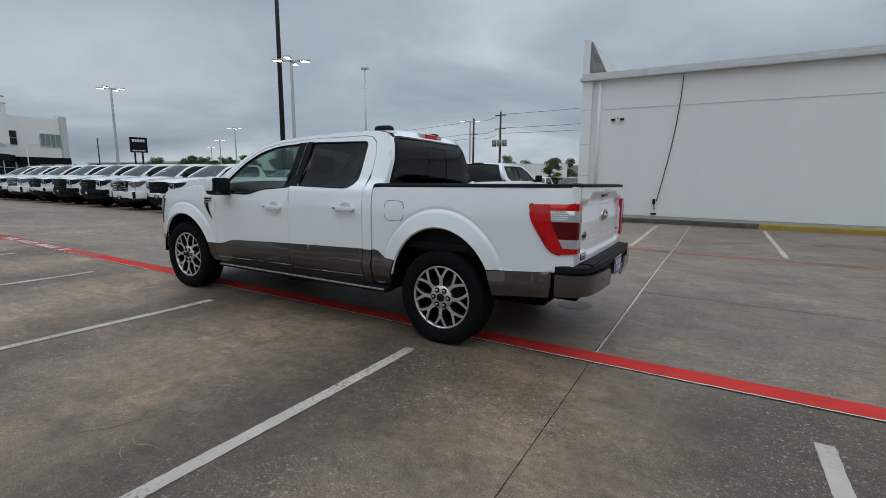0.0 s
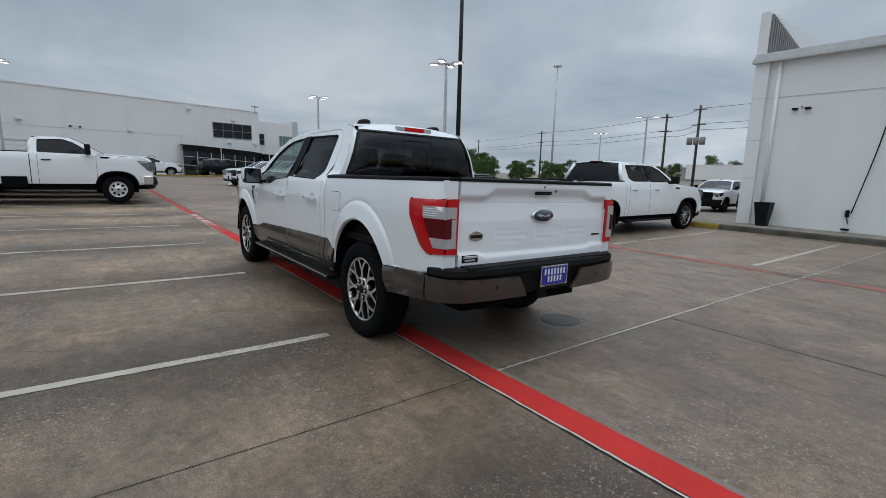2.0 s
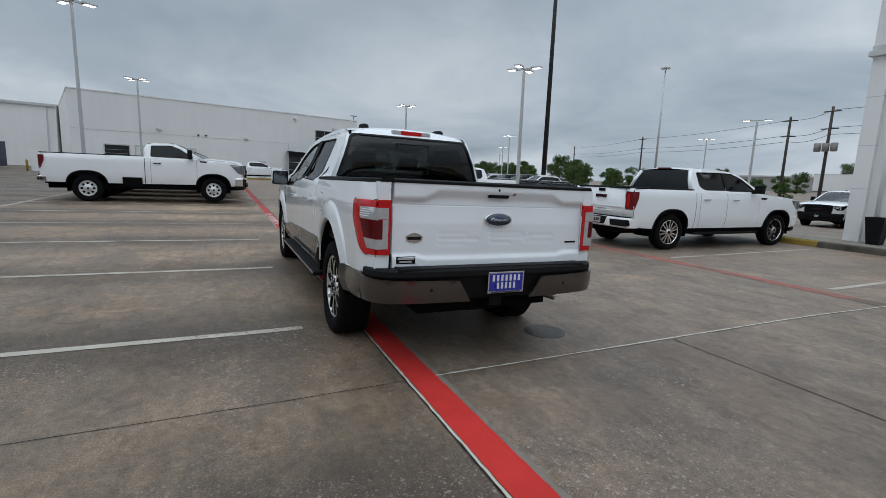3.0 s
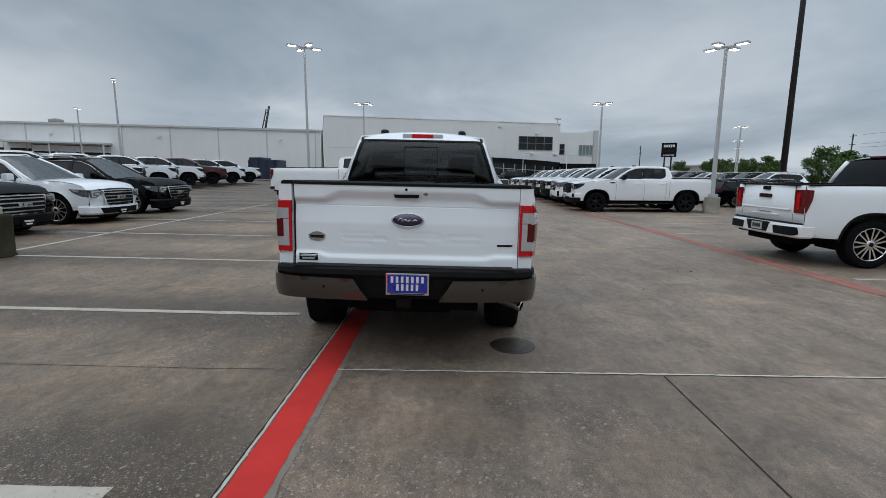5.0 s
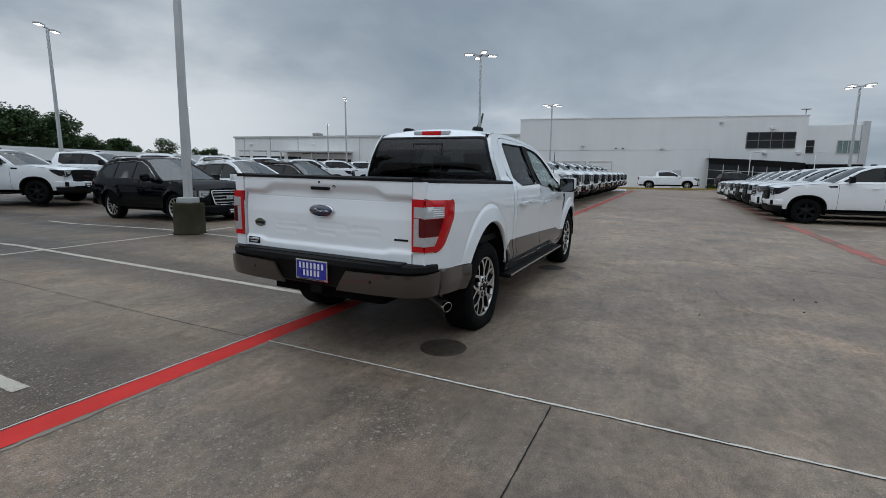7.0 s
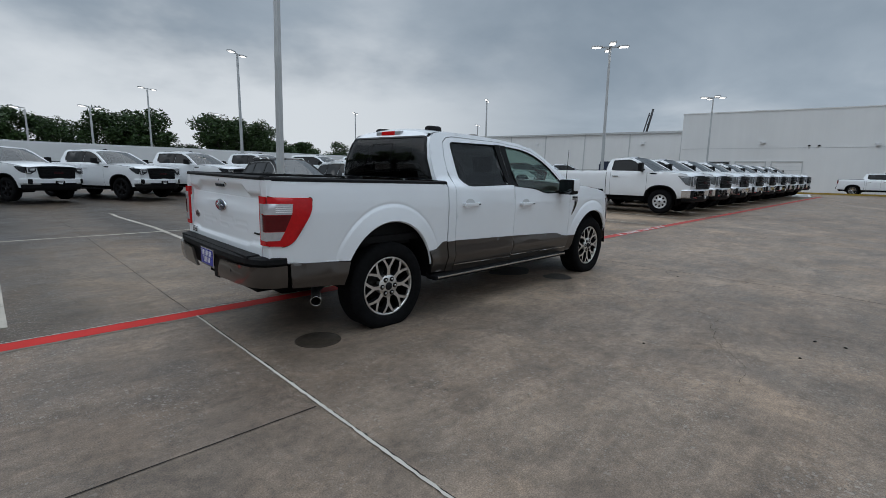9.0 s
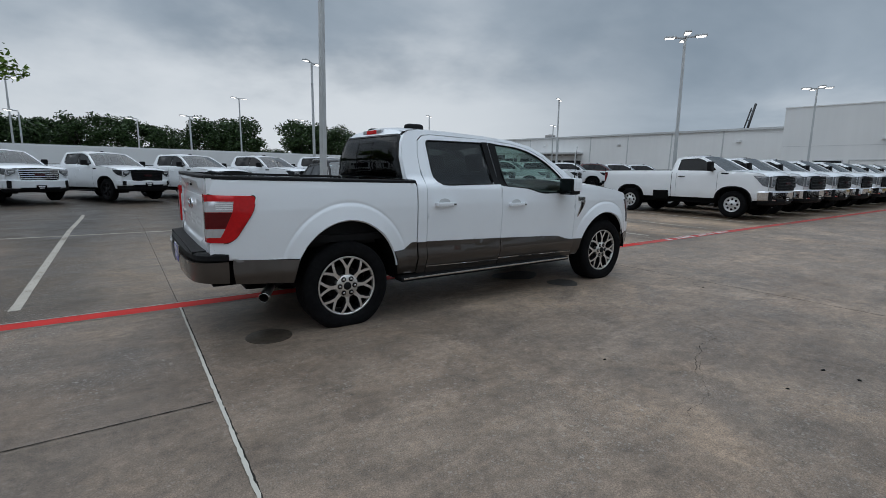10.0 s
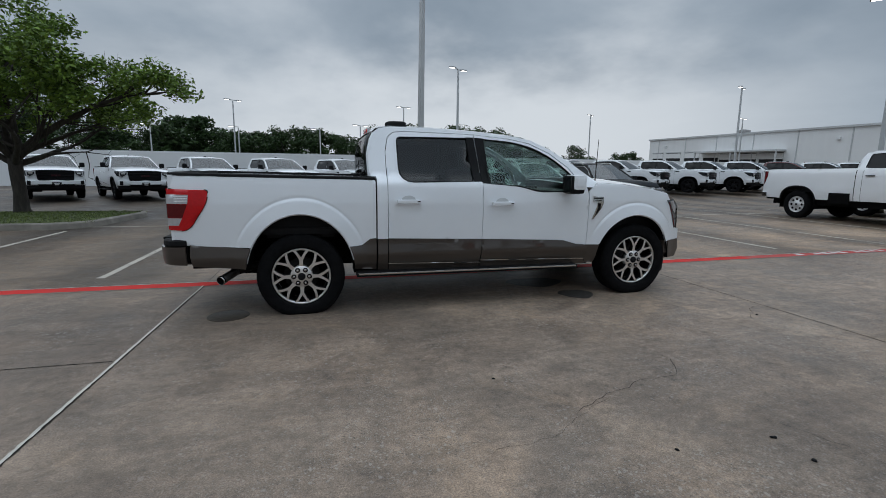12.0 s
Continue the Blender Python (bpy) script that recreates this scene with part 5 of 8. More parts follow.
        # handles
        for d, xa, xb, zc in ((rear, -0.925, -1.165, 1.115), (front, -1.915, -2.155, 1.090)):
            g = Geo().box((xb, s * (Yh(xa, zc) + 0.028), zc - 0.021), (xa, s * (Yh(xa, zc) + 0.052), zc + 0.017), bevel=0.014)
            for xx in (xa - 0.025, xb + 0.025):
                g.box((xx - 0.022, s * (Yh(xa, zc) - 0.005), zc - 0.016), (xx + 0.022, s * (Yh(xa, zc) + 0.034), zc + 0.012), bevel=0.008)
            h = part("door_handle", g, M_WHITE, d)
            # the hollow behind the handle: a flat sheet, its shading painted grey
            cup = Geo().panel(arc((xa + xb) / 2, zc + 0.012, 0.070, 0, 180, 12, 0.042), off(0.001), out, step=0.05, thick=0.004)
            part("handle_cup_shade", cup, M_TRIMG, d)
            key = Geo().box((xb + 0.012, s * (Yh(xa, zc) + 0.050), zc - 0.008), (xb + 0.04, s * (Yh(xa, zc) + 0.0535), zc + 0.004)); part("keypad", key, M_PLASTIC, h)
        # front wing
        fa = 23.5
        fender = [(-3.054, 0.620), (-3.054, 1.210), (-3.10, 1.262), (-3.16, 1.300), (-3.447, 1.292), (-3.83, 1.240), (-4.06, 1.190), (-4.12, 1.100), (-4.18, 0.930), (-4.225, 0.790), (-4.315, 0.770), (-4.335, 0.650), (-4.13, 0.640)]
        fender += ell(FA, 180 - fa, fa) + [(-3.19, 0.622)]
        wing = part("front_wing", Geo().panel(fender, sm, out, step=0.020, thick=0.03, rim=0, creases=flare_of(*FLARES[1])), [M_WHITE, M_UNDER], t)
        part("lower_trim", Geo().panel([(-3.054, 0.622), (-3.195, 0.622)] + ell(FA, fa - 2, 2, 6) + [(-3.16, 0.415), (-3.054, 0.412)], off(0.003), out, step=0.05, thick=0.02), M_TAN, t, "stone-grey lower wing trim")
        vent = [(-3.092, 1.160), (-3.225, 1.152), (-3.228, 1.085), (-3.200, 1.02), (-3.110, 0.905), (-3.092, 0.905), (-3.150, 1.05), (-3.155, 1.098), (-3.096, 1.104)]
        v = part("wing_vent", Geo().panel(vent, off(0.008), out, step=0.05, thick=0.012), M_STEEL, wing, "bright side vent with badge")
        part("vent_insert", Geo().panel([(-3.150, 1.085), (-3.195, 1.08), (-3.188, 1.02), (-3.120, 0.93), (-3.160, 1.03)], off(0.011), out, step=0.05, thick=0.004), M_GLOSSB, v)
        part("badge_bar", Geo().box((-3.215, s * (Yh(-3.15, 1.13) + 0.0075), 1.145), (-3.105, s * (Yh(-3.15, 1.13) + 0.011), 1.130)).box((-3.20, s * (Yh(-3.15, 1.13) + 0.0075), 1.122), (-3.12, s * (Yh(-3.15, 1.13) + 0.011), 1.112)), M_PLASTIC, v)
        # headlamp
        hl = [(-4.065, 1.110), (-4.17, 1.118), (-4.225, 1.02), (-4.25, 0.79), (-4.225, 0.785), (-4.165, 0.93), (-4.11, 1.05)]
        lamp = part("headlight", Geo().panel(hl, off(0.006), out, step=0.04, thick=0.03), M_LAMPC, t, "wrap-around headlamp")
        part("bumper_corner", Geo().panel([(-4.135, 0.638), (-4.33, 0.648), (-4.365, 0.52), (-4.335, 0.43), (-4.165, 0.425)], off(0.004), out, step=0.04, thick=0.02), M_TAN, t, "stone-grey front bumper corner")
        part("marker_lens", Geo().panel([(-4.09, 1.085), (-4.105, 1.085), (-4.19, 0.90), (-4.235, 0.80), (-4.222, 0.80), (-4.165, 0.945)], off(0.009), out, step=0.05, thick=0.004), M_DKRED, lamp)
        part("lamp_reflector", Geo().panel([(-4.11, 1.10), (-4.165, 1.108), (-4.215, 1.02), (-4.205, 0.96), (-4.175, 0.99)], off(0.009), out, step=0.05, thick=0.004), M_CLEAR, lamp)
        # tail lamp, wrapped round the corner
        tl = rounded([(0.775, 1.220), (1.112, 1.228), (1.118, 0.862), (0.985, 0.855), (0.925, 0.895), (0.790, 1.105)], [0.03, 0.0, 0.0, 0.04, 0.05, 0.05])
        lampr = part("tail_light", Geo().panel(tl, off(0.012), out, step=0.04, thick=0.03), M_REDLENS, t, "red tail lamp with clear centre")
        part("lamp_seam", Geo().panel([(0.99 + (x - 0.99) * 1.035, 1.045 + (z - 1.045) * 1.04) for x, z in tl if x < 1.1] + [(1.112, 0.848), (1.112, 1.238)][::-1], off(0.004), out, step=0.05, thick=0.004), M_JOINT, lampr)
        inner_u = [(0.935, 1.178), (1.114, 1.180), (1.114, 1.098), (0.948, 1.098)]
        part("reverse_lens", Geo().panel(inner_u, off(0.0155), out, step=0.05, thick=0.004), M_CLEAR, lampr)
        part("brake_lens", Geo().panel([(0.949, 1.094), (1.115, 1.094), (1.116, 0.972), (1.000, 0.972)], off(0.0155), out, step=0.05, thick=0.004), M_DKRED, lampr)
        part("signal_lens", Geo().panel([(1.002, 0.968), (1.116, 0.968), (1.114, 0.902), (1.036, 0.902)], off(0.0155), out, step=0.05, thick=0.004), M_CLEAR, lampr)
        for z in (1.165, 1.150, 1.135, 1.120):
            part("lens_rib", Geo().panel([(0.943, z), (1.06, z), (1.06, z - 0.005), (0.943, z - 0.005)], off(0.0175), out, step=0.05, thick=0.003), M_WPAINT, lampr)
        rm = lambda y, z: Vector((1.128, s * y, z))
        ra = Geo().panel([(0.826, 1.232), (0.918, 1.230), (0.920, 0.864), (0.829, 0.860)], rm, (1, 0, 0), step=0.2, thick=0.03)
        part("rear_lens", ra, M_REDLENS, lampr)
        r2 = lambda y, z: Vector((1.1315, s * y, z))
        part("reverse_lens", Geo().panel([(0.845, 1.178), (0.914, 1.178), (0.914, 1.104), (0.845, 1.102)], r2, (1, 0, 0), step=0.05, thick=0.004), M_CLEAR, lampr)
        part("brake_lens", Geo().panel([(0.887, 1.098), (0.918, 1.098), (0.918, 0.972), (0.887, 0.972)], r2, (1, 0, 0), step=0.05, thick=0.004), M_DKRED, lampr)
        part("signal_lens", Geo().panel([(0.845, 1.098), (0.884, 1.098), (0.884, 0.968), (0.914, 0.968), (0.914, 0.902), (0.845, 0.902)], r2, (1, 0, 0), step=0.05, thick=0.004), M_CLEAR, lampr)
        # the lenses run on round the corner
        for cname, za, zb, mt in (("reverse_lens", 1.178, 1.098, M_CLEAR), ("brake_lens", 1.094, 0.972, M_DKRED), ("signal_lens", 0.968, 0.902, M_CLEAR)):
            vs = []
            for z in (za, zb):
                vs += [(1.1335, s * 0.910, z), (1.1330, s * 0.920, z), (1.1285, s * 0.932, z), (1.122, s * (Yh(1.122, z) + 0.0155), z), (1.108, s * (Yh(1.108, z) + 0.0165), z)]
            part(cname, Geo().add(vs, [(i, i + 1, i + 6, i + 5) for i in range(4)], 0, True), mt, lampr)
        # rear corner post of the bed
        part("bed_corner", Geo().panel([(0.826, 1.352), (0.918, 1.352), (0.928, 0.76), (0.828, 0.755)], lambda y, z: Vector((1.106 + 0.004, s * y, z)), (1, 0, 0), step=0.1, thick=0.04), M_WHITE, bed)
        # rail cap
        g = Geo()
        for x0, x1 in ((-0.715, 1.112),):
            n = 14
            vs = []
            for i in range(n + 1):
                x = x0 + (x1 - x0) * i / n
                z = 1.320 + 0.027 * (x + 0.72) / 1.83
                yo = Yh(x, 1.33) + 0.004
                for yy, zz in ((yo, z + 0.002), (yo - 0.004, z + 0.020), (yo - 0.016, z + 0.028), (yo - 0.085, z + 0.028), (yo - 0.092, z + 0.002)):
                    vs.append((x, s * yy, zz))
            fs = [(i * 5 + j, i * 5 + j + 1, i * 5 + 6 + j, i * 5 + 5 + j) for i in range(n) for j in range(4)] + [(0, 1, 2, 3, 4), tuple(n * 5 + j for j in (4, 3, 2, 1, 0))]
            g.add(vs, fs)
        part("rail_cap", g, M_PLASTIC, bed, "black plastic bed rail cap")
        # running board
        g = Geo().box((-2.92, s * 0.90, 0.375), (-0.52, s * 1.045, 0.418), bevel=0.015)
        rb = part("running_board", g, M_PLASTIC, t)
        part("board_strip", Geo().box((-2.90, s * 1.040, 0.396), (-0.54, s * 1.051, 0.414), bevel=0.004), M_STEEL, rb, "bright edge strip")
        for x in (-2.6, -0.85):
            part("bracket", Geo().box((x - 0.04, s * 0.55, 0.36), (x + 0.04, s * 0.92, 0.40)), M_UNDER, rb)
        # mirror
        mz, mx = 1.287, -2.775
        g = Geo().box((mx - 0.085, s * 1.005, mz - 0.095), (mx + 0.075, s * 1.215, mz + 0.098), bevel=0.045)
        mir = part("side_mirror", g, M_PLASTIC, t, "black and white folding side mirror")
        g = Geo().box((mx - 0.098, s * 1.015, mz - 0.055), (mx + 0.055, s * 1.224, mz + 0.104), bevel=0.045)
        part("mirror_cap", g, M_WHITE, mir)
        part("mirror_arm", Geo().box((mx - 0.06, s * 0.93, mz - 0.10), (mx + 0.02, s * 1.03, mz - 0.045), bevel=0.02), M_PLASTIC, mir)
        part("mirror_glass", Geo().panel(rounded([(1.025, mz - 0.08), (1.20, mz - 0.08), (1.20, mz + 0.085), (1.025, mz + 0.085)], 0.03), lambda y, z: Vector((mx + 0.078, s * y, z)), (1, 0, 0), step=0.1, thick=0.004), M_MIRROR, mir)
        # roof fin
        g = Geo()
        fx, fy, fz = -1.0, 0.44, 1.890
        base = [(fx + 0.12 * math.cos(a), s * fy + 0.048 * math.sin(a)) for a in np.linspace(0, 2 * math.pi, 21)[:-1]]
        rings = [(fx + (x - fx) * k - dx, s * fy + (y - s * fy) * k, fz + dz) for k, dx, dz in ((1.0, 0.0, -0.02), (0.97, 0.0, 0.012), (0.88, 0.004, 0.028), (0.66, 0.008, 0.038), (0.01, 0.01, 0.041)) for x, y in base]
        g.add(rings, [(j * 20 + i, j * 20 + (i + 1) % 20, j * 20 + 20 + (i + 1) % 20, j * 20 + 20 + i) for j in range(4) for i in range(20)], 0, True)
        part("roof_fin", g, M_PLASTIC, t)
        # mud skirt ahead of the wheel and inner sill
        part("sill", Geo().box((-3.1, s * 0.70, 0.40), (-0.5, s * 0.925, 0.50)), M_UNDER, t)
    # filler flap, driver's side
    flap = rounded([(-0.375, 1.200), (-0.575, 1.200), (-0.575, 1.030), (-0.375, 1.030)], 0.05)
    f2 = lambda d: (lambda x, z: Vector((x, -(Yh(x, z) + d), z)))
    part("filler_seam", Geo().panel([(x + (x + 0.475) * 0.05, z + (z - 1.115) * 0.05) for x, z in flap], f2(0.0006), (0, -1, 0), step=0.2, thick=0.002), M_JOINT, t)
    part("filler_flap", Geo().panel(flap, f2(0.0025), (0, -1, 0), step=0.06, thick=0.003), M_WHITE, t)
    # roof, screen, bonnet
    roof = [(-0.735, 1.825), (-0.80, 1.843), (-0.9, 1.852), (-1.3, 1.850), (-1.757, 1.830), (-2.17, 1.798), (-2.38, 1.762)]
    part("roof", Geo().ribbon([(x, z, Yh(x, z), 0.052, -0.045 if i == 0 else -0.02 if i == 1 else 0.0) for i, (x, z) in enumerate(roof)], 16), M_WHITE, t)
    scr = [(-2.38, 1.762), (-2.52, 1.705), (-2.641, 1.650), (-2.928, 1.472), (-3.12, 1.325)]
    part("windscreen", Geo().ribbon([(x, z, Yh(x, z) - 0.02, 0.066, -0.10) for x, z in scr], 12), M_GLASS_L, t)
    hood = [(-3.12, 1.300), (-3.3, 1.302), (-3.5, 1.293), (-3.8, 1.252), (-4.05, 1.200), (-4.18, 1.135), (-4.27, 1.02)]
    part("bonnet", Geo().ribbon([(x, z - 0.004, Yh(x, z) - 0.004, 0.055, -0.05 - 0.16 * sstep(-3.4, -4.2, x)) for x, z in hood], 16), M_WHITE, t)
    front = [(-4.27, 1.02), (-4.30, 0.85), (-4.32, 0.62)]
    gr = part("grille", Geo().ribbon([(x, z, Yh(x, z) - 0.02, 0.0, -0.21) for x, z in front], 12), M_GLOSSB, t)
    part("grille_bar", Geo().ribbon([(-4.29, 0.96, 0.80, 0, -0.22), (-4.305, 0.93, 0.80, 0, -0.225), (-4.305, 0.90, 0.80, 0, -0.225)], 10), M_CHROME, gr)
    fp = mirrored([(-4.07, 0.955), (-4.16, 0.935), (-4.25, 0.875), (-4.34, 0.72), (-4.41, 0.45), (-4.45, 0.0)])
    fb = part("front_bumper", sweep(Geo(), fp, [(0, 0.645), (0.012, 0.63), (0.02, 0.50), (-0.05, 0.40), (-0.10, 0.40), (-0.10, 0.64)]), M_TAN, t, "stone-grey front bumper")
    part("air_dam", sweep(Geo(), fp, [(-0.06, 0.41), (-0.07, 0.25), (-0.10, 0.25), (-0.12, 0.41)]), M_PLASTIC, fb)
    part("aerial", Geo().tube([(-3.22, 0.80, 1.30), (-3.235, 0.80, 1.78)], [0.006, 0.003], 6), M_PLASTIC, t)
    # cab back
    xb = lambda z: lerp_tab([(1.30, -0.640), (1.39, -0.628), (1.57, -0.620), (1.725, -0.655), (1.795, -0.695), (1.835, -0.74), (1.90, -0.80)], z)

    def back(y, z, d=0.0):
        w = Yh(-0.66, min(max(z, 1.356), 1.835))
        return Vector((xb(z) - 0.05 * min(1.0, abs(y) / w) ** 10 + d + 0.012 * (1 - (y / w) ** 2), y, z))
    rim = [(Yh(-0.66, z) + 0.003, z) for z in (1.356, 1.40, 1.50, 1.60, 1.70, 1.78, 1.825)]
    topr = [(y, 1.825 + 0.052 * (1 - (y / rim[-1][0]) ** 2)) for y in np.linspace(rim[-1][0], -rim[-1][0], 13)[1:-1]]
    outline = rim + topr + [(-y, z) for y, z in reversed(rim)]
    gl = rounded([(-0.800, 1.362), (-0.650, 1.800), (0.650, 1.800), (0.800, 1.362)], [0.02, 0.05, 0.05, 0.02])
    cb = part("cab_back", Geo().panel(outline, back, (1, 0, 0), holes=[gl], step=0.03, thick=0.03), M_WHITE, t)
    bk = lambda d: (lambda y, z: back(y, z, d))
    rg = part("rear_window", Geo().panel(gl, bk(-0.004), (1, 0, 0), step=0.05, thick=0.004), M_GLASS_D, t, "dark sliding rear window")
    part("window_border", Geo().panel([(y * 1.010, z + (z - 1.57) * 0.02) for y, z in gl], bk(0.005), (1, 0, 0), holes=[[(y * 0.975, z - (z - 1.57) * 0.05) for y, z in gl]], step=0.025, thick=0.006), M_GLOSSB, rg)
    for s in (1, -1):
        part("roof_seam", Geo().panel([(s * 0.640, 1.796), (s * 0.668, 1.790), (s * 0.660, 1.838), (s * 0.634, 1.842)], bk(0.006), (1, 0, 0), step=0.03, thick=0.02), M_GLOSSB, cb)
    sl = [(-0.172, 1.722), (0.172, 1.722), (0.172, 1.428), (-0.172, 1.428)]
    part("slider_frame", Geo().panel([(y * 1.06, z + (z - 1.575) * 0.06) for y, z in sl], bk(0.000), (1, 0, 0), holes=[sl], step=0.2, thick=0.008), M_GLOSSB, rg)
    hb = part("high_brake_light", Geo().box((-0.79, -0.212, 1.822), (-0.715, 0.228, 1.868), bevel=0.012), M_CLEAR, t, "high brake lamp with red centre")
    part("red_lens", Geo().box((-0.74, -0.110, 1.825), (-0.710, 0.125, 1.866), bevel=0.006), M_REDGLOW, hb)
    # bed box
    g = Geo()
    g.box((-0.72, -0.93, 0.80), (1.08, 0.93, 0.86)); g.box((-0.735, -0.95, 0.80), (-0.70, 0.95, 1.325))
    for s in (1, -1):
        g.box((-0.72, s * 0.86, 0.80), (1.08, s * 0.90, 1.32))
        g.box((-0.45, s * 0.55, 0.80), (0.45, s * 0.88, 1.02))
    part("bed_box", g, M_PLASTIC, t)
    # tailgate
    def gate(y, z, d=0.0):
        ay = abs(y - 0.01)
        ledge = 1.312 - 0.062 * sstep(0.47, 0.62, ay)
        lo = ledge - 0.062 + 0.030 * sstep(0.47, 0.62, ay)
        x = 1.126 - 0.032 * (1 - min(1.0, max(0.0, (z - lo) / (ledge - lo))))
        x += 0.016 * min(1.0, max(0.0, (1.215 - z) / 0.14))
        foot = 0.862
        x -= 0.005 * max(0.0, 1 - abs(z - 1.202) / 0.005)
        x += 0.020 * (1 - sstep(foot - 0.022 - 0.02 * (1 - sstep(0.56, 0.66, ay)), foot + 0.006 - 0.02 * (1 - sstep(0.56, 0.66, ay)), z))
        for yc, w, zc in ((-0.35, 0.13, 1.000), (-0.30, 0.17, 0.965), (-0.36, 0.12, 0.930), (0.10, 0.16, 1.010), (0.14, 0.20, 0.975), (0.05, 0.10, 0.935), (0.42, 0.13, 0.990), (0.40, 0.15, 0.945)):
            x -= 0.004 * math.exp(-((z - zc) / 0.007) ** 2) * (1 - sstep(w - 0.02, w, abs(y - yc)))
        return Vector((x + d - 0.012 * (ay / 0.8) ** 4, y, z))
    gp = [(-0.805, 1.352), (0.822, 1.352), (0.822, 0.758), (-0.805, 0.758)]
    tgp = part("tailgate", Geo().panel(gp, gate, (1, 0, 0), step=0.014, thick=0.06, creases=[[(-0.80 + 0.02 * i, z) for i in range(82)] for z in (1.2085, 1.207, 1.202, 1.197, 1.1955)]), M_WHITE, t)
    gt = lambda d: (lambda y, z: gate(y, z, d))
    g = Geo()
    vs = []
    for i in range(25):
        y = -0.805 + 1.627 * i / 24
        for dx, zz in ((0.004, 1.349), (0.003, 1.368), (-0.02, 1.378), (-0.075, 1.378), (-0.08, 1.34)):
            vs.append((1.126 - 0.012 * (abs(y) / 0.8) ** 4 + dx, y, zz))
    g.add(vs, [(i * 5 + j, i * 5 + j + 1, i * 5 + 6 + j, i * 5 + 5 + j) for i in range(24) for j in range(4)] + [(0, 1, 2, 3, 4), (124, 123, 122, 121, 120)])
    part("top_cap", g, M_PLASTIC, tgp, "black plastic tailgate cap")
    part("handle_recess", Geo().panel(rounded([(-0.085, 1.290), (0.100, 1.290), (0.092, 1.266), (-0.078, 1.266)], 0.006), lambda y, z: Vector((1.122, y, z)), (1, 0, 0), step=0.1, thick=0.02), M_GLOSSB, tgp)
    part("camera_lens", Geo().lathe([(0.010, 0), (0.010, 0.008), (0, 0.010)], 14, m=pose(1.118, 0.006, 1.325, 0, 90, 0)), M_GLOSSB, tgp)
    lk = part("lock", Geo().lathe([(0.024, 0), (0.024, 0.012), (0.018, 0.016), (0.0, 0.016)], 20, m=pose(1.105, 0.145, 1.308, 0, 90, 0)), M_STEEL, tgp)
    part("keyhole", Geo().lathe([(0.008, 0), (0.008, 0.0185), (0, 0.0185)], 12, m=pose(1.105, 0.145, 1.308, 0, 90, 0)), M_PLASTIC, lk)
    em = part("oval_emblem", Geo().lathe([(1.0, 0), (1.0, 0.012), (0.93, 0.020), (0.88, 0.018), (0.0, 0.018)], 40, m=pose(1.106, 0.017, 1.107, 0, 90, 0) @ Matrix.Diagonal((0.053, 0.121, 1, 1))), M_CHROME, tgp, "dark blue oval emblem with bright rim")
    part("emblem_field", Geo().lathe([(1.0, 0.018), (0.98, 0.0205), (0.0, 0.023)], 40, m=pose(1.106, 0.017, 1.107, 0, 90, 0) @ Matrix.Diagonal((0.044, 0.108, 1, 1))), M_NAVYB, em)
    part("script_stroke", Geo().tube([(1.131, -0.055, 1.100), (1.1315, -0.035, 1.122), (1.1315, -0.015, 1.112)], 0.004, 6).tube([(1.1315, -0.03, 1.098), (1.1315, 0.0, 1.112), (1.1315, 0.02, 1.098), (1.1315, 0.04, 1.112)], 0.004, 6)
         .tube([(1.1315, 0.045, 1.098), (1.1315, 0.07, 1.112), (1.1315, 0.088, 1.102)], 0.004, 6), M_CHROME, em)
    bd = part("shield_badge", Geo().panel([(-0.712, 0.985), (-0.675, 1.004), (-0.648, 1.010), (-0.62, 1.004), (-0.585, 0.985), (-0.592, 0.955), (-0.62, 0.945), (-0.648, 0.940), (-0.676, 0.945), (-0.704, 0.955)], gt(0.006), (1, 0, 0), step=0.1, thick=0.008), M_STEEL, tgp, "small bright shield badge")
    part("badge_band", Geo().panel([(-0.700, 0.983), (-0.597, 0.983), (-0.602, 0.962), (-0.695, 0.962)], gt(0.008), (1, 0, 0), step=0.1, thick=0.003), M_RIMD, bd)
    stk = part("dealer_sticker", Geo().panel([(-0.778, 0.848), (-0.640, 0.848), (-0.640, 0.797), (-0.778, 0.797)], gt(0.0035), (1, 0, 0), step=0.1, thick=0.003), M_GLOSSB, tgp, "small black sticker with pale bars")
    for ya, yb, z in ((-0.768, -0.65, 0.838), (-0.755, -0.665, 0.818)):
        part("sticker_bar", Geo().panel([(ya, z), (yb, z), (yb, z - 0.012), (ya, z - 0.012)], gt(0.005), (1, 0, 0), step=0.2, thick=0.002), M_CLEAR, stk)
    part("script_badge", Geo().panel([(0.672, 0.940), (0.785, 0.940), (0.785, 0.926), (0.672, 0.926)], gt(0.004), (1, 0, 0), step=0.2, thick=0.004), M_RIMD, tgp)
    # rear bumper
    bp = mirrored([(0.985, 0.965), (1.06, 0.957), (1.13, 0.930), (1.185, 0.875), (1.215, 0.79), (1.235, 0.60), (1.245, 0.3), (1.248, 0.0)])
    bp = list(reversed(bp))
    rb = part("rear_bumper", sweep(Geo(), bp, [(-0.10, 0.770), (-0.02, 0.772), (0.004, 0.758), (0.008, 0.722), (-0.012, 0.700), (-0.030, 0.63), (-0.050, 0.550), (-0.08, 0.530), (-0.13, 0.535)]), M_PLASTIC, t, "black step bumper with stone-grey corners")
    part("step_pad", Geo().box((1.02, -0.79, 0.755), (1.222, 0.79, 0.779), bevel=0.010), M_PLASTIC, rb)
    bf, bl = path_map(bp)
    mid = bl / 2
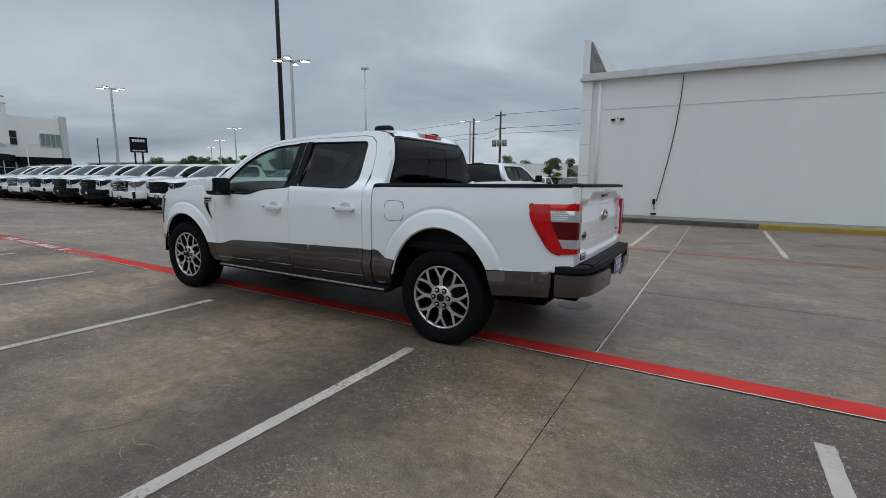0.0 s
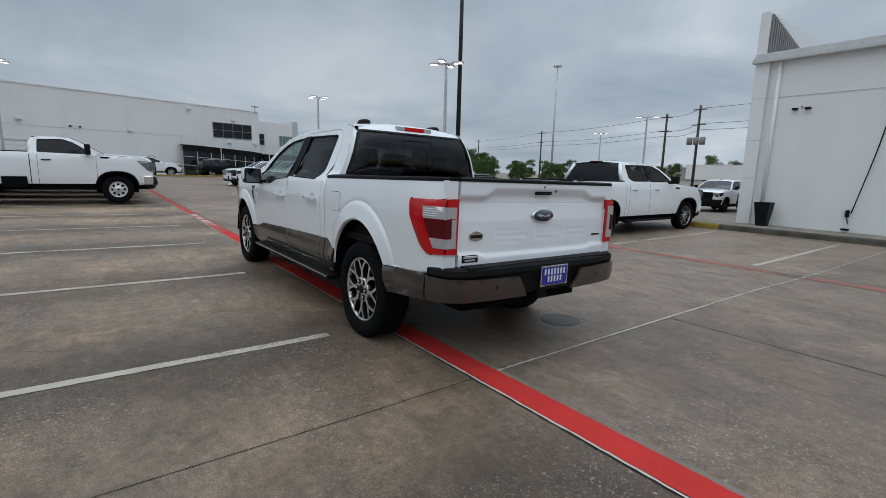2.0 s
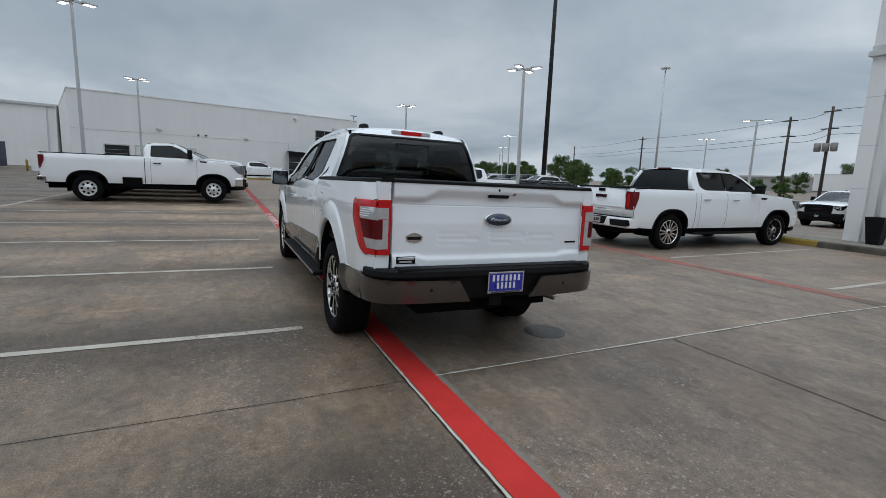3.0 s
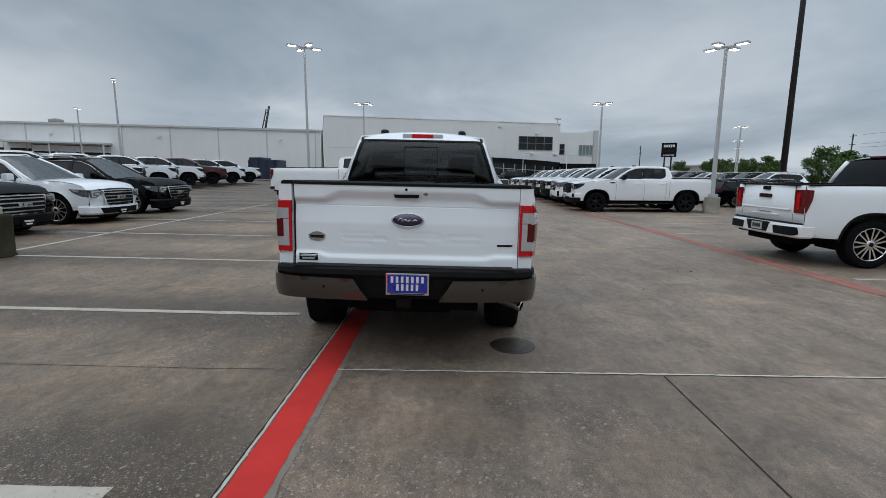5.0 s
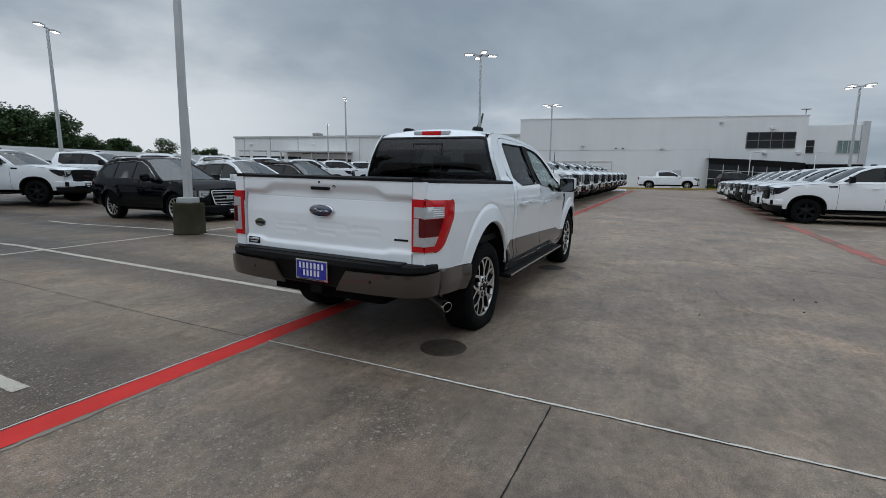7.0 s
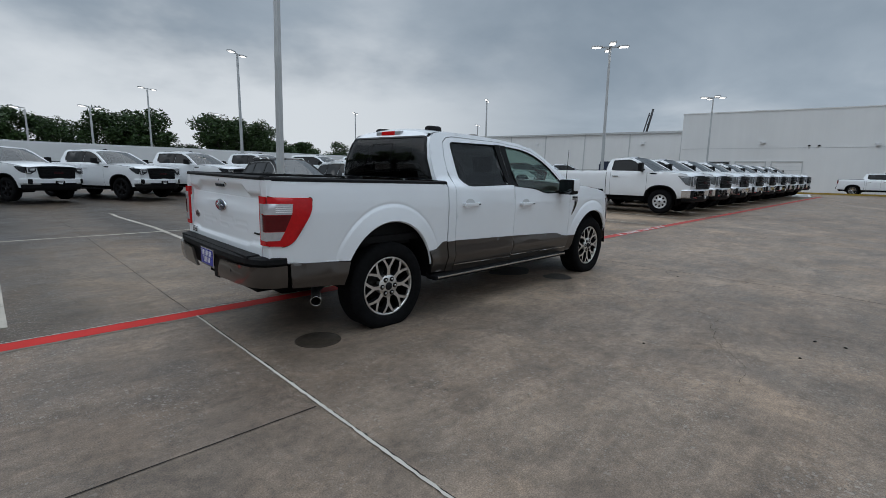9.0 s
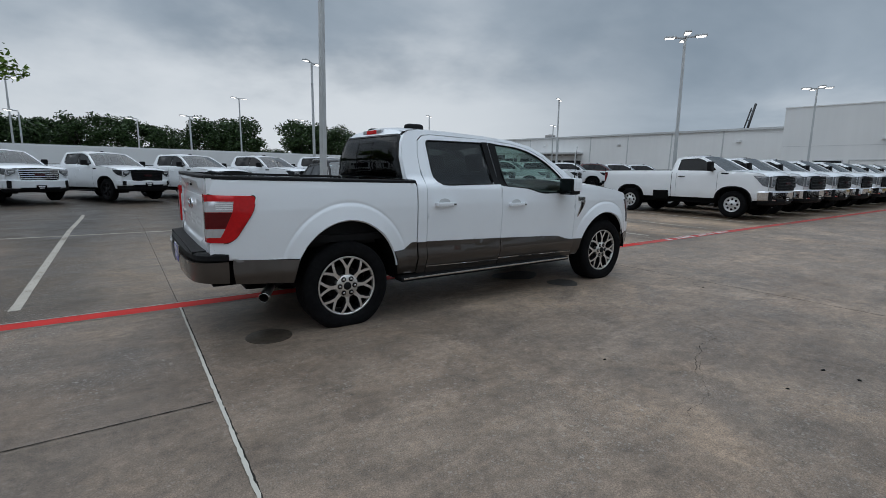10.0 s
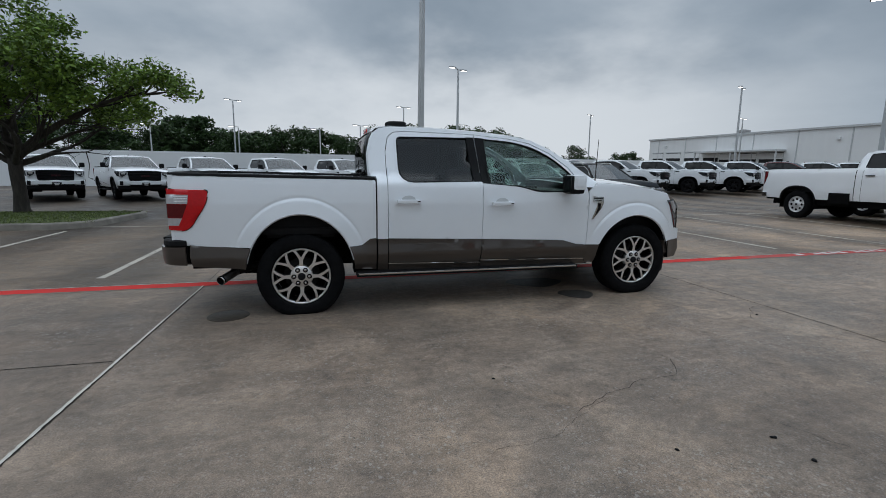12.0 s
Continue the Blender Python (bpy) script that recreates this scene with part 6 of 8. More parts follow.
    for s in (1, -1):
        o = [(mid + s * 0.355, 0.692), (mid + s * (mid - 0.004), 0.708), (mid + s * (mid - 0.004), 0.536), (mid + s * 0.90, 0.544), (mid + s * 0.255, 0.536)]
        part("bumper_end", Geo().panel(o, lambda u, v: bf(u, v, 0.024 - 0.25 * max(0.0, 0.60 - v)), (1, s, 0), step=0.05, thick=0.02), M_TAN, rb, "stone-grey bumper corner")
        part("parking_sensor", Geo().lathe([(0.016, 0), (0.016, 0.006), (0, 0.007)], 14, m=pose(1.254, s * 0.56, 0.635, 0, 90, 0)), M_RIMD, rb)
        part("parking_sensor", Geo().lathe([(0.016, 0), (0.016, 0.006), (0, 0.007)], 14, m=pose(1.210, s * 0.83, 0.635, 0, 90, 0)), M_RIMD, rb)
    pl = part("plate", Geo().box((1.252, -0.122, 0.585), (1.262, 0.186, 0.743), bevel=0.004), M_CHROME, t, "blue dealer plate with white bars in a bright frame")
    part("plate_field", Geo().box((1.2622, -0.110, 0.600), (1.2640, 0.174, 0.731)), M_BLUE, pl)
    for ya, yb, za, zb, n in ((-0.095, 0.157, 0.674, 0.720, 7), (-0.056, 0.118, 0.618, 0.664, 5)):
        w = (yb - ya) / n
        for i in range(n):
            y0, y1 = ya + w * i + w * 0.24, ya + w * (i + 1) - w * 0.24
            bar = Geo().box((1.2641, y0, za), (1.2650, y1, zb), bevel=0.003)
            part("plate_bar", bar, M_WPAINT, pl)
    part("plate_bar", Geo().box((1.2625, -0.09, 0.588), (1.2632, 0.155, 0.597)), M_NAVYB, pl)
    part("tow_hitch", Geo().box((1.02, -0.045, 0.475), (1.17, 0.045, 0.54), bevel=0.01).box((1.155, -0.055, 0.468), (1.18, 0.055, 0.547), bevel=0.008), M_PLASTIC, t)
    ex = part("exhaust_pipe", Geo().tube([(0.1, 0.55, 0.46), (0.45, 0.62, 0.45), (0.63, 0.74, 0.413)], 0.036, 14), M_RIMD, t)
    tip = Geo()
    m = Matrix.Translation((0.715, 0.903, 0.378)) @ (Vector((0.22, 0.40, -0.09))).to_track_quat("Z", "Y").to_matrix().to_4x4()
    tip.lathe([(0.038, -0.22), (0.040, -0.06), (0.041, 0.012)], 24, 1, m=m, cap=False)
    tip.lathe([(0.0425, 0.010), (0.0440, 0.020), (0.0440, 0.034), (0.0390, 0.037), (0.0390, -0.10)], 24, 0, m=m, cap=False)
    tin = Geo().lathe([(0.0385, -0.09), (0.0385, 0.033), (0.0378, 0.033), (0.0378, -0.085), (0.0, -0.085)], 20, m=m)
    part("exhaust_tip", tip, [M_STEEL, M_EXH], ex, "dark exhaust tip with a polished rim")
    part("pipe_mouth", tin, M_UNDER, ex)
    # unseen spare, added to deepen the shadow under the bed
    part("added_spare_tyre", Geo().lathe([(0.18, -0.10), (0.36, -0.11), (0.38, -0.06), (0.38, 0.06), (0.36, 0.11), (0.18, 0.10)], 28, m=pose(0.62, -0.02, 0.49)), M_TYRE, t)
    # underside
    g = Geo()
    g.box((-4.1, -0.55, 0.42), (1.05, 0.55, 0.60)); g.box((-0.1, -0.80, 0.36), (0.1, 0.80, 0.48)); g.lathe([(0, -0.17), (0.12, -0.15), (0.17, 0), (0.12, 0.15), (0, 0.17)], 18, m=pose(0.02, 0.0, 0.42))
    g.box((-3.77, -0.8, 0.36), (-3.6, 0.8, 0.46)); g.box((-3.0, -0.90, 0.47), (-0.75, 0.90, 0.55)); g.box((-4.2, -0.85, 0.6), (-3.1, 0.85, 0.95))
    # low box added under the bed, blocks light from the ground below
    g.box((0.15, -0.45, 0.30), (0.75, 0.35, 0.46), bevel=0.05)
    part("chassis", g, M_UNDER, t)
    # cabin
    g = Geo()
    g.box((-3.10, -0.86, 0.55), (-2.75, 0.86, 1.21), bevel=0.06); g.box((-2.9, -0.15, 0.55), (-1.9, 0.15, 0.98), bevel=0.04); g.box((-3.0, -0.88, 0.5), (-0.75, 0.88, 0.58))
    g.box((-2.83, -0.14, 1.02), (-2.80, 0.14, 1.24), bevel=0.01)
    part("dashboard", g, M_INTER, t)
    for x, ys, w in ((-2.05, (-0.42, 0.42), 0.27), (-1.12, (-0.45, 0.45), 0.36)):
        for y in ys:
            g = Geo()
            g.box((x - 0.50, y - w, 0.72), (x + 0.05, y + w, 0.90), bevel=0.07)
            g.box((-0.10, -w * 0.92, 0.0), (0.06, w * 0.92, 0.62), bevel=0.06, m=pose(x + 0.03, y, 0.82, 0, 14, 0))
            g.box((-0.05, -0.13, 0.64), (0.05, 0.13, 0.84), bevel=0.05, m=pose(x + 0.03, y, 0.82, 0, 12, 0))
            part("seat", g, M_SEAT, t, "brown leather seat")
    g = Geo()
    m = pose(-2.62, -0.42, 1.10, 0, -62, 0)
    pts = [m @ Vector((0.185 * math.cos(a), 0.185 * math.sin(a), 0)) for a in np.linspace(0, 2 * math.pi, 25)]
    g.tube(pts, 0.016, 8); g.tube([m @ Vector((-0.18, 0, 0)), m @ Vector((0, 0, -0.02)), m @ Vector((0.0, 0.18, 0))], 0.014, 6); g.tube([m @ Vector((0, 0, 0)), m @ Vector((0.0, -0.18, 0))], 0.014, 6)
    g.tube([m @ Vector((0, 0, 0)), m @ Vector((0, 0, -0.3))], 0.03, 8)
    part("steering_wheel", g, M_INTER, t)
    part("mirror_inside", Geo().box((-2.62, 0.0 - 0.12, 1.60), (-2.59, 0.12, 1.665), bevel=0.015), M_INTER, t)
    part("headliner", Geo().ribbon([(x, z - 0.05, Yh(x, z) - 0.06, 0.05, 0) for x, z in roof], 8, flip=True), M_TRIMG, t)
    # wheels
    lean = radians(-1.0)
    for x, hub in ((0.0, 0.388), (-3.69, 0.424)):
        for s in (1, -1):
            y = s * 0.845
            over = hub * math.cos(lean) + y * math.sin(lean) - G(x, y)
            wheel_at(t, x, y, 0.412, s, w=0.275, rim_r=0.277, rim_mat=M_ALU, spokes=8, axle=hub, flat=over)
    # the lot falls away a little to the truck's right
    t.matrix_basis = Matrix.Rotation(lean, 4, "X")
    return t


hero_truck()

# ---- other vehicles on the lot ----


def clip_x(poly, x0, x1):
    """The part of an outline that lies between two upright lines."""
    for lim, sgn in ((x0, 1), (x1, -1)):
        res = []
        for a, b in zip(poly, poly[1:] + poly[:1]):
            ia, ib = (a[0] - lim) * sgn >= 0, (b[0] - lim) * sgn >= 0
            if ia:
                res.append(a)
            if ia != ib:
                k = (lim - a[0]) / (b[0] - a[0])
                res.append((lim, a[1] + (b[1] - a[1]) * k))
        poly = res
    return poly


def squarish(cx, cz, r, a0, a1, n, e=2.5):
    """A wheel opening, squarer than a circle."""
    res = []
    for i in range(n + 1):
        a = radians(a0 + (a1 - a0) * i / n)
        c, s = math.cos(a), math.sin(a)
        res.append((cx + r * math.copysign(abs(c) ** (2 / e), c), cz + r * math.copysign(abs(s) ** (2 / e), s)))
    return res


def vehicle(name, label, category, sp):
    """A parked vehicle with its rear axle at the origin and its nose towards -x. sp: its shape."""
    t = thing(name, label, category)
    W, r, wb = sp["W"], sp["r"], sp["wb"]
    xf, xr, sill, belt = sp["front"], sp["rear"], sp["sill"], sp["belt"]
    paint = sp["paint"]
    arch, e = r * sp.get("arch", 1.24), sp.get("arch_e", 2.5)
    gh = sp["house"]
    prof = [(0.3, 0.935), (sill, 0.955), (sill + 0.13, 0.985), (sill + 0.20, 0.988), (sill + 0.26, 1.0), (belt - 0.30, 1.0), (belt - 0.13, 0.994), (belt - 0.035, 0.978), (belt, 0.955)]

    def Y(x, z):
        y = W * lerp_tab(prof, z)
        if z > belt:
            y -= sp.get("tumble", 0.42) * (z - belt)
        if sp.get("bulge"):
            for cx in (0.0, -wb):
                y += 0.03 * (1 - sstep(arch * 1.10, arch * 1.20, math.hypot(x - cx, z - r)))
        if x < xf + 0.60:
            y -= 0.10 * W * ((xf + 0.60 - x) / 0.60) ** 2.2
        if x > xr - 0.4:
            y -= sp.get("rear_taper", 0.04) * W * ((x - xr + 0.4) / 0.4) ** 2
        return y
    top = sp["top"]
    a0 = math.degrees(math.asin(max(-0.2, (sill - r) / arch)))
    lower = list(top) + [(xf + 0.02, top[-1][1] - 0.06), (xf, sill + 0.28), (xf + 0.10, sill + 0.02), (-wb - arch - 0.002, sill)]
    lower += squarish(-wb, r, arch, 180 - a0, a0, 16, e) + squarish(0, r, arch, 180 - a0, a0, 16, e)
    lower += [(xr - 0.08, sill + 0.06), (xr, sill + 0.25)]
    wins = sp["windows"]
    two = [paint, M_UNDER]
    for s in (1, -1):
        sm = side_map(Y, s)
        back = lambda x, z: Vector((x, s * (Y(x, z) - 0.03), z))
        for pname, x0, x1 in sp["bands"]:
            part(pname, Geo().panel(clip_x(lower, x0, x1), sm, (0, s, 0), step=0.10, thick=0.04, rim=0 if pname == "front_wing" else 1), two, t)
        # near-black backing that darkens the shut lines in place of shade
        xa, xz = sp["bands"][0][1] + 0.10, sp["bands"][-1][2] - 0.10
        part("shut_line_shade", Geo().panel([(xz, sill + 0.04), (xz, belt - 0.06), (xa, belt - 0.06), (xa, sill + 0.04)], back, (0, s, 0), step=0.2, thick=0.005), M_UNDER, t)
        part("cab_frame", Geo().panel(gh, sm, (0, s, 0), holes=[w for w in wins], step=0.10, thick=0.04), paint, t)
    roof, hood, tail = sp["roof"], sp["hood"], sp["tail"]
    part("roof", Geo().ribbon([(x, z, Y(x, z), 0.05, 0) for x, z in roof], 12), paint, t)
    part("bonnet", Geo().ribbon([(x, z + 0.008, Y(x, z) - 0.004, sp.get("hood_crown", 0.06), -0.01 - 0.11 * sstep(hood[0][0], hood[-1][0], x)) for x, z in hood], 14), paint, t)
    nose = [hood[-1], (xf + 0.01, hood[-1][1] - 0.14), (xf, sill + 0.30), (xf + 0.06, sill)]
    part("nose", Geo().ribbon([(x, z, Y(x, z) - 0.005, 0.0, -0.12) for x, z in nose], 12), paint, t)
    tg = part("tailgate", Geo().ribbon([(x, z, Y(x, z) - 0.004, 0.0, 0.03) for x, z in tail], 10), paint, t)
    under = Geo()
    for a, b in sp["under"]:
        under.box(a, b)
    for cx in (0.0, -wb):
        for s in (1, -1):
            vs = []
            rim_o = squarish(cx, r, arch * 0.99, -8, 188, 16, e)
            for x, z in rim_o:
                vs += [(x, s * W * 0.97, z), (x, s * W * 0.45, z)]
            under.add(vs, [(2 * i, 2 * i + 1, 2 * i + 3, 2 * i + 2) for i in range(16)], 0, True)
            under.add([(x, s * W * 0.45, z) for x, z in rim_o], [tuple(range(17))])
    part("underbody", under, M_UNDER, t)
    # glass
    ws = sp["screen"]
    part("windscreen", Geo().ribbon([(x, z, Y(x, z) - 0.05, 0.04, -0.09) for x, z in ws], 8), sp.get("screen_mat", M_GLASS_W), t, "windscreen reflecting the grey sky")
    for s in (1, -1):
        part("screen_pillar", Geo().tube([(x + 0.02, s * (Y(x, z) - 0.03), z - 0.005) for x, z in ws], 0.035, 8), paint, t)
    rw = sp["rear_glass"]
    part("rear_window", Geo().ribbon([(x, z, Y(x, z) - 0.06, 0.02, 0.02) for x, z in rw], 8), M_GLASS_R, t)
    if rw[0][0] < 0:
        for s in (1, -1):
            part("rear_pillar", Geo().tube([(x - 0.01, s * (Y(x, z) - 0.055), z) for x, z in rw], 0.052, 10), paint, t)
    for w in wins:
        c = Vector((sum(p[0] for p in w) / len(w), sum(p[1] for p in w) / len(w)))
        ring = [tuple(Vector(p) + (Vector(p) - c).normalized() * 0.022) for p in w]
        for s in (1, -1):
            wn = part("window", Geo().panel(w, lambda x, z: Vector((x, s * (Y(x, z) - 0.008), z)), (0, s, 0), step=0.25, thick=0.004), M_GLASS_R, t)
            part("window_seal", Geo().panel(ring, lambda x, z: Vector((x, s * (Y(x, z) + 0.003), z)), (0, s, 0), holes=[w], step=0.2, thick=0.014), M_GLOSSB, wn)
    for pil in sp.get("pillars", ()):
        for s in (1, -1):
            part("pillar_trim", Geo().panel(pil, lambda x, z: Vector((x, s * (Y(x, z) + 0.004), z)), (0, s, 0), step=0.25, thick=0.014), M_GLOSSB, t)
    # cabin
    cab = Geo().box((ws[-1][0] + 0.25, -W * 0.8, 0.55), (ws[-1][0] + 0.5, W * 0.8, belt - 0.04), bevel=0.05)
    part("dashboard", cab, M_INTER, t)
    for x in sp["seats"]:
        for y in (-0.38, 0.38):
            seat = Geo().box((x - 0.1, y - 0.25, 0.6), (x + 0.12, y + 0.25, belt + 0.18), bevel=0.06)
            seat.box((x - 0.06, y - 0.12, belt + 0.18), (x + 0.06, y + 0.12, belt + 0.36), bevel=0.04)
            part("seat", seat, M_INTER, t)
    # nose: grille, lamps, bumper
    def nm(d):
        return lambda y, z: Vector((xf - 0.025 - 0.12 * (1 - (y / W) ** 2) + sp.get("rake", 0.05) * (z - sill) - d, y, z))
    gz0, gz1, gw = sp["grille"]
    gm = (gz0 + gz1) / 2
    gl = sp.get("grille_low", 0.92)
    ol = rounded([(-gw, gz1), (gw, gz1), (gw * gl, gz0), (-gw * gl, gz0)], 0.06)
    gr = part("grille", Geo().panel(ol, nm(0.02), (-1, 0, 0), step=0.12, thick=0.05), M_GRILLE, t)
    fr = Geo().panel([(y * 1.055, (z - gm) * 1.12 + gm) for y, z in ol], nm(0.030), (-1, 0, 0), holes=[ol], step=0.2, thick=0.05)
    part("grille_frame", fr, sp.get("grille_mat", M_GLOSSB), gr)
    nb = sp.get("bars", 3)
    for k in range(nb):
        z = gz0 + (gz1 - gz0) * (k + 0.6) / (nb + 0.2)
        ww = gw * (gl + (1 - gl) * (z - gz0) / (gz1 - gz0)) * 0.98
        part("grille_bar", Geo().panel([(-ww, z + 0.013), (ww, z + 0.013), (ww, z - 0.013), (-ww, z - 0.013)], nm(0.034), (-1, 0, 0), step=0.15, thick=0.02), sp.get("bar_mat", M_GLOSSB), gr)
    for i in range(3):
        part("emblem_block", Geo().panel([(-0.15 + 0.105 * i, gm + 0.045), (-0.06 + 0.105 * i, gm + 0.045), (-0.06 + 0.105 * i, gm - 0.03), (-0.15 + 0.105 * i, gm - 0.03)], nm(0.048), (-1, 0, 0), step=0.2, thick=0.02), sp.get("emblem", M_DKEMB), gr)
    lw = sp.get("lamp_drop", 0.20)
    for s in (1, -1):
        ow = W * 0.915
        gi = gw * 1.07
        hl = [(s * gi, gz1 + 0.01), (s * ow, gz1 + 0.02), (s * ow, gz1 - lw), (s * (ow - 0.10), gz1 - lw - 0.02), (s * (gi + 0.03), gz1 - lw * 0.6)]
        lamp = part("headlight", Geo().panel(hl, nm(0.022), (-1, 0, 0), step=0.12, thick=0.05), sp.get("lamp", M_LAMPGLASS), t, "headlamp with bright light guide")
        hs = [(xf + 0.01, gz1 + 0.02), (xf + 0.42, gz1 + 0.045), (xf + 0.33, gz1 - 0.05), (xf + 0.15, gz1 - lw * 0.85), (xf + 0.02, gz1 - lw)]
        part("headlight_wrap", Geo().panel(hs, lambda x, z: Vector((x, s * (Y(x, z) + 0.008), z)), (0, s, 0), step=0.12, thick=0.03), sp.get("lamp", M_LAMPGLASS), lamp)
        drl = [(s * (gi + 0.03), gz1 - 0.01), (s * (ow - 0.01), gz1 - 0.0), (s * (ow - 0.01), gz1 - lw + 0.01), (s * (ow - 0.10), gz1 - lw), (s * (ow - 0.10), gz1 - lw + 0.03), (s * (ow - 0.045), gz1 - lw + 0.035), (s * (ow - 0.045), gz1 - 0.035), (s * (gi + 0.03), gz1 - 0.035)]
        part("running_light", Geo().panel(drl, nm(0.027), (-1, 0, 0), step=0.15, thick=0.01), M_CLEAR, lamp)
        part("lamp_projector", Geo().panel(rounded([(s * (gi + 0.06), gz1 - 0.055), (s * (ow - 0.08), gz1 - 0.055), (s * (ow - 0.09), gz1 - 0.105), (s * (gi + 0.07), gz1 - 0.105)], 0.015), nm(0.026), (-1, 0, 0), step=0.15, thick=0.01), M_STEEL, lamp)
        part("side_marker", Geo().panel([(xf + 0.20, gz1 + 0.012), (xf + 0.36, gz1 + 0.024), (xf + 0.32, gz1 - 0.012), (xf + 0.22, gz1 - 0.03)], lambda x, z: Vector((x, s * (Y(x, z) + 0.012), z)), (0, s, 0), step=0.12, thick=0.01), sp.get("marker", M_AMBER), lamp)
        # tail lamp in one piece round the corner
        tz0, tz1 = sp["tail_z"]
        zm = (tz0 + tz1) / 2
        cpath = [(xr - 0.30, Y(xr - 0.30, zm) + 0.016), (xr - 0.10, Y(xr - 0.10, zm) + 0.016), (xr - 0.02, Y(xr - 0.02, zm) + 0.010), (xr + 0.024, Y(xr, zm) - 0.03), (xr + 0.030, Y(xr, zm) - 0.08), (xr + 0.034, W * 0.72)]
        if s > 0:
            cpath = list(reversed(cpath))
        cf, cl = path_map([(x, s * y) for x, y in cpath])
        rear_w, side_w = sp.get("lamp_rear", 0.17), sp.get("lamp_side", 0.15)
        corner = 0.375 if s < 0 else cl - 0.375
        d = 1 if s < 0 else -1
        tl_o = rounded([(corner - d * side_w, tz1), (corner + d * rear_w, tz1), (corner + d * rear_w, tz0), (corner - d * side_w * 0.50, tz0), (corner - d * side_w * 0.96, zm + 0.04)], 0.025)
        tl = part("tail_light", Geo().panel(tl_o, lambda u, v: cf(u, v, 0.006), (1, s, 0), step=0.04, thick=0.03), M_TAILD, t, "smoked red tail lamp")
        part("brake_lens", Geo().panel([(corner + d * rear_w * 0.75, tz1 - 0.05), (corner + d * rear_w * 0.30, tz1 - 0.05), (corner + d * rear_w * 0.30, tz0 + 0.06), (corner + d * rear_w * 0.75, tz0 + 0.06)], lambda u, v: cf(u, v, 0.009), (1, s, 0), step=0.05, thick=0.01), M_REDLENS, tl)
        # mirror
        mx, mz = ws[-1][0] + sp.get("mirror_back", 0.42), belt + 0.05
        mir = part("side_mirror", Geo().box((mx - 0.09, s * (W + 0.03), mz - 0.05), (mx + 0.06, s * (W + 0.22), mz + sp.get("mirror_h", 0.16)), bevel=0.045), sp.get("mirror_mat", M_PLASTIC), t)
        part("mirror_arm", Geo().box((mx - 0.04, s * (W - 0.08), mz - 0.06), (mx + 0.02, s * (W + 0.06), mz + 0.02), bevel=0.01), M_PLASTIC, mir)
        for xh in sp["handles"]:
            part("door_handle", Geo().box((xh - 0.11, s * (W + 0.0), belt - 0.19), (xh + 0.11, s * (W + 0.026), belt - 0.16), bevel=0.01), sp.get("handle_mat", paint), t)
        if sp.get("flare"):
            fl = sp["flare"]
            for cx in (0.0, -wb):
                ri, ro = squarish(cx, r, arch * 0.985, a0 - 4, 184 - a0, 18, e), squarish(cx, r, arch * fl, a0 - 4, 184 - a0, 18, e)
                part("arch_trim", Geo().panel(ro + ri[::-1], lambda x, z: Vector((x, s * (Y(x, z) + 0.018), z)), (0, s, 0), step=0.16, thick=0.05), M_PLASTIC, t)
        if "vent" in sp:
            vx, vz = sp["vent"]
            part("wing_badge", Geo().panel(rounded([(vx, vz + 0.028), (vx - 0.24, vz + 0.018), (vx - 0.20, vz - 0.028), (vx - 0.01, vz - 0.022)], 0.012), lambda x, z: Vector((x, s * (Y(x, z) + 0.006), z)), (0, s, 0), step=0.2, thick=0.012), M_GLOSSB, t)
        if "sill_step" in sp:
            xa, xb, zz = sp["sill_step"]
            part("running_board", Geo().box((xb, s * (W * 0.88), zz - 0.05), (xa, s * (W + 0.03), zz), bevel=0.015), M_PLASTIC, t)
    bz0, bz1 = sp["bumper"]
    bpth = mirrored([(xf + 0.26, W * 0.955), (xf + 0.07, W * 0.935), (xf - 0.02, W * 0.85), (xf - 0.11, W * 0.55), (xf - 0.155, 0.0)])
    fb = part("front_bumper", sweep(Geo(), bpth, [(-0.08, bz1), (0.008, bz1), (0.026, bz1 - 0.04), (0.020, bz0 + 0.05), (-0.02, bz0), (-0.08, bz0)]), sp.get("bumper_mat", paint), t)
    dam = sp.get("dam", 0.18)
    part("air_dam", sweep(Geo(), bpth, [(-0.06, bz0 + 0.01), (0.000, bz0 + 0.005), (-0.012, bz0 - dam * 0.6), (-0.07, bz0 - dam), (-0.12, bz0 - dam)]), M_PLASTIC, fb)
    bf, bl = path_map(bpth)
    mid = bl / 2
    lgt, lgb, lgw = sp.get("intake", (0.075, -0.01, 0.62))
    lg = rounded([(mid - W * lgw, bz0 + lgt), (mid + W * lgw, bz0 + lgt), (mid + W * lgw * 0.9, bz0 + lgb), (mid - W * lgw * 0.9, bz0 + lgb)], 0.02)
    part("lower_grille", Geo().panel(lg, lambda u, v: bf(u, v, 0.038), (-1, 0, 0), step=0.1, thick=0.02), M_GRILLE, fb)
    pl = part("plate", Geo().panel([(mid - 0.15, bz0 + 0.13), (mid + 0.15, bz0 + 0.13), (mid + 0.15, bz0 - 0.02), (mid - 0.15, bz0 - 0.02)], lambda u, v: bf(u, v, 0.052), (-1, 0, 0), step=0.2, thick=0.01), M_GLOSSB, fb, "black dealer plate with pale bars")
    for z, h in ((bz0 + 0.085, 0.10), (bz0 + 0.03, 0.07)):
        part("plate_bar", Geo().panel([(mid - h, z + 0.018), (mid + h, z + 0.018), (mid + h, z - 0.014), (mid - h, z - 0.014)], lambda u, v: bf(u, v, 0.055), (-1, 0, 0), step=0.2, thick=0.003), M_WPAINT, pl)
